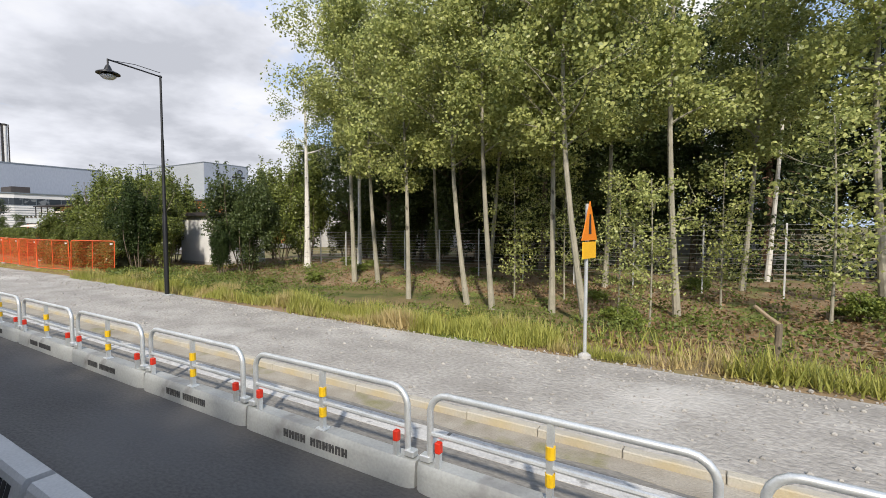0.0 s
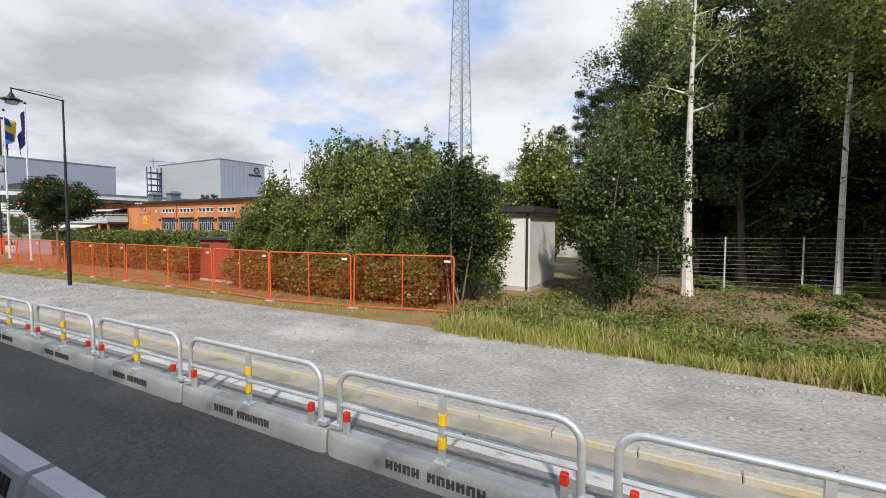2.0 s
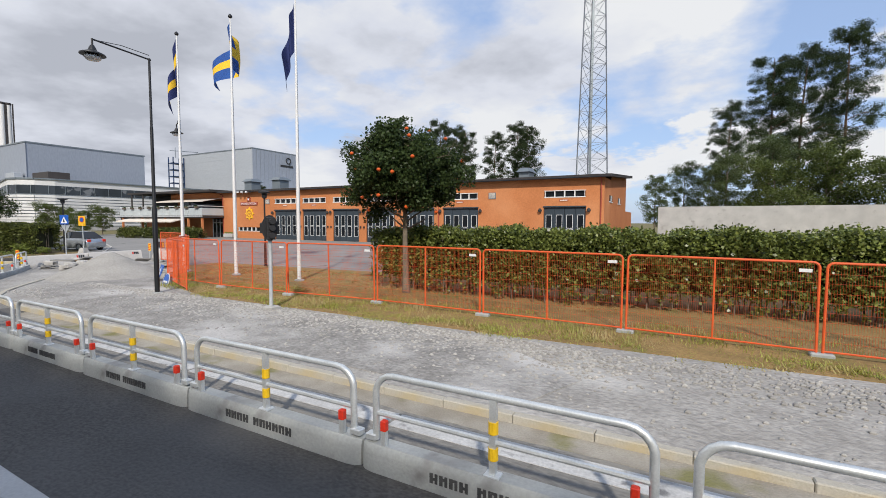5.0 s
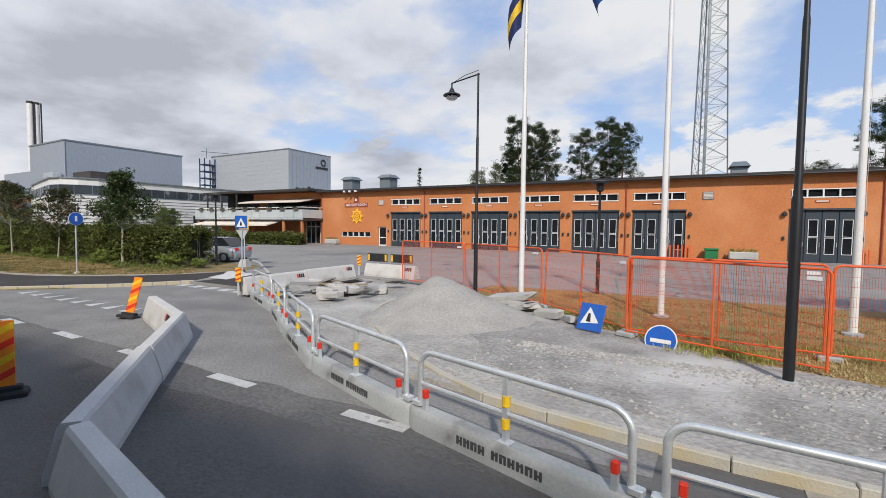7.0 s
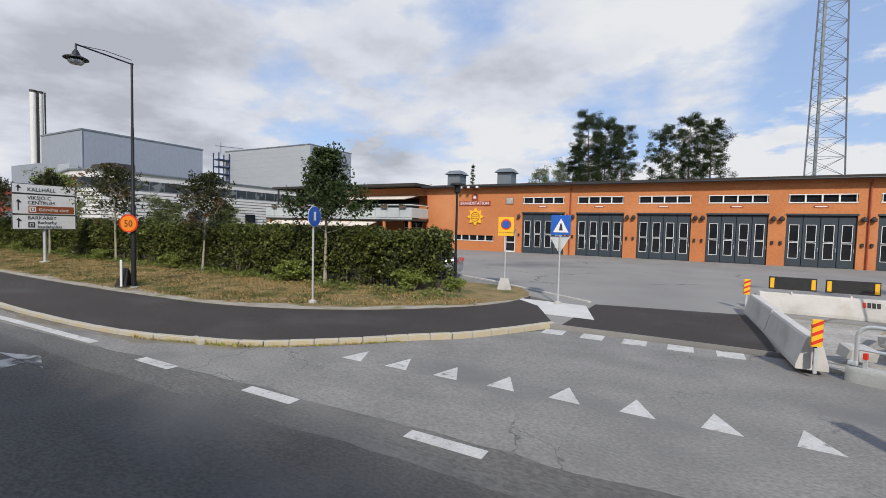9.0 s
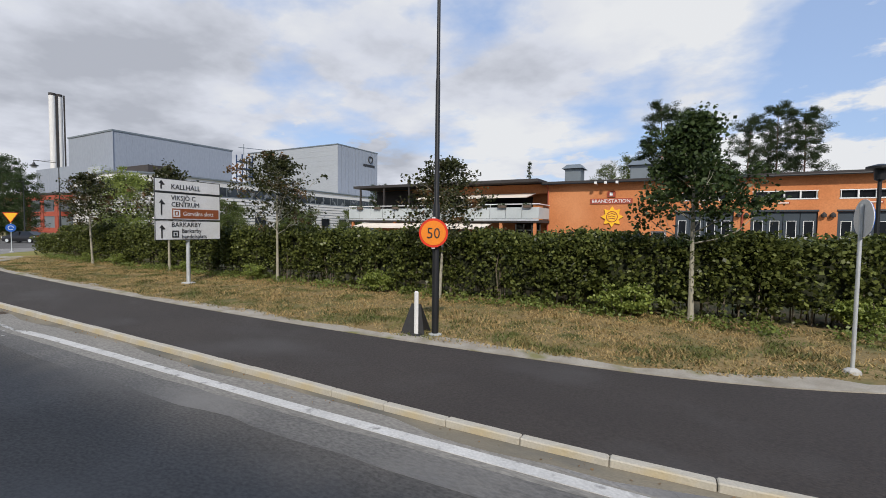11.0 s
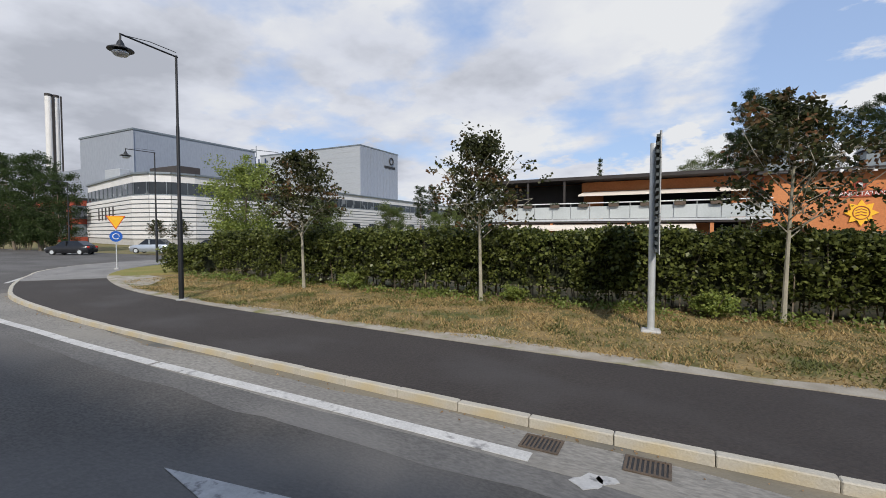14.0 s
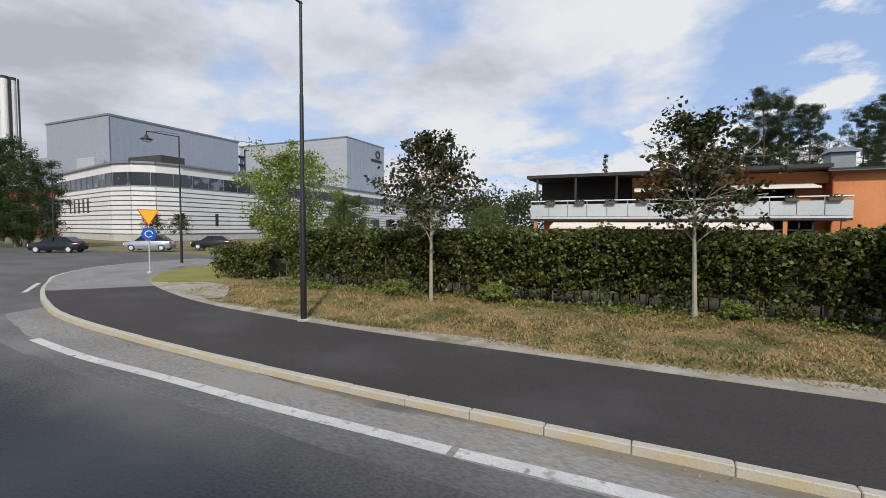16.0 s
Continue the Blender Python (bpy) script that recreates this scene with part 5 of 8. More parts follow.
chim = thing("chimney", "tall pale twin-flue chimney", "chimney", pose(-292, 91.5, 0))
part("flue", Shape().lathe([(1.25, -0.2), (1.25, 60)], 16, (0, -1.22, 0)), M["clad_white"], chim)
part("flue", Shape().lathe([(1.25, -0.2), (1.25, 60)], 16, (0, 1.22, 0)), M["clad_white"], chim)
part("core", Shape().box(0.2, 1.2, -0.42, 0.42, -0.2, 59.4), M["roof_dark"], chim)
part("rim", Shape().lathe([(1.3, 59.2), (1.3, 60.3)], 16, (0, -1.22, 0)).lathe([(1.3, 59.2), (1.3, 60.3)], 16, (0, 1.22, 0)), M["roof_dark"], chim)
part("ladder", Shape().box(1.32, 1.5, 2.3, 2.9, 2, 60), M["roof_dark"], chim)

# stair tower with a jib between the two halls
tw = thing("stair_tower", "open steel stair tower with a small jib", "tower", pose(-209.3, 126.4, 0) @ Matrix.Diagonal((1.25, 1.25, 1.2, 1)))
for k in range(4):
    part("post", Shape().box(-1.5 + 3 * (k % 2), -1.2 + 3 * (k % 2), -2 + 4 * (k // 2), -1.7 + 4 * (k // 2), -0.2, 27), M["tower_blue"], tw)
for k in range(5):
    part("landing", Shape().box(-1.5, 1.8, -2, 2.3, 14 + k * 2.6, 14.4 + k * 2.6), M["tower_blue"], tw)
part("jib", Shape().tube([(0, 0, 27), (0, 0, 31)], 0.12, 5).tube([(0, -2, 29.5), (0, 9, 30.3)], 0.12, 5), M["zinc"], tw)

# white office building with a rounded corner
of = thing("office_building", "white office building with rounded corner and ribbon windows", "building")
CORNER = [(-180.0, 54.3), (-171.9, 52.4), (-155.0, 48.6), (-146.5, 46.8), (-142.2, 47.4), (-139.6, 49.8), (-138.4, 53.6), (-139.2, 75.0), (-141.1, 116.4), (-144.8, 187.0)]
REAR = [(-156, 187.0), (-156, 56.5), (-164, 56.55)]
part("wall", Shape().prism([(x, y) for x, y in CORNER] + REAR, -0.3, 12.8), M["clad_white"], of)


def ring(off, z0, z1):
    s = Shape()
    for (x0, y0), (x1, y1) in zip(CORNER, CORNER[1:]):
        d = math.hypot(x1 - x0, y1 - y0)
        nx, ny = (y1 - y0) / d * off, -(x1 - x0) / d * off
        s.add([(x0 + nx, y0 + ny, z0), (x1 + nx, y1 + ny, z0), (x1 + nx, y1 + ny, z1), (x0 + nx, y0 + ny, z1), (x0, y0, z0), (x1, y1, z0), (x1, y1, z1), (x0, y0, z1)],
              [(0, 1, 2, 3), (4, 0, 3, 7), (1, 5, 6, 2), (3, 2, 6, 7), (0, 4, 5, 1)])
    return s


part("roof_edge", ring(0.35, 12.8, 13.15), M["zinc"], of)
wb = part("window_band", ring(0.08, 9.15, 11.35), M["office_glass"], of, "ribbon of dark windows")
for x, y, a in along(CORNER, 3.4, 0.7):
    part("mullion", Shape().box(-0.06, 0.06, -0.2, 0.0, 9.15, 11.35), M["zinc"], wb).matrix_basis = pose(x, y, 0, 0, 0, a)
for k in range(10):
    part("cladding_board", ring(0.3, 0.9 + k * 0.815, 1.52 + k * 0.815), M["clad_white"], of)
part("board_backing", ring(0.05, 0.8, 9.1), M["zinc"], of)
part("plinth", ring(0.1, -0.4, 0.75), M["concrete"], of)
for k in range(5):
    t = 0.18 + k * 0.16
    x, y = -155.0 - 16.9 * t, 48.6 + 3.8 * t
    part("slot_window", Shape().box(-0.42, 0.42, -0.36, 0.0, 4.6, 7.2), M["roof_dark"], of).matrix_basis = pose(x, y, 0, 0, 0, -12.7)
part("roof_house", Shape().bev(-155.9, -146.2, 55, 60, 12.8, 15.6, 0.1), M["roof_dark"], of)
part("roof_house", Shape().bev(-172, -166, 54.2, 56.3, 12.8, 16.2, 0.1), M["clad_light"], of)
for k in range(12):
    y = 62 + k * 8.3
    part("lower_window", Shape().box(-1.7, 1.7, -0.18, 0.0, 2.2, 4.6), M["glass_dark"], of).matrix_basis = pose(-138.7 - max(0, y - 75) * 0.048 - (0.5 if y < 75 else 0.2) + 0.6, y, 0, 0, 0, 92.5)

rb = thing("brown_house", "low brown and grey building behind trees", "building")
part("wall", Shape().box(-228, -180.5, 51.5, 56.2, -0.4, 9.6), M["zinc"], rb)
part("roof", Shape().box(-228.5, -180.3, 51.1, 56.5, 9.6, 10.1), M["roof_dark"], rb)
for z0, z1 in ((4.0, 5.2), (8.3, 9.5), (-0.3, 1.0)):
    part("brick_band", Shape().box(-228.1, -180.4, 51.36, 51.5, z0, z1).box(-180.5, -180.36, 51.5, 54.2, z0, z1), M["brick_red"], rb)
for k in range(6):
    part("brick_pier", Shape().box(-226 + k * 8.6, -224.2 + k * 8.6, 51.25, 51.5, -0.3, 8.3), M["brick_red"], rb)
    part("window", Shape().box(-223.8 + k * 8.6, -218.4 + k * 8.6, 51.4, 51.5, 5.5, 8.1), M["glass_dark"], rb)

# ---------------------------------------------------------------- lattice mast
ma = thing("lattice_mast", "tall slender steel lattice radio mast", "mast", pose(-10.3, 86.5, 0, 0, 0, 20))
def mast_at(z):
    r = 3.5 - 2.1 * z / 62
    return [Vector((r * math.cos(a), r * math.sin(a), z)) for a in (math.pi / 2, math.pi / 2 + 2.094, math.pi / 2 + 4.189)]
for k in range(3):
    part("leg", Shape().tube([mast_at(-0.2)[k], mast_at(62)[k]], 0.12, 5), M["mast_steel"], ma)
for i in range(22):
    z0, z1 = i * 62 / 22, (i + 1) * 62 / 22
    lo, hi = mast_at(z0), mast_at(z1)
    for k in range(3):
        part("brace", Shape().tube([lo[k], hi[(k + 1) % 3]], 0.035, 4).tube([lo[(k + 1) % 3], hi[k]], 0.035, 4).tube([hi[k], hi[(k + 1) % 3]], 0.035, 4), M["mast_steel"], ma)
part("ladder", Shape().box(-0.2, 0.2, 0.6, 0.8, 0, 62), M["zinc"], ma)

# ---------------------------------------------------------------- safety barriers with rails
def barrier():
    """A concrete foot block 3.1 m long with a galvanised rail frame on it; its origin on the road at one end of the front face, x along it."""
    ob = thing("safety_barrier", "concrete foot barrier with galvanised rail and reflectors", "barrier", group="barriers along the road works")
    L = 2.68
    blk = Shape()
    prof = [(0.0, 0.0), (0.01, 0.19), (0.025, 0.25), (0.05, 0.275), (0.21, 0.275), (0.24, 0.24), (0.25, 0.16), (0.26, 0.0)]
    n = len(prof)
    xs = [(0.0, 0.62), (0.05, 0.88), (0.14, 1.0), (L - 0.14, 1.0), (L - 0.05, 0.88), (L, 0.62)]
    vs = [(x, 0.13 + (y - 0.13) * s, z * (0.92 + 0.08 * s)) for x, s in xs for y, z in prof]
    fs = [tuple(range(n)), tuple(range(6 * n - 1, 5 * n - 1, -1))] + [(i * n + k, (i + 1) * n + k, (i + 1) * n + (k + 1) % n, i * n + (k + 1) % n) for i in range(5) for k in range(n)]
    blk.add(vs, fs)
    b = part("block", blk, M["grey_concrete"], ob, smooth=True)
    for k in range(10):
        x0 = 0.78 + 0.098 * k + (0.07 if k > 3 else 0)
        part("stencil_bar", Shape().box(x0, x0 + 0.032, -0.001, 0.007, 0.09, 0.185).box(x0 + 0.052, x0 + 0.078, -0.001, 0.007, 0.09, 0.185).box(x0 + 0.033, x0 + 0.051, 0.0, 0.006, 0.12 + 0.02 * (k % 3), 0.145 + 0.02 * (k % 3)), M["stencil"], b)
    y, top = 0.11, 0.99
    pts = [(0.12, y, 0.3)] + [(0.12 + 0.2 - 0.2 * math.cos(a), y, top - 0.2 + 0.2 * math.sin(a)) for a in np.linspace(0.15, math.pi / 2, 5)]
    pts += [(L - 0.12 - 0.2 + 0.2 * math.sin(a), y, top - 0.2 + 0.2 * math.cos(a)) for a in np.linspace(0, math.pi / 2 - 0.15, 5)] + [(L - 0.12, y, 0.3)]
    part("top_rail", Shape().tube(pts, 0.034, 10), M["galv"], ob, smooth=True)
    part("lower_rail", Shape().tube([(0.1, y, 0.58), (L - 0.1, y, 0.58)], 0.026, 8), M["galv"], ob, smooth=True)
    mid = part("post", Shape().box(L / 2 - 0.028, L / 2 + 0.028, y - 0.028, y + 0.028, 0.27, top), M["galv"], ob)
    part("post_foot", Shape().bev(L / 2 - 0.07, L / 2 + 0.07, y - 0.06, y + 0.06, 0.272, 0.29, 0.006), M["galv"], ob)
    for z in (0.42, 0.66):
        part("yellow_reflector", Shape().lathe([(0.044, z), (0.044, z + 0.11)], 10, (L / 2, y, 0)), M["yellow"], mid)
    for x, s in ((0.24, 1), (L - 0.24, -1)):
        e = part("end_post", Shape().box(x - 0.026, x + 0.026, y - 0.06, y - 0.008, 0.26, 0.43).bev(x - 0.16 * s - 0.06, x - 0.16 * s + 0.06, y - 0.05, y + 0.05, 0.30, 0.36, 0.01), M["galv"], ob)
        part("red_reflector", Shape().bev(x - 0.031, x + 0.031, y - 0.067, y - 0.001, 0.431, 0.535, 0.008), M["red"], e)
    return ob


base_barrier = barrier()
JOINTS = [(75.1 - 2.727 * k, 4.05) for k in range(8)] + [(x, 4.05) for x in (53.3, 50.6, 47.98, 45.3, 42.53, 39.7, 36.8, 33.86, 30.83, 27.9, 25.15, 22.44, 19.66, 16.85, 14.09, 11.4, 8.7, 5.85, 2.95, -0.1, -3.05, -5.97, -8.85)]
JOINTS += [(-11.7, 4.22), (-14.5, 4.93), (-17.2, 5.88), (-19.75, 7.45), (-22.2, 9.1), (-24.75, 10.35)]
for k, ((x0, y0), (x1, y1)) in enumerate(zip(JOINTS, JOINTS[1:])):
    a = math.degrees(math.atan2(y0 - y1, x0 - x1))
    tilt = math.degrees(math.atan2(road_z(x0) - road_z(x1), x0 - x1))
    m = pose(x1, y1, road_z(x1), 0, -tilt, a) @ Matrix.Translation((0.025, 0, 0))
    size = (math.hypot(x0 - x1, y0 - y1) - 0.03) / 2.68
    if k == 0:
        base_barrier.matrix_basis = m
    else:
        copy_thing(base_barrier, m).scale = (size, 1, 1)


# ---------------------------------------------------------------- plain concrete barriers beside the lane
def jersey(length=2.95):
    ob = thing("concrete_barrier", "plain cast concrete traffic barrier", "barrier", group="concrete barriers by the lane")
    prof = [(-0.24, 0), (-0.24, 0.09), (-0.11, 0.56), (-0.08, 0.60), (0.08, 0.60), (0.11, 0.56), (0.24, 0.09), (0.24, 0)]
    n = len(prof)
    s = Shape().add([(x, y, z) for x in (0, length) for y, z in prof], [tuple(range(n)), tuple(range(2 * n - 1, n - 1, -1))] + [(k, n + k, n + (k + 1) % n, (k + 1) % n) for k in range(n)])
    b = part("block", s, M["pale_concrete"], ob)
    for k, c in enumerate(("red", "ink", "ink", "ink")):
        part("logo_bar", Shape().box(2.38 + k * 0.1, 2.46 + k * 0.1, -0.012, 0.0, 0.0, 0.15), M[c], b).matrix_basis = pose(0, -0.158, 0.36, -15.5)
    part("coupling", Shape().tube([(-0.1, 0, 0.12), (-0.1, 0, 0.5)], 0.03, 6), M["rust"], ob)
    return ob


base_jersey = jersey()
first = True
for x, y, a in along([(75.5, 1.86), (22.0, 1.86), (-9.4, 1.74)], 3.05) + [(-13.6, 1.82, 170.5), (-16.62, 2.28, 142), (-18.92, 4.1, 141), (-21.2, 5.92, 162)]:
    m = pose(x + 2.95 * math.cos(radians(a)), y + 2.95 * math.sin(radians(a)), road_z(x), 0, 0, a + 180)
    if first:
        base_jersey.matrix_basis, first = m, False
    else:
        copy_thing(base_jersey, m)
for x, y, a in ((-25.15, 10.4, 92), (-25.25, 13.4, 92.5), (-25.15, 17.2, -3)):
    copy_thing(base_jersey, pose(x, y, court_z(x, y) + 0.006, 0, 0, a))


# ---------------------------------------------------------------- marker boards
def marker():
    ob = thing("marker_board", "red and yellow striped marker board on a rubber foot", "traffic marker", group="marker boards")
    bd = part("board", Shape().bev(-0.125, 0.125, -0.015, 0.015, 0.14, 1.12, 0.008), M["sign_orange"], ob)
    for k in range(4):
        z = 0.2 + k * 0.22
        part("stripe", Shape().add([(-0.123, -0.019, z), (0.123, -0.019, z + 0.14), (0.123, -0.019, z + 0.24), (-0.123, -0.019, z + 0.10), (-0.123, 0.019, z), (0.123, 0.019, z + 0.14), (0.123, 0.019, z + 0.24), (-0.123, 0.019, z + 0.10)],
                                   [(0, 1, 2, 3), (7, 6, 5, 4), (0, 4, 5, 1), (2, 6, 7, 3), (1, 5, 6, 2), (3, 7, 4, 0)]), M["yellow"] if k % 2 else M["red"], bd)
    part("foot", Shape().bev(-0.26, 0.26, -0.17, 0.17, 0.0, 0.09, 0.03).bev(-0.2, 0.2, -0.08, 0.08, 0.09, 0.16, 0.02), M["tyre"], ob)
    return ob


base_marker = marker()
base_marker.matrix_basis = pose(-24.58, 6.5, road_z(-24.6), -15, 4, 20)
for x, y, z, a in ((-20.05, 2.76, road_z(-20.1), 66),):
    copy_thing(base_marker, pose(x, y, z, 0, 0, a))
for x, y, z in ((-25.5, 17.0, court_z(0, 17.0)), (-25.15, 10.22, court_z(0, 11))):
    ob = thing("marker_board", "small striped marker board on a barrier end", "traffic marker", pose(x, y, z, 0, 0, 25), "marker boards")
    b = part("board", Shape().bev(-0.095, 0.095, -0.015, 0.015, 0.48, 0.96, 0.008), M["sign_yellow"], ob)
    part("post", Shape().box(-0.03, 0.03, -0.012, 0.012, 0.0, 0.45), M["galv"], ob)
    for k in range(3):
        z = 0.50 + k * 0.155
        part("stripe", Shape().add([(x, y, z + u) for y in (-0.019, 0.019) for x, u in ((-0.093, 0), (0.093, 0.08), (0.093, 0.14), (-0.093, 0.06))], [(0, 1, 2, 3), (7, 6, 5, 4), (0, 4, 5, 1), (2, 6, 7, 3), (1, 5, 6, 2), (3, 7, 4, 0)]), M["red"], b)
for x0, x1 in ((-24.95, -23.8), (-23.6, -22.4)):
    ob = thing("barrier_board", "black barrier board with yellow ends", "traffic marker", group="boards on the barrier")
    b = part("board", Shape().bev(x0, x1, 16.98, 17.02, 0.72, 1.1, 0.01), M["ink"], ob)
    for a, c in ((x0 + 0.03, x0 + 0.13), (x1 - 0.13, x1 - 0.03)):
        part("yellow_end", Shape().box(a, c, 16.965, 16.979, 0.76, 1.06), M["sign_yellow"], b)
    part("post", Shape().box((x0 + x1) / 2 - 0.02, (x0 + x1) / 2 + 0.02, 17.03, 17.07, 0.59, 1.05), M["white_paint"], ob)


# ---------------------------------------------------------------- orange site fence
def fence_panel(w=3.42, h=1.76):
    ob = thing("site_fence_panel", "orange steel mesh site fence panel", "fence", group="orange site fence")
    pts = [(0.03, 0, 0.06)] + [(0.13 - 0.1 * math.cos(a), 0, h - 0.1 + 0.1 * math.sin(a)) for a in np.linspace(0, math.pi / 2, 5)]
    pts += [(w - 0.13 + 0.1 * math.sin(a), 0, h - 0.1 + 0.1 * math.cos(a)) for a in np.linspace(0, math.pi / 2, 5)] + [(w - 0.03, 0, 0.06)]
    part("frame", Shape().tube(pts, 0.024, 8).tube([(0.03, 0, 0.12), (w - 0.03, 0, 0.12)], 0.02, 6), M["orange_steel"], ob, smooth=True)
    part("mid_post", Shape().tube([(w / 2, 0, 0.12), (w / 2, 0, h)], 0.02, 6), M["orange_steel"], ob)
    net = Shape()
    for k in range(1, 84):
        x = 0.03 + (w - 0.06) * k / 84
        net.tube([(x, 0, 0.12), (x, 0, h - 0.02)], 0.0026, 3)
    for k in range(1, 9):
        z = 0.12 + (h - 0.14) * k / 9
        net.tube([(0.03, 0, z), (w - 0.03, 0, z)], 0.0032, 3)
    part("wire_mesh", net, M["orange_steel"], ob)
    part("tag", Shape().box(w - 0.34, w - 0.14, -0.03, -0.022, h - 0.19, h - 0.125), M["white_paint"], ob, "small white name plate")
    part("foot_block", Shape().bev(-0.17, 0.2, -0.1, 0.1, 0.0, 0.09, 0.02), M["grey_concrete"], ob)
    return ob


base_panel = fence_panel()
FENCE = [(28.35, 11.95), (25.1, 11.12), (21.73, 10.7), (18.27, 10.88), (14.92, 11.0), (11.5, 10.95), (8.1, 11.0), (4.7, 11.15), (1.2, 11.2), (-2.3, 11.25), (-5.75, 10.95), (-9.2, 10.9), (-12.65, 11.15), (-15.3, 13.4), (-18.9, 15.3), (-22.2, 15.9)]
for k, ((x0, y0), (x1, y1)) in enumerate(zip(FENCE, FENCE[1:])):
    a = math.degrees(math.atan2(y0 - y1, x0 - x1))
    m = pose(x1, y1, 0.014 if x1 > -12 else 0.02, (-4, 2, 0, 3, -2, 1)[k % 6] * 0.5, 0, a) @ Matrix.Diagonal((math.hypot(x0 - x1, y0 - y1) / 3.46, 1, 1, 1))
    if k == 0:
        base_panel.matrix_basis = m
    else:
        c = copy_thing(base_panel, m)
        c.scale = (math.hypot(x0 - x1, y0 - y1) / 3.46, 1, 1)
# a second panel laid along the lamp post
c = copy_thing(base_panel, pose(-12.7, 10.95, 0.014, 0, 0, math.degrees(math.atan2(-1.2, 3.3))))
c.scale = (1.02, 1, 1)


# ---------------------------------------------------------------- street lamps
def lamp(height=7.9, arm=1.62):
    ob = thing("street_lamp", "black street lamp with arm and bell-shaped head", "street lamp", group="street lamps along the road")
    part("pole", Shape().lathe([(0.078, 0.0), (0.078, 2.9), (0.055, 3.0), (0.05, 5.6), (0.04, 5.7), (0.036, height)], 12), M["black_steel"], ob, smooth=True)
    part("base_plate", Shape().lathe([(0.16, 0.0), (0.16, 0.03), (0.09, 0.06)], 12), M["grey_concrete"], ob)
    part("arm", Shape().tube([(0, 0.05, height - 0.04), (0, -arm, height + 0.06)], 0.028, 6).tube([(0, 0, height + 0.1), (0, -arm * 0.5, height + 0.14), (0, -arm + 0.1, height + 0.06)], 0.012, 4).tube([(0, -arm, height + 0.08), (0, -arm, height - 0.16)], 0.03, 6), M["black_steel"], ob)
    hd = part("head", Shape().lathe([(0.05, 0.08), (0.09, 0.0), (0.12, -0.08), (0.33, -0.18), (0.34, -0.21), (0.10, -0.2)], 18, (0, -arm, height - 0.2)), M["black_steel"], ob, smooth=True)
    part("glass", Shape().lathe([(0.10, -0.2), (0.20, -0.24), (0.22, -0.30), (0.16, -0.36), (0.05, -0.38)], 16, (0, -arm, height - 0.2)), M["white_glass"], hd, smooth=True)
    return ob


base_lamp = lamp()
base_lamp.matrix_basis = pose(38.83, 9.2, gravel_z(38))
for x, y, a in ((11.22, 8.9, 0), (-10.05, 9.1, 0), (-18.3, 14.95, 244), (-44.5, 8.86, 0), (-70.97, 8.95, 0), (-88.5, 18.1, -25), (-116, 24.3, -20)):
    z = gravel_z(x) if x > -20 else path_z(x, y) if x > -80 else road_z(x)
    copy_thing(base_lamp, pose(x, y, z - 0.01, 0, 0, a))
for x, y in ((-14.45, 17.2), (-35.3, 16.1)):
    pl = thing("park_lamp", "short dark post lamp with flat hood", "lamp post", pose(x, y, 0.0), "low lamps at the forecourt")
    part("pole", Shape().lathe([(0.07, 0), (0.07, 1.2), (0.05, 1.3), (0.045, 3.7)], 10), M["black_steel"], pl)
    part("hood", Shape().lathe([(0.04, 3.7), (0.12, 3.74), (0.14, 3.98), (0.3, 4.02), (0.3, 4.08), (0.08, 4.14)], 14), M["black_steel"], pl)


# ---------------------------------------------------------------- flagpoles and flags
def flag(seed, cloth, cross, at, fly=3.1, hoist=1.9, out=0.42, drop=0.82, fold=0.22):
    """A cloth that hangs in folds from the top of a pole."""
    ob = thing("flag", "flag hanging in folds from its pole", "flag", at)
    s, nu, nv = Shape(), 26, 14
    for j in range(nv + 1):
        for i in range(nu + 1):
            u, v = i / nu, j / nv
            x = 0.06 + u * fly * out + 0.16 * math.sin(u * 7 + v * 2 + seed) * u
            y = fold * math.sin(u * (9 if fold < 0.3 else 5.5) + seed * 2 + v * 1.5) * min(1, u * 3)
            z = -v * hoist * (1 - 0.25 * u) - u * fly * drop - 0.10 * math.sin(u * 5 + seed)
            s.v.append((x, y, z))
    for j in range(nv):
        for i in range(nu):
            a = j * (nu + 1) + i
            s.f.append((a, a + 1, a + nu + 2, a + nu + 1))
            s.slot.append(1 if cross and (abs((j + 0.5) / nv - 0.5) < 0.11 or abs((i + 0.5) / nu - 0.36) < 0.075) else 0)
    part("cloth", s, [cloth, M["flag_yellow"]], ob, smooth=True)
    return ob


for k, (x, y) in enumerate(((-16.1, 13.65), (-12.15, 13.7), (-8.2, 13.75))):
    fp = thing("flagpole", "white tapered flagpole with black finial", "flagpole", pose(x, y, 0.014), "three flagpoles")
    part("pole", Shape().lathe([(0.085, 0.0), (0.085, 0.3), (0.075, 4.0), (0.05, 8.5), (0.03, 11.4)], 12), M["white_paint"], fp, smooth=True)
    part("finial", Shape().lathe([(0.03, 11.4), (0.09, 11.46), (0.09, 11.52), (0.02, 11.6)], 10), M["black_steel"], fp)
    part("base", Shape().lathe([(0.2, 0.0), (0.2, 0.05), (0.1, 0.08)], 10), M["grey_concrete"], fp)
    part("halyard", Shape().tube([(0.1, -0.04, 1.2), (0.06, -0.03, 11.3)], 0.006, 3), M["white_paint"], fp)
tagged(flag(1.0, M["flag_blue"], True, pose(-12.15, 13.7, 11.35, 0, 0, 152), fly=2.9, hoist=1.9, out=0.75, drop=0.42, fold=0.5), "blue flag with a yellow cross hanging in folds")
tagged(flag(2.4, M["flag_navy"], False, pose(-8.2, 13.75, 11.3, 0, 0, 200), fly=2.6, out=0.17), "navy blue flag hanging limp on its pole")
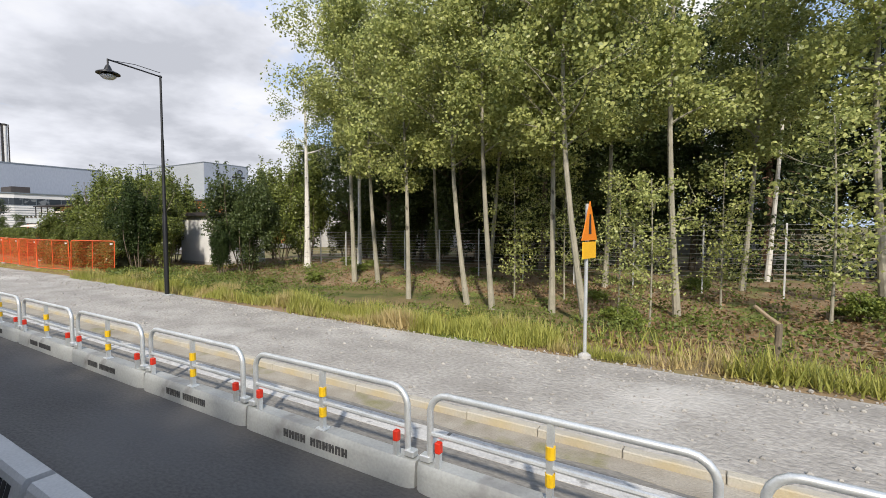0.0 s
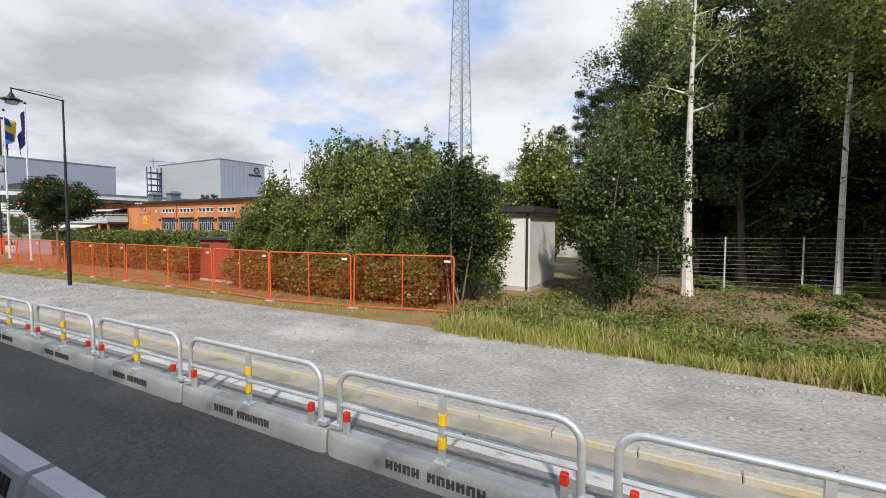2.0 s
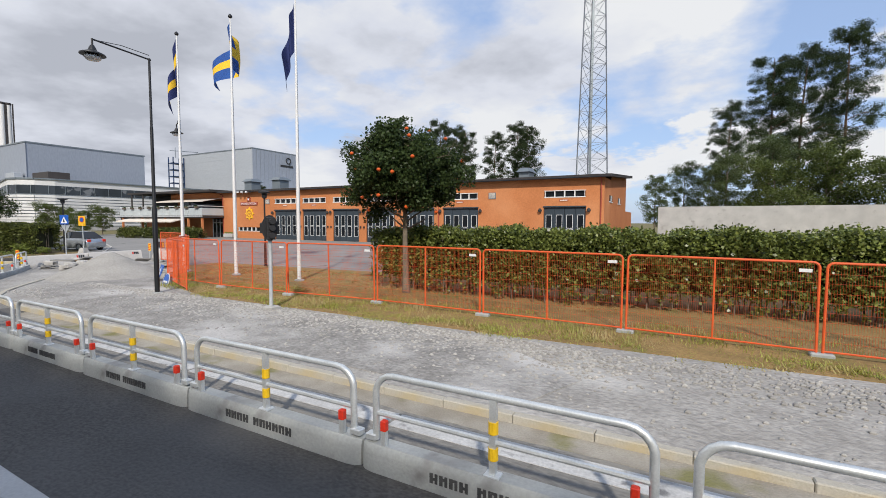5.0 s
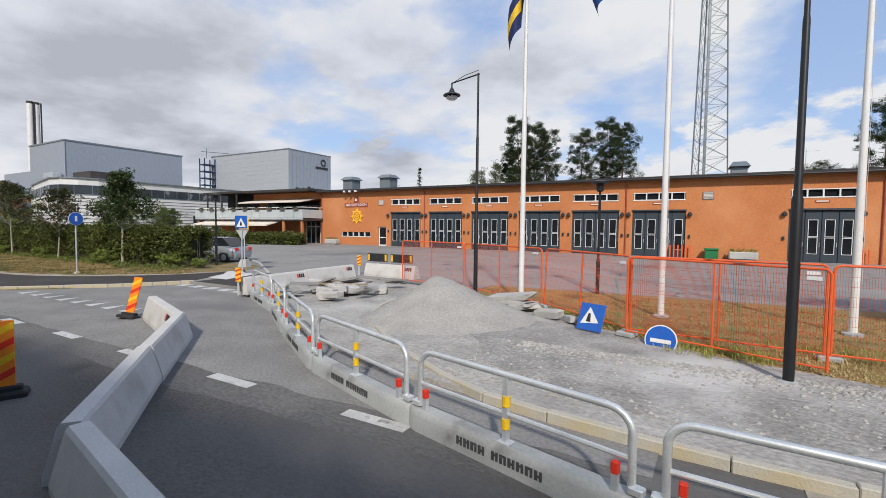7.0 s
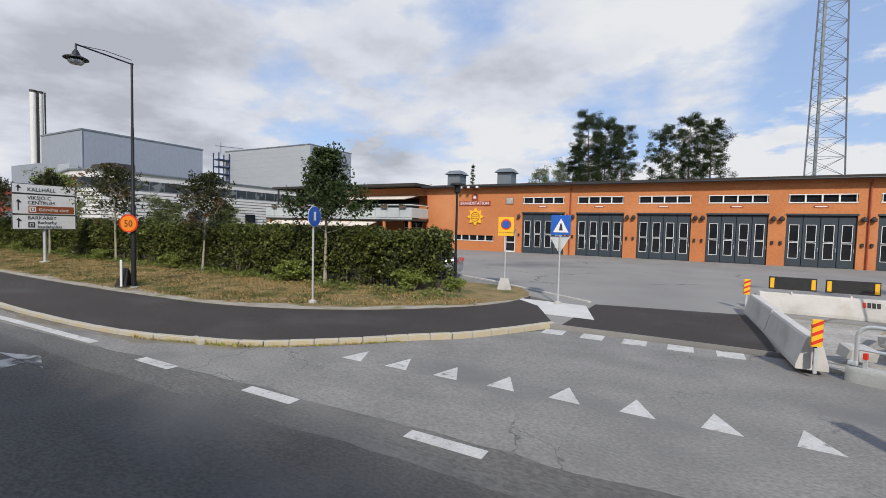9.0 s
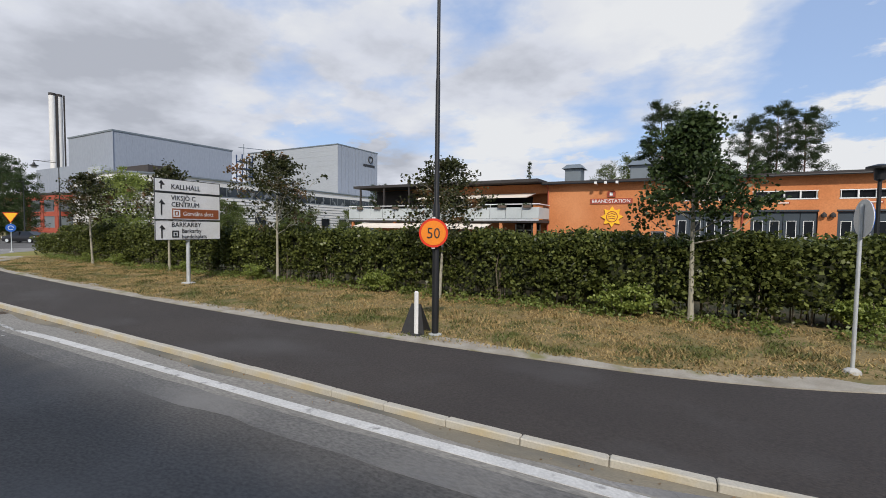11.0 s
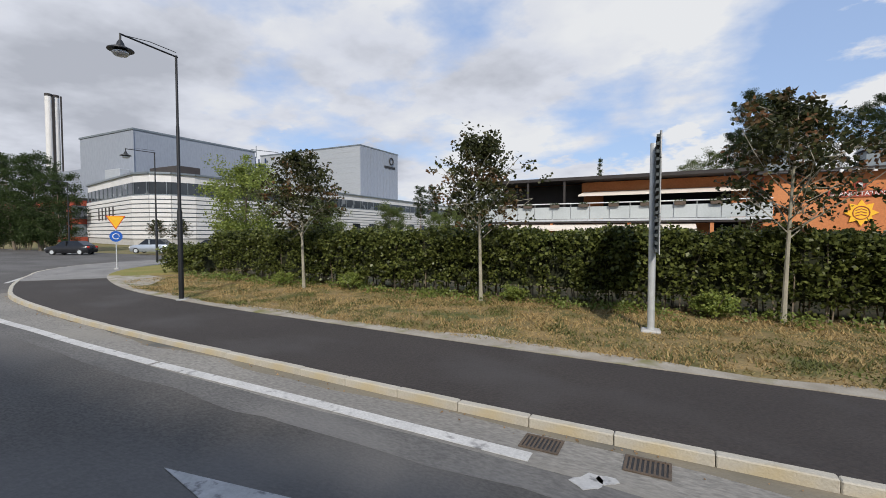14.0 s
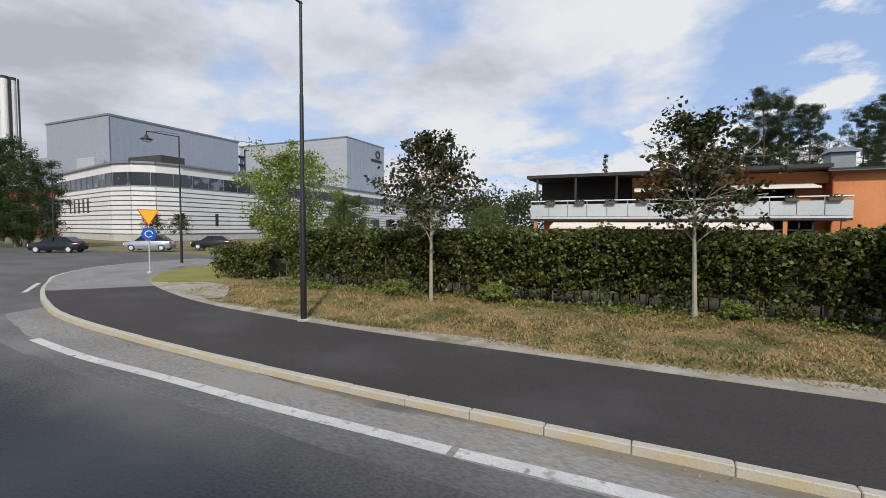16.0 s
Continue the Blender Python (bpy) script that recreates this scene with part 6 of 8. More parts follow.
tagged(flag(0.2, M["flag_navy"], True, pose(-16.1, 13.65, 11.3, 0, 0, 205), fly=2.8, out=0.12), "narrow navy and yellow flag hanging limp")


# ---------------------------------------------------------------- signs
def disc(r, y0, y1, n=24):
    s = Shape().add([(r * math.cos(2 * math.pi * k / n), y, r * math.sin(2 * math.pi * k / n)) for y in (y0, y1) for k in range(n)],
                    [tuple(range(n)), tuple(range(2 * n - 1, n - 1, -1))] + [(k, n + k, n + (k + 1) % n, (k + 1) % n) for k in range(n)])
    return s


def post_sign(name, label, x, y, z, h, turn=0.0, post="galv", r=0.03):
    ob = thing(name, label, "road sign", pose(x, y, z, 0, 0, turn))
    part("post", Shape().lathe([(r, 0), (r, h)], 10), M[post], ob, smooth=True)
    part("footing", Shape().lathe([(0.13, 0.0), (0.12, 0.06), (0.06, 0.1)], 10), M["concrete"], ob)
    return ob


def flat(poly, y0, y1):
    n = len(poly)
    return Shape().add([(x, y, z) for y in (y0, y1) for x, z in poly], [tuple(range(n)), tuple(range(2 * n - 1, n - 1, -1))] + [(k, n + k, n + (k + 1) % n, (k + 1) % n) for k in range(n)])


# foot and cycle path sign
s = post_sign("path_sign", "round blue path sign on a grey post", -37.1, 10.15, path_z(-37.1, 10.15), 2.85, 99)
p = part("disc", disc(0.3, -0.055, -0.04), M["sign_blue"], s)
p.matrix_basis = pose(0, 0, 2.62)
r_ = part("rim", disc(0.315, -0.039, -0.03), M["white_paint"], s)
r_.matrix_basis = pose(0, 0, 2.62)
part("symbol_bar", Shape().box(-0.05, 0.05, -0.062, -0.056, -0.12, 0.14), M["white_paint"], p)
# pedestrian crossing sign
s = post_sign("crossing_sign", "square blue crossing sign with white triangle", -30.75, 14.45, -0.02, 2.85, 25)
p = part("plate", Shape().bev(-0.31, 0.31, -0.055, -0.04, 2.22, 2.84, 0.008), M["sign_blue"], s)
part("triangle", flat([(-0.24, 2.3), (0.24, 2.3), (0, 2.74)], -0.062, -0.056), M["white_paint"], p)
part("symbol_bar", flat([(-0.06, 2.36), (0.06, 2.36), (0.02, 2.58), (-0.02, 2.58)], -0.068, -0.0625), M["ink"], p)
part("give_way_back", flat([(-0.33, 2.18), (0.33, 2.18), (0, 1.62)], 0.04, 0.055), M["galv"], s, "grey back of a triangular sign")
# no stopping sign on a block
s = thing("no_stopping_sign", "yellow square plate with blue and red disc", "road sign", pose(-33.35, 16.5, path_z(-33.35, 16.5) + 0.01, 0, 0, 20))
part("post", Shape().lathe([(0.03, 0.3), (0.03, 2.75)], 10), M["galv"], s)
part("block", Shape().add([(-0.27, -0.27, 0), (0.27, -0.27, 0), (0.27, 0.27, 0), (-0.27, 0.27, 0), (-0.16, -0.16, 0.42), (0.16, -0.16, 0.42), (0.16, 0.16, 0.42), (-0.16, 0.16, 0.42)], [(3, 2, 1, 0), (4, 5, 6, 7), (0, 1, 5, 4), (1, 2, 6, 5), (2, 3, 7, 6), (3, 0, 4, 7)]), M["concrete"], s, "white concrete foot block")
p = part("plate", Shape().bev(-0.3, 0.3, -0.05, -0.035, 2.19, 2.78, 0.008), M["sign_yellow"], s)
q = part("ring", disc(0.2, -0.06, -0.051), M["red"], p)
q.matrix_basis = pose(0, 0, 2.5)
q = part("disc", disc(0.15, -0.07, -0.061), M["sign_blue"], p)
q.matrix_basis = pose(0, 0, 2.5)
part("sub_plate", Shape().bev(-0.3, 0.3, -0.05, -0.035, 2.06, 2.17, 0.006), M["sign_yellow"], s)
# speed limit disc on the lamp post
s = thing("speed_sign", "round orange temporary speed sign reading 50", "road sign", pose(-44.5, 8.74, path_z(-44.5, 8.74), 0, 0, 30))
p = part("disc", disc(0.32, -0.06, -0.045), M["red"], s)
p.matrix_basis = pose(0, 0, 2.3)
q = part("face", disc(0.27, -0.068, -0.061), M["sign_orange"], p)
lettering("digits", "50", 0.34, pose(0, -0.07, -0.12), M["ink"], p, 0.9, "CENTER")
part("bracket", Shape().box(-0.04, 0.04, -0.05, 0.0, 1.95, 2.65), M["galv"], s)
# direction sign
s = thing("direction_sign", "white direction sign with brown panel on a steel post", "road sign", pose(-57.1, 10.8, path_z(-57, 10.8), 0, 0, 93))
part("post", Shape().lathe([(0.075, 0), (0.075, 4.1)], 12), M["galv"], s, smooth=True)
part("footing", Shape().bev(-0.2, 0.2, -0.2, 0.2, 0.0, 0.06, 0.03), M["concrete"], s)
W = 2.72
for z0, z1 in ((3.60, 4.10), (2.54, 3.57), (1.76, 2.51)):
    pn = part("panel", Shape().bev(-W / 2, W / 2, -0.12, -0.105, z0, z1, 0.006), M["white_paint"], s)
    part("panel_back", Shape().box(-W / 2 + 0.005, W / 2 - 0.005, -0.1045, -0.089, z0 + 0.005, z1 - 0.005), M["sign_back"], s)
    part("border", Shape().box(-W / 2, W / 2, -0.123, -0.1205, z0, z0 + 0.025).box(-W / 2, W / 2, -0.123, -0.1205, z1 - 0.025, z1).box(-W / 2, -W / 2 + 0.025, -0.123, -0.1205, z0 + 0.025, z1 - 0.025).box(W / 2 - 0.025, W / 2, -0.123, -0.1205, z0 + 0.025, z1 - 0.025), M["ink"], pn)
for k in range(16):
    part("back_rib", Shape().bev(-W / 2 + 0.02, W / 2 - 0.02, -0.088, -0.03, 1.80 + k * 0.145, 1.86 + k * 0.145, 0.006), M["sign_back"], s)
part("brown_panel", Shape().bev(-W / 2 + 0.66, W / 2 - 0.08, -0.128, -0.1205, 2.60, 2.98, 0.003), M["sign_brown"], s)
for txt, x, z, size, mt in (("KALLHÄLL", -0.74, 3.72, 0.27, "ink"), ("VIKSJÖ C", -0.74, 3.30, 0.26, "ink"), ("CENTRUM", -0.74, 3.05, 0.26, "ink"), ("BARKARBY", -0.74, 2.27, 0.26, "ink"), ("Barkarby", -0.34, 2.04, 0.24, "ink"), ("handelsplats", -0.34, 1.82, 0.23, "ink"), ("Görvälns slott", -0.28, 2.71, 0.24, "white_paint")):
    lettering("letters", txt, size, pose(x, -0.129, z), M[mt], s, 0.95)
for x, z, w_, mt in ((-0.66, 2.66, 0.27, "white_paint"), (-0.72, 1.86, 0.27, "ink")):
    part("pictogram", Shape().box(x, x + w_, -0.133, -0.1285, z, z + 0.05).box(x, x + w_, -0.133, -0.1285, z + 0.22, z + 0.27).box(x, x + 0.05, -0.133, -0.1285, z + 0.05, z + 0.22).box(x + w_ - 0.05, x + w_, -0.133, -0.1285, z + 0.05, z + 0.22).box(x + 0.1, x + w_ - 0.1, -0.133, -0.1285, z + 0.08, z + 0.18), M[mt], s)
for z, k in ((3.70, 0.2), (2.72, 0.45), (1.84, 0.38)):
    part("arrow", Shape().box(-1.13, -1.08, -0.128, -0.1205, z, z + k).box(-1.08, -0.98, -0.128, -0.1205, z + k - 0.05, z + k).add([(-1.2, -0.125, z + k), (-1.0, -0.125, z + k), (-1.1, -0.125, z + k + 0.13), (-1.2, -0.121, z + k), (-1.0, -0.121, z + k), (-1.1, -0.121, z + k + 0.13)], [(0, 1, 2), (5, 4, 3), (0, 3, 4, 1), (1, 4, 5, 2), (2, 5, 3, 0)]), M["ink"], s)
# give way and roundabout signs
s = post_sign("give_way_sign", "yellow give-way triangle over blue roundabout disc", -84.4, 13.6, path_z(-84, 13.6), 3.0, 62)
part("triangle", flat([(-0.45, 3.0), (0.0, 2.22), (0.45, 3.0)], -0.05, -0.035), M["red"], s)
part("face", flat([(-0.39, 2.965), (0.0, 2.29), (0.39, 2.965)], -0.058, -0.051), M["sign_yellow"], s)
p = part("disc", disc(0.3, -0.05, -0.035), M["sign_blue"], s)
p.matrix_basis = pose(0, 0, 1.85)
part("symbol_ring", Shape().tube([(0.15 * math.cos(a), -0.056, 0.15 * math.sin(a)) for a in np.linspace(0, 5.6, 12)], 0.025, 4), M["white_paint"], p)
# warning sign by the woods
s = post_sign("warning_sign", "orange temporary warning sign on a thin post", 53.76, 9.3, gravel_z(54), 3.0, 80, r=0.035)
p = part("triangle", flat([(-0.36, 2.3), (0.36, 2.3), (0, 3.05)], -0.06, -0.045), M["sign_orange"], s)
part("symbol_bar", flat([(-0.06, 2.42), (0.06, 2.42), (0.03, 2.8), (-0.03, 2.8)], -0.067, -0.061), M["ink"], p)
part("sub_plate", Shape().bev(-0.32, 0.32, -0.06, -0.045, 1.95, 2.27, 0.008), M["sign_yellow"], s)
# signs laid against the fence
s = thing("fallen_sign", "square blue sign plate leaning in the grass", "road sign", pose(-13.5, 10.95, 0.03, -22, 0, -20))
p = part("plate", Shape().bev(-0.32, 0.32, -0.012, 0.012, 0.0, 0.64, 0.008), M["sign_blue"], s)
part("triangle", flat([(-0.24, 0.14), (0.22, 0.2), (-0.06, 0.55)], -0.02, -0.0125), M["white_paint"], p)
part("symbol_bar", flat([(-0.1, 0.2), (0.02, 0.2), (-0.02, 0.4), (-0.07, 0.4)], -0.026, -0.0205), M["ink"], p)
s = thing("fallen_sign", "round blue sign leaning half sunk in the grass", "road sign", pose(-11.95, 10.45, 0.12, -18, 0, -12))
p = part("disc", disc(0.29, -0.014, 0.012), M["sign_blue"], s)
part("rim", disc(0.315, -0.010, 0.008), M["white_paint"], s)
part("symbol_bar", Shape().box(-0.2, 0.2, -0.02, -0.0125, -0.06, 0.02), M["white_paint"], p)
# traffic light
s = thing("traffic_light", "black traffic signal on a grey post", "traffic light", pose(-4.3, 9.05, 0.0))
part("post", Shape().lathe([(0.055, 0), (0.055, 1.95)], 12), M["galv"], s, smooth=True)
part("footing", Shape().bev(-0.17, 0.17, -0.17, 0.17, 0.0, 0.12, 0.03), M["concrete"], s)
part("backing_board", flat([(0.22 * math.cos(a), 2.3 + 0.36 * math.sin(a)) for a in np.linspace(0, 2 * math.pi, 20)[:-1]], 0.0, 0.02), M["ink"], s).matrix_basis = pose(0, 0, 0, 0, 0, 65)
hd = part("signal_head", Shape().bev(-0.11, 0.11, -0.16, -0.02, 1.98, 2.6, 0.02), M["ink"], s)
for z in (2.1, 2.3, 2.48):
    part("hood", Shape().tube([(0.0, -0.16, z), (0.0, -0.30, z)], 0.08, 10), M["ink"], hd)
hd.matrix_basis = pose(0, 0, 0, 0, 0, 65)
part("side_head", Shape().bev(-0.32, -0.14, -0.1, 0.1, 2.15, 2.45, 0.03), M["ink"], s)
# edge post with a dark weighted base
s = thing("edge_post", "white plastic edge post on dark foot", "bollard", pose(-44.85, 8.62, path_z(-45, 8.6)))
part("post", Shape().bev(-0.05, 0.05, -0.03, 0.03, 0.0, 1.0, 0.02), M["white_paint"], s)
part("foot", Shape().bev(-0.12, 0.12, -0.1, 0.1, 0.0, 0.05, 0.02), M["ink"], s)
tr_ = thing("folded_trestle", "black folded sign trestle beside the lamp post", "trestle", pose(-45.0, 8.85, path_z(-45, 9.0), 0, 0, 10) @ Matrix.Diagonal((0.85, 0.85, 0.85, 1)))
for sgn in (-1, 1):
    part("board", Shape().add([(-0.34, sgn * 0.26, 0.0), (0.34, sgn * 0.26, 0.0), (0.13, sgn * 0.02, 0.78), (-0.13, sgn * 0.02, 0.78), (-0.34, sgn * 0.23, 0.0), (0.34, sgn * 0.23, 0.0), (0.13, sgn * 0.005, 0.78), (-0.13, sgn * 0.005, 0.78)],
                              [(0, 1, 2, 3), (7, 6, 5, 4), (0, 4, 5, 1), (1, 5, 6, 2), (2, 6, 7, 3), (3, 7, 4, 0)]), M["ink"], tr_)

# ---------------------------------------------------------------- things in the works area
rg = np.random.default_rng(11)
pile = Shape()
NR, NA = 14, 36
for i in range(NR + 1):
    for k in range(NA):
        a, f = 2 * math.pi * k / NA, i / NR
        r = (1 - f) ** 1.05 * (2.4 + 0.65 * math.cos(a + 0.45) + 0.1 * math.sin(3 * a + 1)) + 0.06
        x, y = -17.7 + r * math.cos(a), 11.2 + r * math.sin(a)
        z = 1.0 * f ** 1.12 if f < 0.93 else 1.0 * (0.93 ** 1.12) + (f - 0.93) * 0.3
        pile.v.append((x, y, max(-0.16, z * 1.15 - 0.10 + 0.05 * noise.noise((x * 3, y * 3, 1)) + 0.02 * noise.noise((x * 9, y * 9, 4)))))
for i in range(NR):
    for k in range(NA):
        pile.f.append((i * NA + k, i * NA + (k + 1) % NA, (i + 1) * NA + (k + 1) % NA, (i + 1) * NA + k))
        pile.slot.append(0)
pile.f.append(tuple(NR * NA + k for k in range(NA)))
pile.slot.append(0)
tagged(new("mound", pile.mesh("mound", M["pile"], True)), "low blunt mound of grey stone dust on the gravel", "mound")


def rubble(name, label, spots, mat, seed, tilt=8):
    r = np.random.default_rng(seed)
    for x, y, z, sx, sy, sz, a in spots:
        s = Shape().bev(-sx / 2, sx / 2, -sy / 2, sy / 2, 0, sz, min(sx, sy, sz) * 0.16)
        s.v = [(p[0] + r.normal() * sx * 0.03, p[1] + r.normal() * sy * 0.03, p[2] + r.normal() * sz * 0.04) for p in s.v]
        ob = new(name, s.mesh(name, mat))
        ob.matrix_basis = pose(x, y, z, r.uniform(-tilt, tilt), r.uniform(-tilt, tilt), a)
        tagged(ob, label, "rubble", "broken kerb stones")


rubble("kerb_stone", "loose broken kerb stone lying on gravel", [(-22.6 + rg.normal() * 0.9, 11.9 + rg.normal() * 0.7, 0.0 + 0.08 * (k % 3), rg.uniform(0.35, 0.95), rg.uniform(0.2, 0.4), rg.uniform(0.14, 0.24), rg.uniform(0, 180)) for k in range(18)], M["concrete"], 2)
rubble("rubble_piece", "tilted piece of broken old pavement", [(-23.0 + rg.normal() * 0.8, 12.6 + rg.normal() * 0.9, 0.03 + 0.09 * (k % 4), rg.uniform(0.5, 1.1), rg.uniform(0.35, 0.7), 0.07, rg.uniform(0, 180)) for k in range(14)], M["court"], 5, 20)
rubble("plank", "weathered plank lying on the rubble", [(-22.4, 12.2, 0.3, 2.1, 0.14, 0.05, 25), (-23.4, 13.1, 0.26, 1.7, 0.12, 0.05, 70)], M["wood"], 6, 5)
rubble("stone_slab", "stacked pale kerb slabs beside the fence", [(-16.1, 12.75, 0.015 + 0.14 * k, 1.5 - 0.1 * k, 0.7, 0.13, -20 + 6 * k) for k in range(3)] + [(-14.75, 12.05, 0.01, 0.9, 0.28, 0.2, -30), (-14.1, 11.75, 0.01, 0.6, 0.22, 0.16, -55)], M["concrete"], 3)
stones = Shape()
for k in range(9000):
    t = rg.random()
    x = rg.uniform(-16, 60) if k % 3 else rg.uniform(-15, 4)
    y = 9.3 + abs(rg.normal()) * -0.55 if t < 0.6 else rg.uniform(6.2, 9.3)
    if x < -8:
        y = rg.uniform(6.6, 9.3)
    r = rg.uniform(0.010, 0.022) * (1.0 if rg.random() < 0.85 else 1.8)
    stones.lathe([(r, -0.01), (r * 1.05, r * 0.5), (r * 0.4, r * rg.uniform(0.8, 1.2))], 5, (x, y, gravel_z(x)))
for k in range(5200):
    x = rg.uniform(-14.5, 5) if k % 5 else rg.uniform(5, 16)
    y = 9.35 - abs(rg.normal()) * (0.9 if x > -8 else 0.3)
    if y < 6.2:
        continue
    r = rg.uniform(0.018, 0.042)
    stones.lathe([(r, -0.01), (r * 1.05, r * 0.5), (r * 0.4, r * rg.uniform(0.7, 1.1))], 5, (x, y, gravel_z(x)))
tagged(new("loose_stones", stones.mesh("loose_stones", M["stones"])), "loose stones strewn over the gravel", "stones", kind="stuff")

# transformer cabinet and white hut
cb = thing("transformer_cabinet", "brick-red sheet metal transformer cabinet with black roof", "cabinet", pose(13.9, 13.02, 0.0, 0, 0, 0))
part("body", Shape().bev(0, 2.7, 0, 2.2, 0.05, 2.0, 0.03), M["brick_red"], cb)
part("plinth", Shape().box(-0.02, 2.72, -0.02, 2.22, 0.0, 0.16), M["concrete"], cb)
part("roof", Shape().bev(-0.12, 2.82, -0.15, 2.35, 2.0, 2.12, 0.03), M["roof_dark"], cb)
part("vent", Shape().box(0.2, 0.75, -0.012, 0.0, 1.55, 1.8), M["roof_dark"], cb)
part("door", Shape().bev(1.2, 2.2, -0.02, 0.0, 0.22, 1.9, 0.008), M["brick_red"], cb)
ht = thing("white_hut", "small white rendered hut with dark flat roof", "hut", pose(24.76, 17.45, -0.05, 0, 0, 0))
part("wall", Shape().box(0, 4.0, 0, 3.6, 0, 3.3), M["white_paint"], ht)
part("roof", Shape().prism([(-0.25, -0.3), (4.25, -0.3), (4.25, 3.9), (-0.25, 3.9)], 3.3, 3.52), M["roof_dark"], ht)
part("gutter_pipe", Shape().tube([(3.9, -0.06, 3.2), (3.9, -0.06, 0.2)], 0.05, 6), M["roof_dark"], ht)
part("plinth", Shape().box(-0.02, 4.02, -0.02, 3.62, 0, 0.3), M["concrete"], ht)

# benches, planters, bin before the station wall
pt = thing("planter", "pale stone planter before the brick wall", "planter", pose(-8.3, 39.6, 0.13))
part("bowl", Shape().bev(-0.9, 0.9, -0.35, 0.35, 0.12, 0.62, 0.06).box(-0.6, 0.6, -0.25, 0.25, 0, 0.12), M["concrete"], pt)
part("plant", leaf_mesh("plant", np.stack([rg.uniform(-0.8, 0.8, 120), rg.uniform(-0.3, 0.3, 120), rg.uniform(0.6, 0.85, 120)], 1), 0.14, M["leaf_light"], 4), None, pt)
copy_thing(pt, pose(-48.6, 39.4, 0.13))
bn = thing("grit_bin", "green plastic grit bin by the wall", "bin", pose(-10.3, 39.7, 0.13))
part("body", Shape().bev(-0.45, 0.45, -0.3, 0.3, 0, 0.7, 0.05), M["green_plastic"], bn)
part("lid", Shape().bev(-0.5, 0.5, -0.36, 0.34, 0.7, 0.82, 0.05), M["green_plastic"], bn)
for k in range(9):
    cn = thing("wooden_stake", "orange painted stake leaning on the wall", "stake", pose(-13.4 + k * 0.28 if k < 7 else -1.6 + (k - 7) * 0.3, 39.95, 0.13, -4, 0, 0), "stakes by the wall")
    part("stake", Shape().bev(-0.05, 0.05, -0.03, 0.03, 0, 1.0, 0.01), M["orange_steel"], cn)


# ---------------------------------------------------------------- cars
def car(label, paint, at, L=4.3, H=1.48):
    ob = thing("car", label, "car", at)
    W2 = 0.87
    sec = [(-L / 2, 0.35, 0.62, 0.80), (-L / 2 + 0.12, 0.22, 0.85, 0.92), (-L / 2 + 1.0, 0.2, 0.98, 1.0), (-0.2, 0.2, 1.02, 1.0), (L / 2 - 0.9, 0.2, 1.03, 1.0), (L / 2 - 0.1, 0.24, 0.95, 0.93), (L / 2, 0.36, 0.75, 0.84)]
    s = Shape()
    ring_n = 8
    for x, z0, z1, f in sec:
        w = W2 * f
        s.v += [(x, -w * 0.92, z0), (x, -w, z0 + 0.18), (x, -w, z1 - 0.18), (x, -w * 0.88, z1), (x, w * 0.88, z1), (x, w, z1 - 0.18), (x, w, z0 + 0.18), (x, w * 0.92, z0)]
    for i in range(len(sec) - 1):
        s.f += [(i * 8 + k, (i + 1) * 8 + k, (i + 1) * 8 + (k + 1) % 8, i * 8 + (k + 1) % 8) for k in range(8)]
    s.f += [tuple(range(8)), tuple(range(len(sec) * 8 - 1, len(sec) * 8 - 9, -1))]
    s.slot = [0] * len(s.f)
    body = part("body", s, paint, ob, smooth=True)
    cab = [(-L / 2 + 1.05, 1.0, 0.80), (-L / 2 + 1.75, H, 0.62), (L / 2 - 1.1, H - 0.02, 0.62), (L / 2 - 0.35, 1.0, 0.78)]
    c = Shape()
    for x, z, w in cab:
        c.v += [(x, -w, z), (x, w, z)]
    c.v += [(cab[0][0], -0.8, 0.95), (cab[0][0], 0.8, 0.95), (cab[3][0], -0.8, 0.95), (cab[3][0], 0.8, 0.95)]
    c.f = [(0, 2, 3, 1), (2, 4, 5, 3), (4, 6, 7, 5), (0, 6, 4, 2), (1, 3, 5, 7), (0, 8, 10, 6), (1, 7, 11, 9)]
    c.slot = [0, 1, 0, 0, 0, 1, 1]
    part("cabin", c, [M["glass_dark"], paint], ob, "dark glazed cabin with painted roof")
    part("pillar", Shape().box(-0.05, 0.08, -0.83, -0.66, 0.98, H - 0.05), paint, ob)
    for x in (-L / 2 + 0.8, L / 2 - 0.78):
        for y in (-W2 + 0.08, W2 - 0.08):
            wh = part("wheel", Shape().tube([(x, y - 0.1, 0.31), (x, y + 0.1, 0.31)], 0.31, 18), M["tyre"], ob)
            part("rim", Shape().tube([(x, y - 0.115, 0.31), (x, y + 0.115, 0.31)], 0.2, 12), M["galv"], wh)
    for y in (-0.6, 0.6):
        part("headlight", Shape().bev(-L / 2 - 0.01, -L / 2 + 0.14, y - 0.16, y + 0.16, 0.62, 0.76, 0.03), M["white_glass"], ob)
        part("tail_light", Shape().bev(L / 2 - 0.16, L / 2 + 0.01, y - 0.14, y + 0.14, 0.72, 0.92, 0.03), M["red"], ob)
    return ob


car("small silver hatchback parked on the forecourt", M["car_silver"], pose(-38.25, 18.2, court_z(0, 18.2) + 0.008, 0, 0, 14), 3.9, 1.55)
car("silver estate car waiting by the office building", M["car_silver"], pose(-109.6, 29.6, road_z(-100), 0, 0, 33), 4.4, 1.6)
car("black hatchback waiting by the office building", M["car_black"], pose(-113.3, 23.4, road_z(-100), 0, 0, 32))
car("black car parked before the office building", M["car_black"], pose(-106.5, 34.6, road_z(-100), 0, 0, 33))

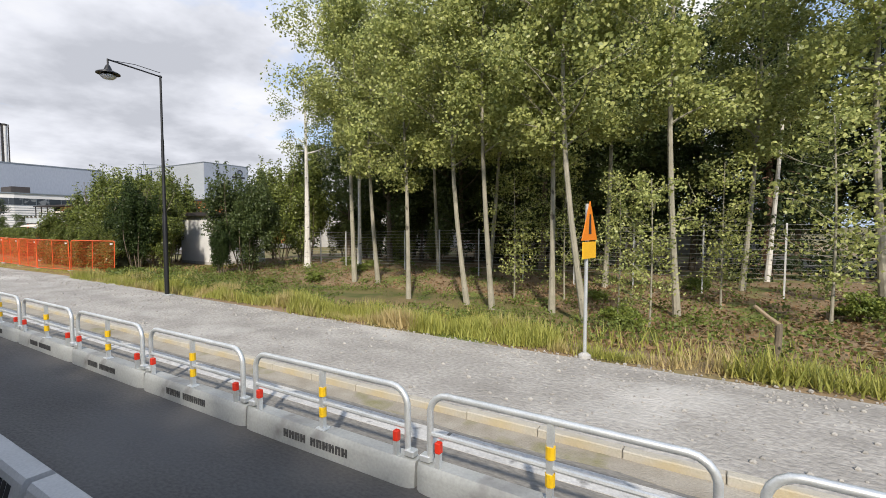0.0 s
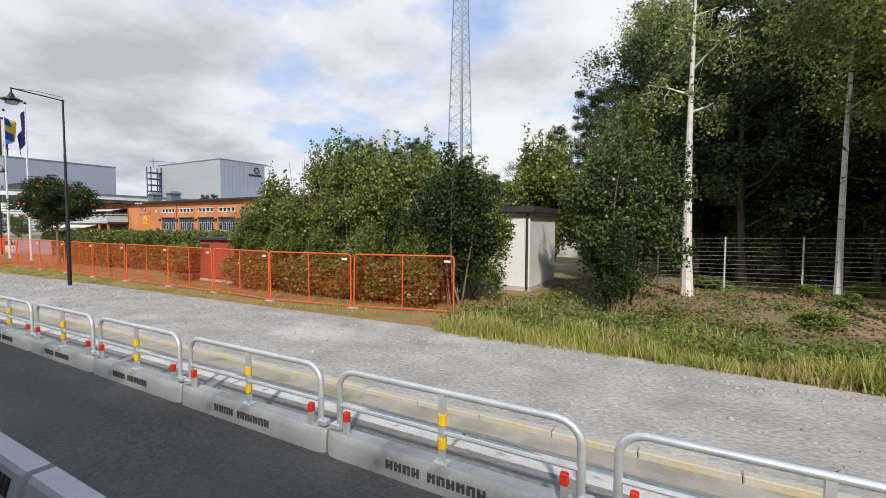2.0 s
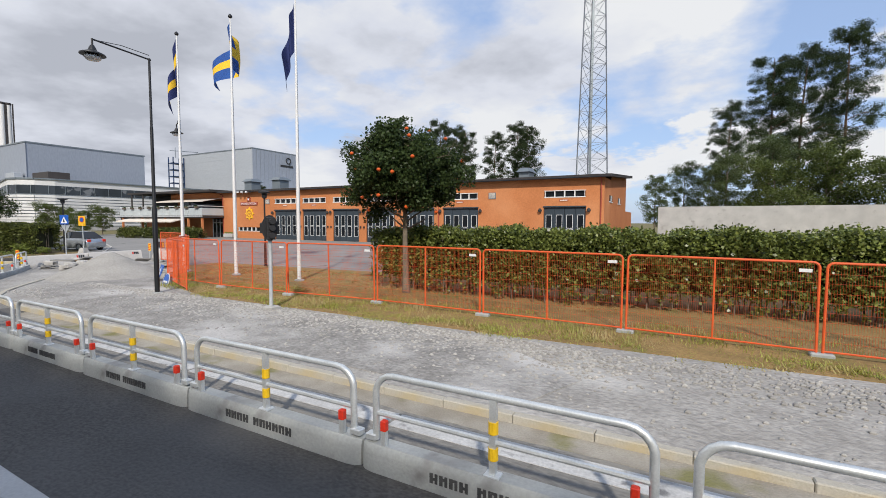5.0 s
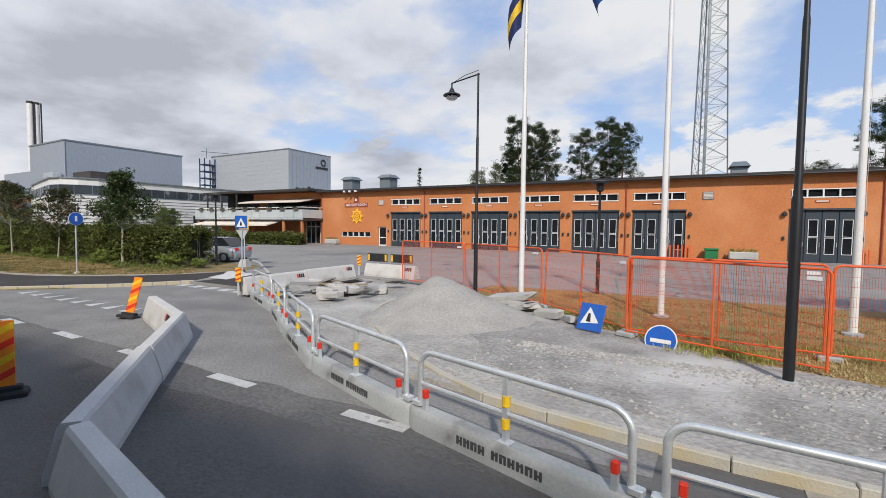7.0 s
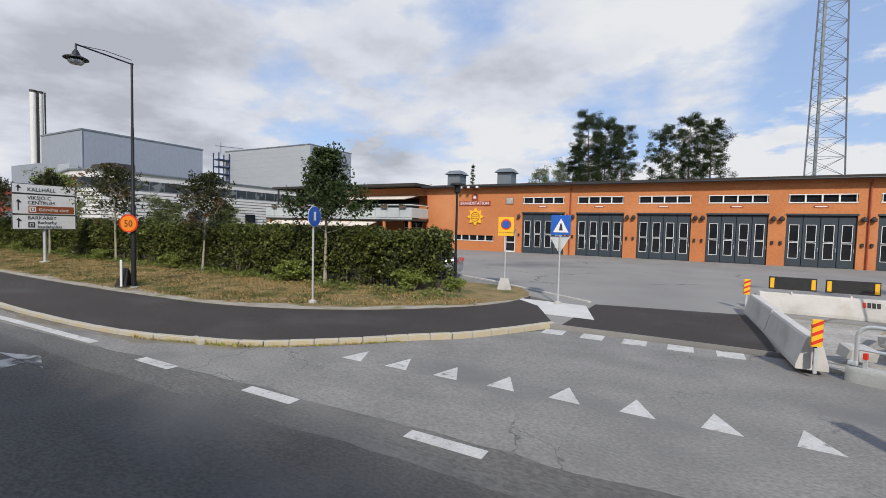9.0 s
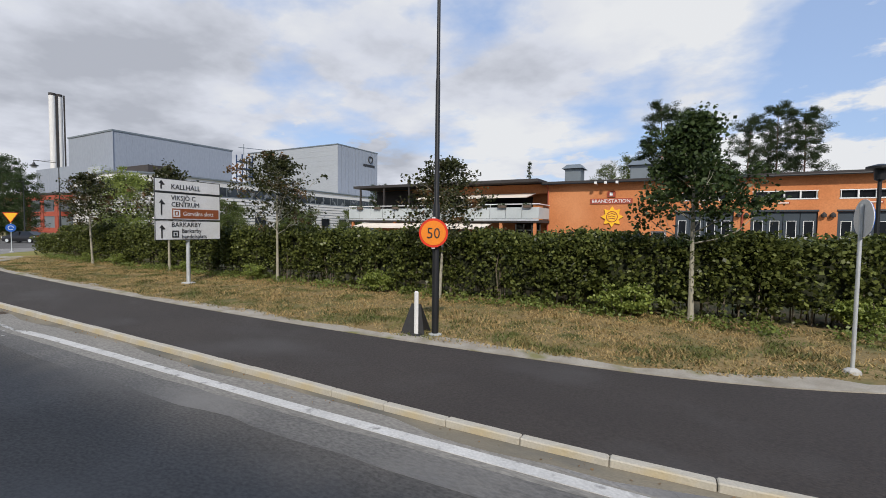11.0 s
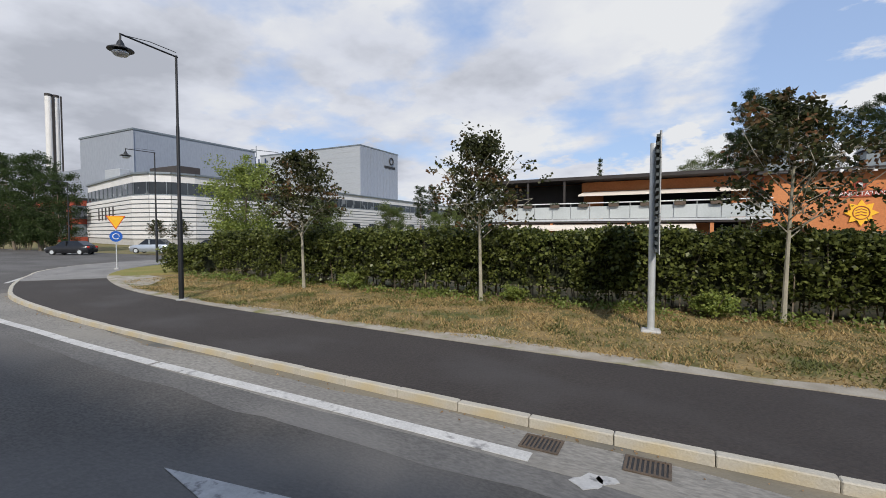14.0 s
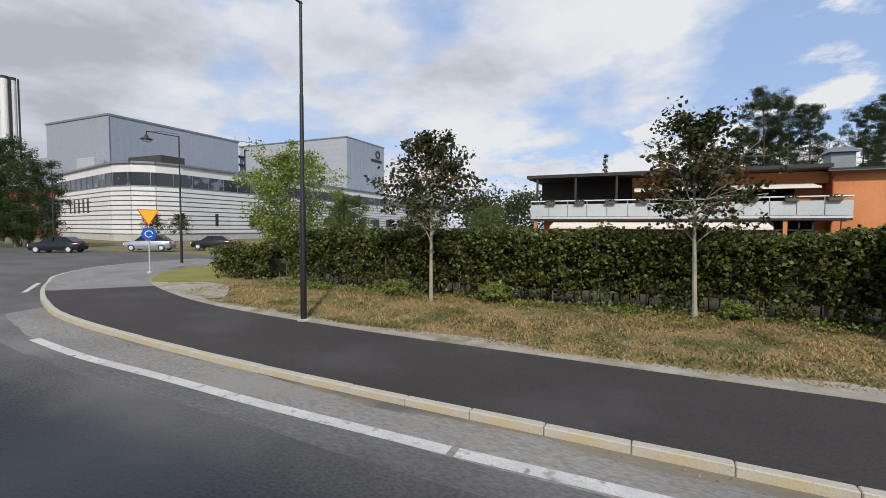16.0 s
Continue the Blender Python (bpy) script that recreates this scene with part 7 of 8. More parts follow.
# ---------------------------------------------------------------- trees and bushes
aspens = [tree_parts(20 + k, 13.5 + k * 0.5, 0.105, 0.38, 2.3, 22, 17000, 0.13, M["bark_pale"], M["leaf_aspen"], clump=0.36, per=5) for k in range(3)]
saplings = [tree_parts(30 + k, 5.2 + k, 0.03, 0.14, 1.15, 16, 2600, 0.10, M["bark_pale"], M["leaf_aspen"], clump=0.26, per=5) for k in range(2)]
birches = [tree_parts(40 + k, 15 + k, 0.11, 0.42, 2.2, 16, 14000, 0.10, M["bark_white"], M["leaf_birch"], droop=0.5, clump=0.38) for k in range(2)]
weeping = tree_parts(45, 10.5, 0.17, 0.55, 1.4, 7, 3000, 0.10, M["bark_white"], M["leaf_birch"], droop=0.9, clump=0.22, per=10)
pines = [tree_parts(60 + k, 21 + k, 0.22, 0.42, 2.7, 26, 44000, 0.17, M["bark_pine"], M["needles"], shape="top", clump=0.36, per=10, narrow=0.4) for k in range(3)]
spruces = [tree_parts(80 + k, 18 + k * 2, 0.2, 0.05, 2.7, 60, 17000, 0.28, M["bark_pine"], M["needles"], shape="cone", clump=0.30, droop=0.35, narrow=0.35) for k in range(2)]
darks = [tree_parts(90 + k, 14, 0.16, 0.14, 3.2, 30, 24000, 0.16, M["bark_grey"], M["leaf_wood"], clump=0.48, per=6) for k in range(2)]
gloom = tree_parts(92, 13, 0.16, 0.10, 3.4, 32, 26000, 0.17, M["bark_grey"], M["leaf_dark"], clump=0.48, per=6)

G1, G2 = "aspens by the woodland edge", "white birches at the woodland edge"
rt = random.Random(4)
for x, y, s, k in ((45.1, 15.6, 0.95, 0), (47.84, 15.7, 1.0, 1), (49.06, 15.3, 0.95, 2), (51.15, 15.7, 1.0, 0), (52.6, 14.5, 1.0, 1), (55.0, 16.4, 1.0, 2), (57.0, 21.9, 1.0, 0), (41.33, 18.25, 1.05, 0), (46.5, 20.5, 1.05, 1), (52, 20.5, 1.0, 2), (60.5, 19, 1.1, 0), (43.0, 21.5, 1.0, 2)):
    plant_tree("aspen", "slender pale-stemmed aspen at the woodland edge", aspens[k], x, y, floor_z(x, y) - 0.05, rt.uniform(0, 360), s, G1, (rt.uniform(-2, 2), rt.uniform(-2, 2)))
for x, y, s, k in ((38.7, 19.8, 1.0, 0), (32.6, 27.3, 1.0, 0), (58.2, 26, 1.0, 1)):
    plant_tree("birch", "white-barked birch before the woods", birches[k], x, y, floor_z(x, y) - 0.05, rt.uniform(0, 360), s, G2, (rt.uniform(-2, 3), rt.uniform(-3, 3)))
broad = tree_parts(48, 15.5, 0.12, 0.50, 3.05, 22, 19000, 0.13, M["bark_pale"], M["leaf_aspen"], droop=0.6, clump=0.45, per=6)
plant_tree("aspen", "tall aspen with a broad overhanging crown", broad, 39.93, 18.03, floor_z(39.93, 18.03) - 0.05, 70, 1.0, G1)
plant_tree("birch", "white birch with thin drooping twigs", weeping, 34.25, 20.0, floor_z(34.25, 20.0) - 0.05, 40, 1.15, G2)
for x, y, k in ((49.0, 17.6, 0), (53.4, 15.2, 1), (54.4, 14.4, 0), (51.0, 17.8, 1), (58.6, 15.6, 0), (61.5, 17.2, 1), (56.2, 17.8, 0)):
    plant_tree("aspen_sapling", "young leafy aspen shoot among the stems", saplings[k], x, y, floor_z(x, y) - 0.05, rt.uniform(0, 360), rt.uniform(0.75, 1.1), "aspen saplings")
for k in range(17):
    x, y = 33.5 + k * 1.35 + rt.uniform(-0.5, 0.5), 28.5 + (k % 3) * 1.9 + rt.uniform(-0.6, 0.6)
    plant_tree("broadleaf_tree", "dark leafy tree inside the woods", darks[k % 2], x, y, floor_z(x, y) - 0.05, rt.uniform(0, 360), rt.uniform(0.75, 1.1), "leafy trees of the woods")
plant_tree("broadleaf_tree", "dark leafy tree at the edge of the woods", darks[0], 31.6, 26.6, floor_z(31.6, 26.6) - 0.05, 50, 0.9, "leafy trees of the woods")
for k in range(7):
    x, y = 60 + k * 2.1, 31 + (k % 2) * 3
    plant_tree("broadleaf_tree", "dark leafy tree inside the woods", darks[k % 2], x, y, floor_z(x, y) - 0.05, rt.uniform(0, 360), rt.uniform(0.9, 1.2), "leafy trees of the woods")
for k in range(40):
    x, y = 34.5 + (k % 16) * 3.1 + rt.uniform(-1.4, 1.4), 27 + (k // 16) * 8 + rt.uniform(-2.5, 2.5)
    if (x > 52 and k >= 16 and k % 3) or (x > 56 and k % 2):
        continue
    kind = k % 5
    if kind in (0, 3):
        plant_tree("spruce", "dark spruce inside the woods", spruces[k % 2], x, y, floor_z(x, y) - 0.05, rt.uniform(0, 360), rt.uniform(0.8, 1.05), "conifers of the woods")
    elif kind == 1 and k > 15:
        plant_tree("pine", "tall pine with bare reddish stem in the woods", pines[k % 3], x, y, floor_z(x, y) - 0.05, rt.uniform(0, 360), rt.uniform(0.85, 1.05), "conifers of the woods")
    else:
        plant_tree("broadleaf_tree", "dark leafy tree inside the woods", darks[k % 2], x, y, floor_z(x, y) - 0.05, rt.uniform(0, 360), rt.uniform(0.8, 1.15), "leafy trees of the woods")
for x, y, s, k in ((16.6, 87, 1.38, 0), (21.1, 87, 1.36, 1), (25.4, 88, 1.4, 2), (11.5, 84, 1.0, 1), (-45.4, 92, 1.21, 1), (-42.5, 94, 1.10, 2), (-38.6, 92, 1.12, 0), (-47.5, 95, 0.99, 0), (-31.2, 92, 1.03, 1), (-27.8, 95, 1.08, 2), (-24.4, 92, 1.10, 0), (-111, 92, 0.62, 1), (-108.5, 94, 0.6, 2), (31.6, 46, 1.05, 1)):
    plant_tree("pine", "tall pine standing behind the buildings", pines[k], x, y, -0.2, rt.uniform(0, 360), s, "pines behind the station")
for x, y, s, k in ((0.5, 92, 0.8, 1), (5, 94, 0.95, 0), (9, 91, 0.85, 1), (9.5, 57, 0.72, 1), (13.5, 60, 0.85, 0), (18, 58, 0.7, 1), (24, 56, 0.75, 0)):
    plant_tree("broadleaf_tree", "leafy tree standing behind the buildings", darks[k], x, y, -0.2, rt.uniform(0, 360), s, "leafy trees behind the station")
mids = tree_parts(95, 15, 0.16, 0.25, 3.0, 26, 12000, 0.17, M["bark_grey"], M["leaf_mid"], clump=0.45, per=6)
for x, y, s in ((-54.5, 92, 1.0), (-50.5, 95, 1.12), (-58, 96, 0.85)):
    plant_tree("broadleaf_tree", "light green leafy tree behind the station roof", mids, x, y, -0.2, rt.uniform(0, 360), s, "leafy trees behind the station")
lone = tree_parts(88, 17.5, 0.14, 0.30, 1.2, 30, 3200, 0.26, M["bark_pine"], M["needles"], shape="cone", clump=0.22, droop=0.2, narrow=0.35)
plant_tree("spruce", "thin lone spruce far behind the roof", lone, -70, 92, -0.2, 0, 1.0, "conifers behind the station")
rr = np.random.default_rng(77)
cent = np.stack([rr.uniform(-118, -75, 60), rr.uniform(128, 150, 60), rr.uniform(1, 12, 60)], 1)
pk = rr.integers(0, 60, 9000)
far = leaf_mesh("far_wood", cent[pk] + rr.normal(size=(9000, 3)) * (2.2, 2, 1.8), 0.9, M["needles"], 6)
tagged(new("far_wood", far), "distant dark wood closing the view", "wood", kind="stuff")

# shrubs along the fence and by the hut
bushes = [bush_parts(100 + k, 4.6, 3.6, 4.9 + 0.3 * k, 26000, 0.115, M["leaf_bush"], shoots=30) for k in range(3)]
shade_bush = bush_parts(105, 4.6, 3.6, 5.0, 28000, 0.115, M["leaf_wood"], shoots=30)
dark_bush = bush_parts(110, 2.9, 2.6, 5.2, 24000, 0.10, M["leaf_dark"])
for x, y, s, k in ((27.6, 14.6, 0.85, 2), (25.2, 14.4, 1.0, 0), (22.6, 14.6, 1.05, 1), (19.8, 14.8, 1.0, 2), (17.3, 14.9, 0.95, 0), (20.4, 17.6, 1.1, 1), (23.8, 17.4, 1.1, 0), (18.2, 12.9, 0.62, 2)):
    plant_bush("bush", "tall willow-like shrub behind the site fence", bushes[k], x, y, 0.0, rt.uniform(0, 360), s, "shrubs behind the fence", 1.08 if x > 18.5 else 1.0)
plant_bush("bush", "narrow dark green shrub at the fence end", dark_bush, 27.6, 13.3, 0.0, 20, 0.92, "", 1.14)
plant_bush("bush", "dense tall shrub beside the white hut", bushes[1], 27.6, 23.2, -0.1, 70, 1.25, "shrubs by the hut", 1.1)
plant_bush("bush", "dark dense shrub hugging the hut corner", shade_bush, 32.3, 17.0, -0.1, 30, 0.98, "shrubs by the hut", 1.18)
plant_bush("bush", "tall shrub behind the white hut", bushes[2], 31.0, 22.8, -0.1, 150, 1.15, "shrubs by the hut", 1.2)
plant_bush("bush", "dark shrub among the shrubs by the hut", dark_bush, 32.2, 15.6, -0.15, 120, 0.62, "shrubs by the hut")
plant_bush("bush", "narrow dark green shrub behind the site fence", dark_bush, 26.3, 13.5, 0.0, 200, 0.85)
for x, y, s, k in ((33.4, 27.0, 0.75, 0), (36.6, 26.6, 0.7, 1), (30.4, 27.5, 0.8, 2), (39.5, 27.2, 0.6, 0)):
    plant_bush("bush", "leafy shrub behind the wire fence", bushes[k], x, y, -0.1, rt.uniform(0, 360), s, "shrubs behind the wire fence")
for x, y, s, k in ((17.9, 12.9, 0.44, 0), (20.0, 12.7, 0.50, 1), (22.3, 12.9, 0.46, 2), (24.3, 12.7, 0.53, 0), (26.4, 12.8, 0.47, 1)):
    plant_bush("bush", "spreading leafy shrub close behind the site fence", bushes[k], x, y, 0.0, rt.uniform(0, 360), s, "low shrubs behind the fence")
low = bush_parts(120, 1.8, 1.5, 1.0, 3200, 0.085, M["leaf_light"], 6)
for k in range(14):
    x, y = 33 + rt.uniform(0, 32), rt.uniform(15.5, 23)
    plant_bush("undergrowth", "low leafy undergrowth on the woodland floor", low, x, y, floor_z(x, y) - 0.03, rt.uniform(0, 360), rt.uniform(0.4, 0.8), "undergrowth", 0.8)
for x, y, s in ((60.5, 14.5, 1.0), (62.5, 14.0, 1.2), (64.5, 14.2, 1.2), (59.5, 16.5, 0.9), (53.8, 13.6, 0.8)):
    plant_bush("undergrowth", "bright green bramble on the bank", low, x, y, floor_z(x, y) - 0.03, rt.uniform(0, 360), s, "undergrowth")

# rowan before the low hedge
rowan = tree_parts(130, 5.2, 0.12, 0.42, 1.7, 30, 10, 0.10, M["bark_grey"], M["leaf_dark"], clump=0.42, per=8)
crown = bush_parts(131, 4.9, 4.9, 4.1, 46000, 0.10, M["leaf_dark"])[1]
rw = thing("rowan_tree", "round rowan with orange berries before the hedge", "tree", pose(-2.65, 13.4, 0.014, 0, 0, 30))
part("trunk", rowan[0], None, rw)
part("crown", crown, None, rw).matrix_basis = pose(0, 0, 2.0)
rb_ = np.random.default_rng(8)
for k in range(22):
    u = rb_.normal(size=3)
    u /= np.linalg.norm(u)
    c = np.array([0, 0, 4.1]) + u * np.array([2.0, 2.0, 1.6])
    berry = Shape().lathe([(0.02, -0.06), (0.06, -0.03), (0.07, 0.0), (0.05, 0.03), (0.02, 0.05)], 8, tuple(c))
    part("berry", berry, M["berries"], rw, "orange berries")

# street trees along the verge
street = [tree_parts(140 + k, 5.0 + 0.1 * k, 0.055, 0.37, 1.45, 28, 4600, 0.115, M["bark_pale"], M["leaf_street"], "fan", clump=0.15, per=12, stem_bend=0.004) for k in range(3)]
green = tree_parts(150, 5.8, 0.075, 0.37, 1.3, 22, 9500, 0.12, M["bark_pale"], M["leaf_dark"], "fan", clump=0.23, per=8, stem_bend=0.004)
for x, y, s, k in ((-69.1, 12.5, 1.0, 0), (-61.95, 12.75, 1.0, 1), (-54.4, 12.9, 1.0, 2), (-46.65, 12.8, 0.9, 0)):
    plant_tree("street_tree", "young street tree with reddening sparse leaves", street[k], x, y, path_z(x, y), rt.uniform(0, 360), s, "street trees on the verge")
plant_tree("street_tree", "young dark green street tree by the hedge", green, -39.5, 13.2, 0.05, 40, 0.9, "street trees on the verge")
cherry = tree_parts(160, 6.3, 0.1, 0.22, 2.4, 22, 15000, 0.13, M["bark_grey"], M["leaf_mid"], clump=0.38, per=6)
sunny = tree_parts(161, 6.3, 0.1, 0.16, 2.4, 24, 17000, 0.13, M["bark_grey"], M["leaf_light"], clump=0.38, per=6)
plant_tree("garden_tree", "spreading light green tree behind the hedge", sunny, -82.5, 20.3, 0.0, 0, 1.0)
for x, y, s in ((13, 53, 1.25), (17, 55, 1.4), (21.5, 53, 1.3), (26, 55, 1.45), (30.5, 53, 1.2)):
    plant_tree("garden_tree", "light green tree behind the pale wall", cherry, x, y, -0.2, rt.uniform(0, 360), s, "trees behind the wall")
for x, y, s in ((-88, 34, 0.8), (-84, 40, 0.75), (-78, 45, 0.7), (-74, 33, 0.6), (-92, 38, 0.7)):
    plant_tree("garden_tree", "light green young tree on the lawn behind", cherry, x, y, -0.2, rt.uniform(0, 360), s, "trees behind the hedge")
for x, y, s, k in ((-129, 26.5, 0.92, 0), (-135, 26, 0.95, 1), (-124, 27, 0.72, 1), (-141, 25, 0.9, 0)):
    plant_tree("broadleaf_tree", "dark leafy tree by the red building", gloom, x, y, -0.2, rt.uniform(0, 360), s, "trees by the red building")
for x, y, s in ((-126.5, 26.5, 1.0), (-129.5, 27, 1.15), (-132.5, 26.5, 1.1), (-136, 26.5, 1.2), (-139.5, 26, 1.1)):
    plant_bush("bush", "dark shrub under the trees by the red building", dark_bush, x, y, -0.3, rt.uniform(0, 360), s, "shrubs by the red building")
for x, y in ((-111.5, 31.3), (-108.5, 32.0)):
    plant_tree("street_tree", "thin young tree before the white office wall", street[0], x, y, -0.2, rt.uniform(0, 360), 0.75, "young trees by the office")


# unseen belt across the road, behind the camera, added to shade the lane
rbt = np.random.default_rng(51)
NB = 150000
bx, by = rbt.uniform(-78, 95, NB), rbt.uniform(-7.3, -5.8, NB)
bt = np.interp(bx, [-34, -8], [8.5, 9.2]) + 0.12 * np.sin(bx * 0.7)
bz = 0.3 + (bt - 0.3) * rbt.uniform(0, 1, NB) ** 0.8
# stands in for the shadow of the bus that carries the camera
belt = tagged(new("tree_belt", leaf_mesh("tree_belt", np.stack([bx, by, bz], 1), 0.22, M["leaf_dark"], 52)), "added unseen leaf belt that shades the lane", "trees", kind="stuff")
part("twig_core", Shape().box(-77.5, -21, -6.9, -6.2, 0.6, 8.1).box(-21, 94.5, -6.9, -6.2, 0.6, 8.7), M["core"], belt, "dark solid core in place of shaded twigs")
trunks = Shape()
for k in range(57):
    x = -75 + 3 * k + rt.uniform(-0.6, 0.6)
    trunks.tube([(x, -6.55, -0.3), (x + rt.uniform(-0.1, 0.1), -6.55, 4.5), (x + rt.uniform(-0.2, 0.2), -6.55, 8.2)], [0.16, 0.11, 0.04], 7)
tagged(new("tree_belt_trunks", trunks.mesh("tree_belt_trunks", M["bark_grey"], True)), "grey trunks of the added shade belt", "trees", kind="stuff")

# ---------------------------------------------------------------- clipped hedges
def hedge(name, label, line, width, height, density, seed, mat="leaf_hedge", leaf=0.10):
    """Upright stems, a dark solid core for the inner shade and a skin of leafy sprigs along a line of corners."""
    r = np.random.default_rng(seed)
    ob = thing(name, label, "hedge")
    stems, core, pts = Shape(), Shape(), []
    total = sum(math.hypot(b[0] - a[0], b[1] - a[1]) for a, b in zip(line, line[1:]))
    for x, y, a in along(line, 0.35):
        sx, sy = -math.sin(radians(a)), math.cos(radians(a))
        for _ in range(3):
            o = r.uniform(-0.42, 0.42) * width
            bx, by = x + sx * o + r.normal() * 0.08, y + sy * o + r.normal() * 0.08
            stems.tube([(bx, by, -0.05), (bx + r.normal() * 0.06, by + r.normal() * 0.06, height * 0.5), (bx + r.normal() * 0.12, by + r.normal() * 0.12, height * 0.9)], [0.022, 0.016, 0.007], 4)
    for (x0, y0), (x1, y1) in zip(line, line[1:]):
        d = math.hypot(x1 - x0, y1 - y0)
        nx, ny = -(y1 - y0) / d, (x1 - x0) / d
        h = width * 0.34
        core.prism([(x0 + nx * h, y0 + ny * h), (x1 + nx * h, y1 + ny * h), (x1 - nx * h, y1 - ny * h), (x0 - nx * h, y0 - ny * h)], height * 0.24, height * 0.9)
        n = int(d * density * 1.25) // 14
        t = r.uniform(-0.3 / d, 1 + 0.3 / d, n)
        u, zz = r.uniform(-1, 1, n), r.uniform(0, 1, n)
        pick = r.random(n)
        side = np.where(pick < 0.42, -1, np.where(pick < 0.62, 1, u))
        z = np.where(pick < 0.62, height * (0.10 + 0.90 * zz ** 0.75), height * (1 - 0.10 * np.abs(r.normal(size=n))))
        wav = 0.07 * np.sin(t * d * 2.1 + seed) + 0.05 * np.sin(t * d * 5.3)
        off = side * width / 2 * (1 - 0.15 * (z / height > 0.9)) + r.normal(size=n) * 0.11
        z = z + wav * (z / height) + r.normal(size=n) * 0.05
        low_ = z < height * 0.27
        keep = ~(low_ & (r.random(n) < 0.4))
        sprig = np.repeat(np.stack([x0 + (x1 - x0) * t + nx * off, y0 + (y1 - y0) * t + ny * off, z], 1)[keep], 14, axis=0)
        sprig += np.clip(r.normal(size=sprig.shape), -1.8, 1.8) * leaf * 0.75
        sprig[:, 2] = np.maximum(sprig[:, 2], 0.03)
        pts.append(sprig)
    part("stem", stems, M["bark_grey"], ob)
    part("twig_core", core, M["core"], ob, "dark solid core in place of shaded twigs")
    part("foliage", leaf_mesh("foliage", np.concatenate(pts), leaf, M[mat], seed, 0.7, 0.8), None, ob)
    return ob


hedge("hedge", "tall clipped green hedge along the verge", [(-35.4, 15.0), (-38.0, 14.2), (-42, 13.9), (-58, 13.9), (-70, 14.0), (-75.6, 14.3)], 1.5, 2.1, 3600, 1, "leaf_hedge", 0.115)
hedge("hedge", "low clipped hedge block at the corner", [(-77.6, 14.75), (-79.9, 14.5)], 1.7, 1.35, 4200, 2, "leaf_hedge", 0.11)
hedge("hedge", "low clipped hedge behind the corner", [(-78.5, 19), (-86, 23)], 1.2, 1.1, 1600, 3, "leaf_hedge", 0.14)
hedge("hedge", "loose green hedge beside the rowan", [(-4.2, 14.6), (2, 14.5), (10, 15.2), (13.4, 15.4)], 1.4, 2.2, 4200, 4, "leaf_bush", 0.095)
hedge("hedge", "shrubby hedge before the balcony wing", [(-62, 33), (-50.5, 36.2)], 1.5, 1.3, 900, 5, "leaf_hedge", 0.2)
hedge("hedge", "leafy undergrowth behind the site fence", [(12.5, 12.9), (13.8, 12.8)], 1.0, 1.6, 3600, 6, "leaf_bush", 0.095)
hedge("hedge", "leafy shrub strip behind the site fence", [(17.2, 12.8), (22, 12.7), (27.2, 12.7)], 1.1, 1.25, 2600, 7, "leaf_bush", 0.095)
hedge("hedge", "overgrown green hedge at the forecourt entrance", [(-41.4, 16.6), (-52, 18), (-62, 20)], 1.6, 1.7, 2600, 8, "leaf_dark", 0.13)
for x, y, s in ((-36.0, 13.9, 0.75), (-41.0, 13.0, 0.8), (-49.2, 13.0, 0.7), (-55.8, 12.9, 0.6), (-67.2, 13.0, 0.6), (-70.6, 12.9, 0.5), (-61, 13.1, 0.45), (-34.6, 14.6, 0.5)):
    plant_bush("shrub", "self-sown green shrub at the hedge foot", low, x, y, path_z(x, y), rt.uniform(0, 360), s * 1.2, "shrubs at the hedge foot")

# wire fence along the woods
wf = thing("wire_fence", "light steel wire fence before the woods", "fence")
FX = [30.55 + 2.508 * k for k in range(14)]


def wire_line(x):
    """Where the wire fence runs, and the height of its top."""
    return 21.4 - 0.088 * (x - 43), 2.42 + 0.022 * (x - 43)


for x in FX:
    y, top = wire_line(x)
    part("post", Shape().box(x - 0.028, x + 0.028, y - 0.028, y + 0.028, floor_z(x, y) - 0.2, top), M["fence_steel"], wf)
for k in range(12):
    part("wire", Shape().tube([(x, wire_line(x)[0] - 0.04, wire_line(x)[1] - 0.06 - k * 0.175) for x in (FX[0], FX[-1])], 0.007, 3), M["fence_steel"], wf)
# cut stump post with a broken limb
sp = thing("broken_stump", "broken thin tree stump with a leaning limb", "stump", pose(57.0, 11.3, floor_z(57.0, 11.3)) @ Matrix.Diagonal((0.8, 0.8, 0.8, 1)))
part("trunk", Shape().tube([(0, 0, -0.1), (0.02, 0, 0.5), (0.03, 0.0, 0.98)], [0.09, 0.08, 0.075], 8), M["bark_grey"], sp)
part("limb", Shape().tube([(0.03, 0, 0.95), (-0.22, -0.05, 1.15), (-0.5, -0.1, 1.4)], [0.06, 0.05, 0.045], 7), M["wood"], sp)

# grass, litter and weeds
rgr = np.random.default_rng(21)


def tufts(n, x0, x1, fy, spread=0.10, each=14):
    """Points in small tufts over a stretch of ground."""
    cx = rgr.uniform(x0, x1, n // each)
    cy = fy(len(cx), cx)
    k = np.repeat(np.arange(len(cx)), each)
    return cx[k] + rgr.normal(size=len(k)) * spread, cy[k] + rgr.normal(size=len(k)) * spread


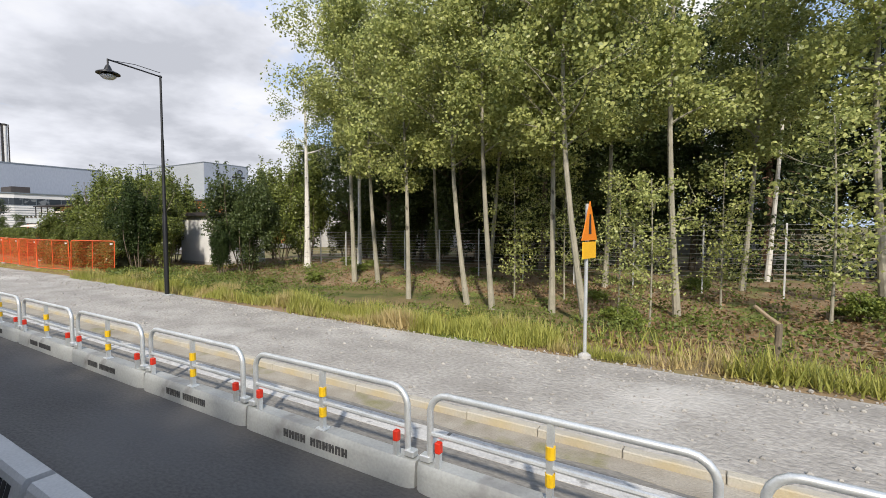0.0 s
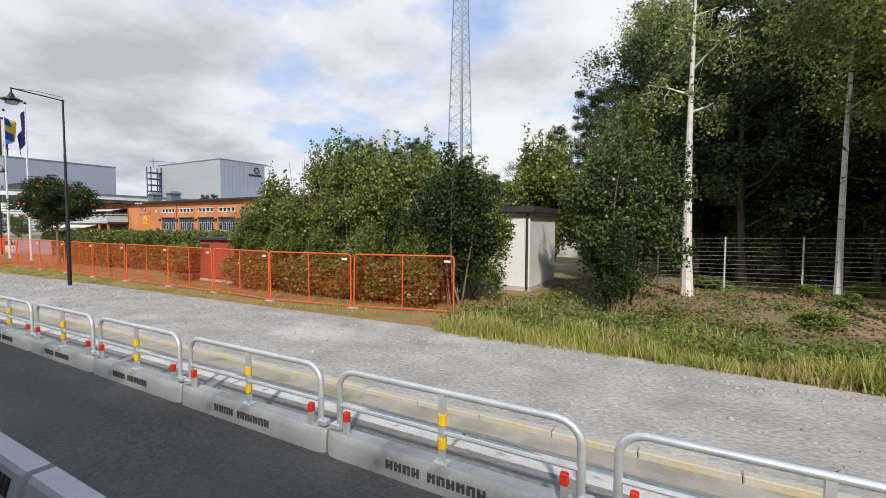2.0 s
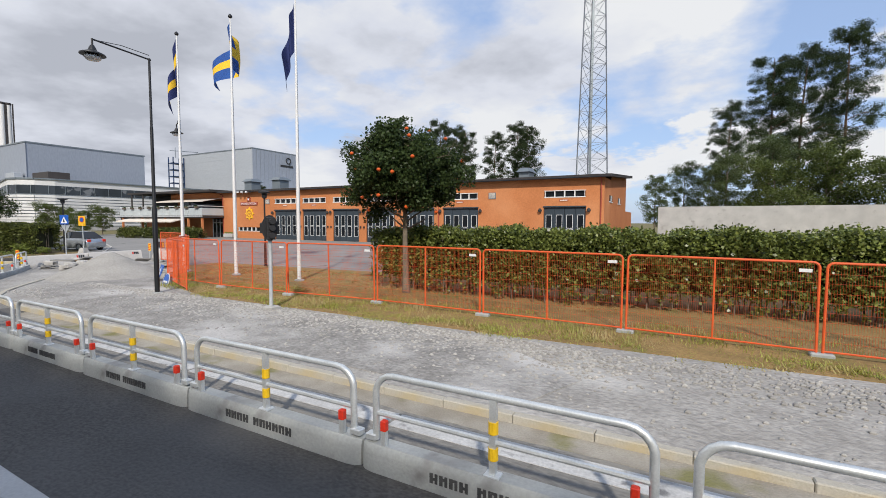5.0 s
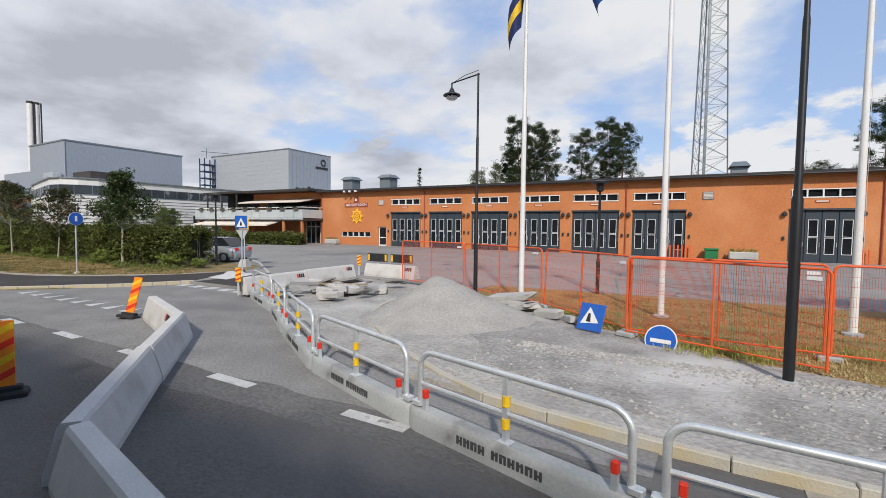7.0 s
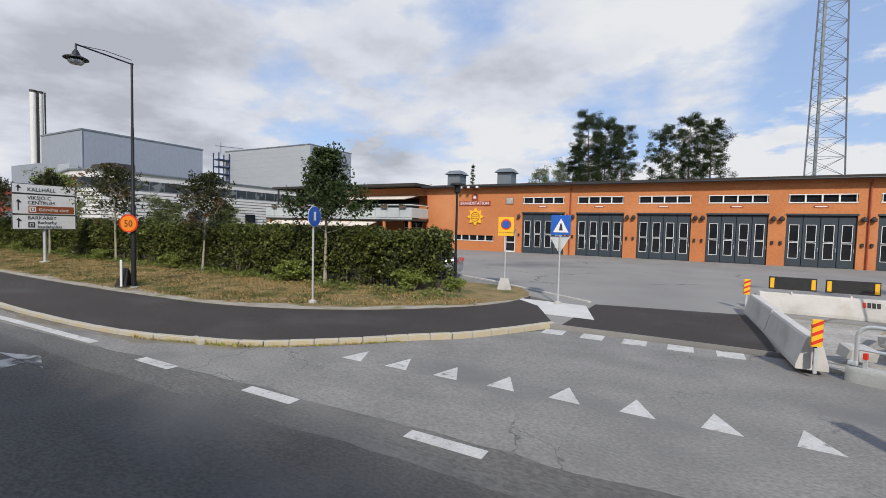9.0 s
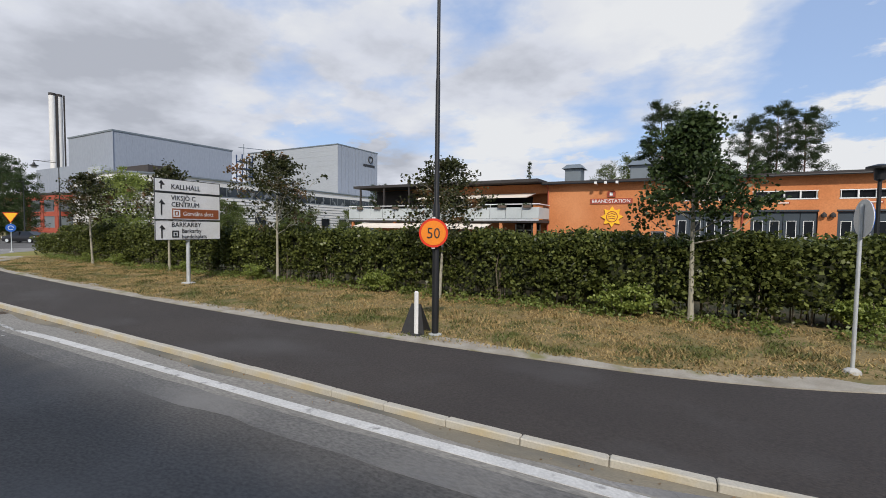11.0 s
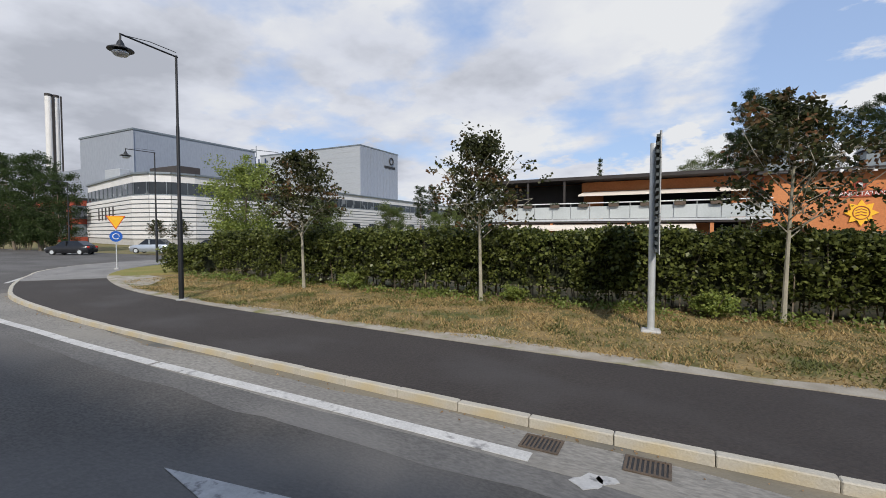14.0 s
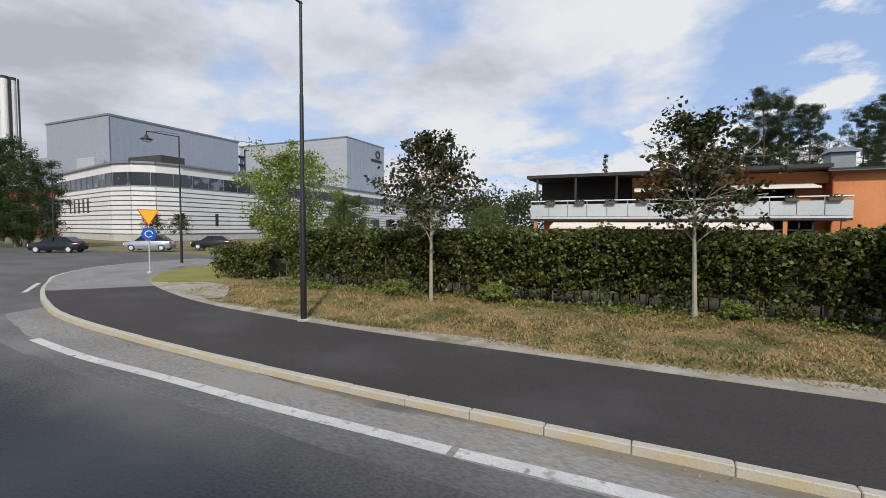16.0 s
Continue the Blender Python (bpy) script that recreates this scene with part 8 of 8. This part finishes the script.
x, y = tufts(70000, 29, 70, lambda n, c: np.where(c > 45, 9.42, 9.75) + np.abs(rgr.normal(size=n)) * 1.3)
y = np.maximum(y, np.where(x > 45, 9.22, 9.5))
keep = (x < 53) | (y < 9.7) | (rgr.random(len(x)) < 0.16)
x, y = x[keep], y[keep]
blades("tall_grass", np.stack([x, y, [floor_z(a, b) for a, b in zip(x, y)]], 1), 0.55, M["grass_blades"], 1, "tall seeding grass along the woodland edge", wide=1.5)
x, y = rgr.uniform(29, 70, 26000), 10.5 + np.abs(rgr.normal(size=26000)) * 6.5
x, y = x[y < 26], y[y < 26]
tagged(new("leaf_litter", leaf_mesh("leaf_litter", np.stack([x, y, [floor_z(a, b) + 0.02 for a, b in zip(x, y)]], 1) , 0.13, M["litter"], 31, 0.25)), "dry fallen leaves over the woodland floor", "litter", kind="stuff")
x, y = tufts(24000, 29, 70, lambda n, c: 11 + np.abs(rgr.normal(size=n)) * 6, 0.22, 40)
xa, ya = tufts(12000, 28.6, 42, lambda n, c: 10.6 + np.abs(rgr.normal(size=n)) * 3.5, 0.25, 40)
x, y = np.concatenate([x, xa]), np.concatenate([y, ya])
ok = (y > 9.9) & (y < 27)
x, y = x[ok], y[ok]
tagged(new("weeds", leaf_mesh("weeds", np.stack([x, y, [floor_z(a, b) for a, b in zip(x, y)] + rgr.uniform(0.03, 0.38, len(x))], 1), 0.09, M["weeds"], 32, 0.6)), "patches of low green weeds under the trees", "weeds", kind="stuff")
x, y = tufts(30000, -12, 29.5, lambda n, c: rgr.uniform(9.95, 12.2, n))
blades("rough_grass", np.stack([x, y, np.full(len(x), 0.012)], 1), 0.20, M["grass_blades"], 2, "rough green grass under the site fence")
LIMX, LIMY = [-80.3, -75.5, -69.8, -64.7, -50.4, -43.8, -38.9, -35.3, -33.3], [11.3, 9.5, 8.75, 8.45, 8.05, 8.1, 8.65, 10.4, 12.1]
x, y = tufts(90000, -78, -33, lambda n, c: rgr.uniform(8.35, 13.4, n), 0.12)
ok = y > np.interp(x, LIMX, LIMY) + 0.25
blades("verge_grass", np.stack([x, y, [path_z(a, b) + 0.01 for a, b in zip(x, y)]], 1)[ok], 0.10, M["dry_blades"], 3, "short dry grass on the verge", wide=2.0, flat=2.4)
x, y = tufts(26000, -77, -33, lambda n, c: 8.7 + np.abs(rgr.normal(size=n)) * 1.9, 0.16, 60)
ok = (y > np.interp(x, LIMX, LIMY) + 0.35) & (y < 13.2)
blades("green_tufts", np.stack([x, y, [path_z(a, b) + 0.01 for a, b in zip(x, y)]], 1)[ok], 0.10, M["tuft_blades"], 8, "dull green tufts in the dry verge", wide=2.2, flat=2.0)
x, y = tufts(9000, -77, -34, lambda n, c: 13.0 + rgr.normal(size=n) * 0.35, 0.18, 30)
ok = y > np.interp(x, LIMX, LIMY) + 0.6
tagged(new("weeds", leaf_mesh("weeds", np.stack([x, y, [path_z(a, b) for a, b in zip(x, y)] + rgr.uniform(0.02, 0.26, len(x))], 1)[ok], 0.08, M["weeds"], 33, 0.6)), "green weeds along the foot of the hedge", "weeds", kind="stuff")
x, y = tufts(16000, -16.5, 24, lambda n, c: np.interp(c, [-16.5, -14, -11, -8, 0, 13, 24], [13.75, 12.15, 10.4, 9.65, 9.65, 9.95, 10.1]) + np.abs(rgr.normal(size=n)) * 0.32 + 0.2 * np.sin(c * 1.7), 0.14, 26)
blades("edge_grass", np.stack([x, y, np.full(len(x), 0.014)], 1), 0.13, M["grass_blades"], 6, "uneven green grass along the gravel edge", wide=2.0, flat=1.8)
x, y = tufts(30000, -18, 10, lambda n, c: rgr.uniform(10.6, 17, n))
ok = (y > 10.4) & ~((x < -11) & (y < 11 + (-11 - x) * 0.75))
blades("lawn_grass", np.stack([x, y, np.full(len(x), 0.014)], 1)[ok], 0.07, M["straw_blades"], 4, "short straw-coloured lawn grass", wide=2.0, flat=2.4)

ks = [p for p in KERB if -37.8 < p[0] < -32.6]
kx = np.repeat([p[0] for p in ks], 55) + rgr.normal(size=55 * len(ks)) * 0.12
ky = np.interp(-kx, [-p[0] for p in ks], [p[1] for p in ks]) - 0.15 - np.abs(rgr.normal(size=len(kx))) * 0.025
blades("kerb_moss", np.stack([kx, ky, [road_z(a) + 0.01 for a in kx]], 1), 0.09, M["grass_blades"], 6, "yellowish moss and grass along the kerb", "moss", 1.6)

lx = rgr.uniform(-80, -38, 200)
ly = np.interp(-lx, [-p[0] for p in KERB[20:]], [p[1] for p in KERB[20:]]) - 0.16 - np.abs(rgr.normal(size=200)) * 0.12
tagged(new("gutter_leaves", leaf_mesh("gutter_leaves", np.stack([lx, ly, [road_z(a) + 0.02 for a in lx]], 1), 0.035, M["litter"], 41, 0.15)), "small dry leaves gathered along the gutter", "litter", kind="stuff")

# drain gratings by the kerb
for x, y in ((-57.97, 5.09), (-56.86, 5.1)):
    dr = thing("drain_grating", "rusty cast iron drain grating in the gutter", "drain", pose(x, y, road_z(-57.5) + 0.008, 0, 0, 0) @ Matrix.Diagonal((0.75, 0.8, 1, 1)))
    part("frame", Shape().box(-0.3, 0.3, -0.22, -0.18, 0, 0.012).box(-0.3, 0.3, 0.18, 0.22, 0, 0.012).box(-0.3, -0.26, -0.18, 0.18, 0, 0.012).box(0.26, 0.3, -0.18, 0.18, 0, 0.012), M["rust"], dr)
    for k in range(8):
        part("bar", Shape().box(-0.235 + k * 0.063, -0.205 + k * 0.063, -0.18, 0.18, 0, 0.010), M["rust"], dr)
    # thin black sheet in place of the dark hollow under the bars
    part("pit", Shape().box(-0.26, 0.26, -0.18, 0.18, 0.0, 0.003), M["ink"], dr)

# ---------------------------------------------------------------- kerb stones, one by one
kerb = new("kerb")
tagged(kerb, "granite kerb stones along the new path", "kerb", kind="structure")
stone = Shape().bev(-0.496, 0.496, -0.105, 0.03, -0.3, 0.012, 0.012).mesh("stone", M["kerb"])
rk = random.Random(9)
half = Shape().bev(-0.246, 0.246, -0.105, 0.03, -0.3, 0.012, 0.012).mesh("stone", M["kerb"])
CURVE = [p for p in KERB if p[0] > -36.4]
for x, y, a in along(CURVE, 0.5, 0.25):
    o = new("stone", half)
    o.parent = kerb
    o.matrix_basis = pose(x, y, path_z(x, y) + rk.uniform(-0.003, 0.003), 0, 0, a + 180)
fx, fy = KERB[len(CURVE) - 1]
o = new("stone", half)
o.parent = kerb
o.matrix_basis = pose(fx + 0.14, fy - 0.012, path_z(fx, fy) - 0.003, 0, 0, -14)
for x, y, a in along(KERB[len(CURVE) - 1:], 1.0, 0.5):
    o = new("stone", stone)
    o.parent = kerb
    o.matrix_basis = pose(x, y, path_z(x, y) + rk.uniform(-0.004, 0.004), 0, 0, a + 180 + rk.uniform(-0.3, 0.3))
kerb2 = new("old_kerb")
tagged(kerb2, "old yellowish kerb stones beside the gravel", "kerb", kind="structure")
OLD = [(75, 5.88), (-11, 5.88)] + smooth_line([(-11, 5.88), (-14.2, 6.35), (-17.3, 8.3), (-19.3, 10.4), (-20.0, 12.4)])[1:]
for x, y, a in along(OLD, 1.0, 0.5):
    o = new("stone", stone)
    o.parent = kerb2
    o.matrix_basis = pose(x, y, max(gravel_z(x), road_z(x)) + 0.03 + rk.uniform(-0.012, 0.008), 0, 0, a + 180 + rk.uniform(-0.6, 0.6))
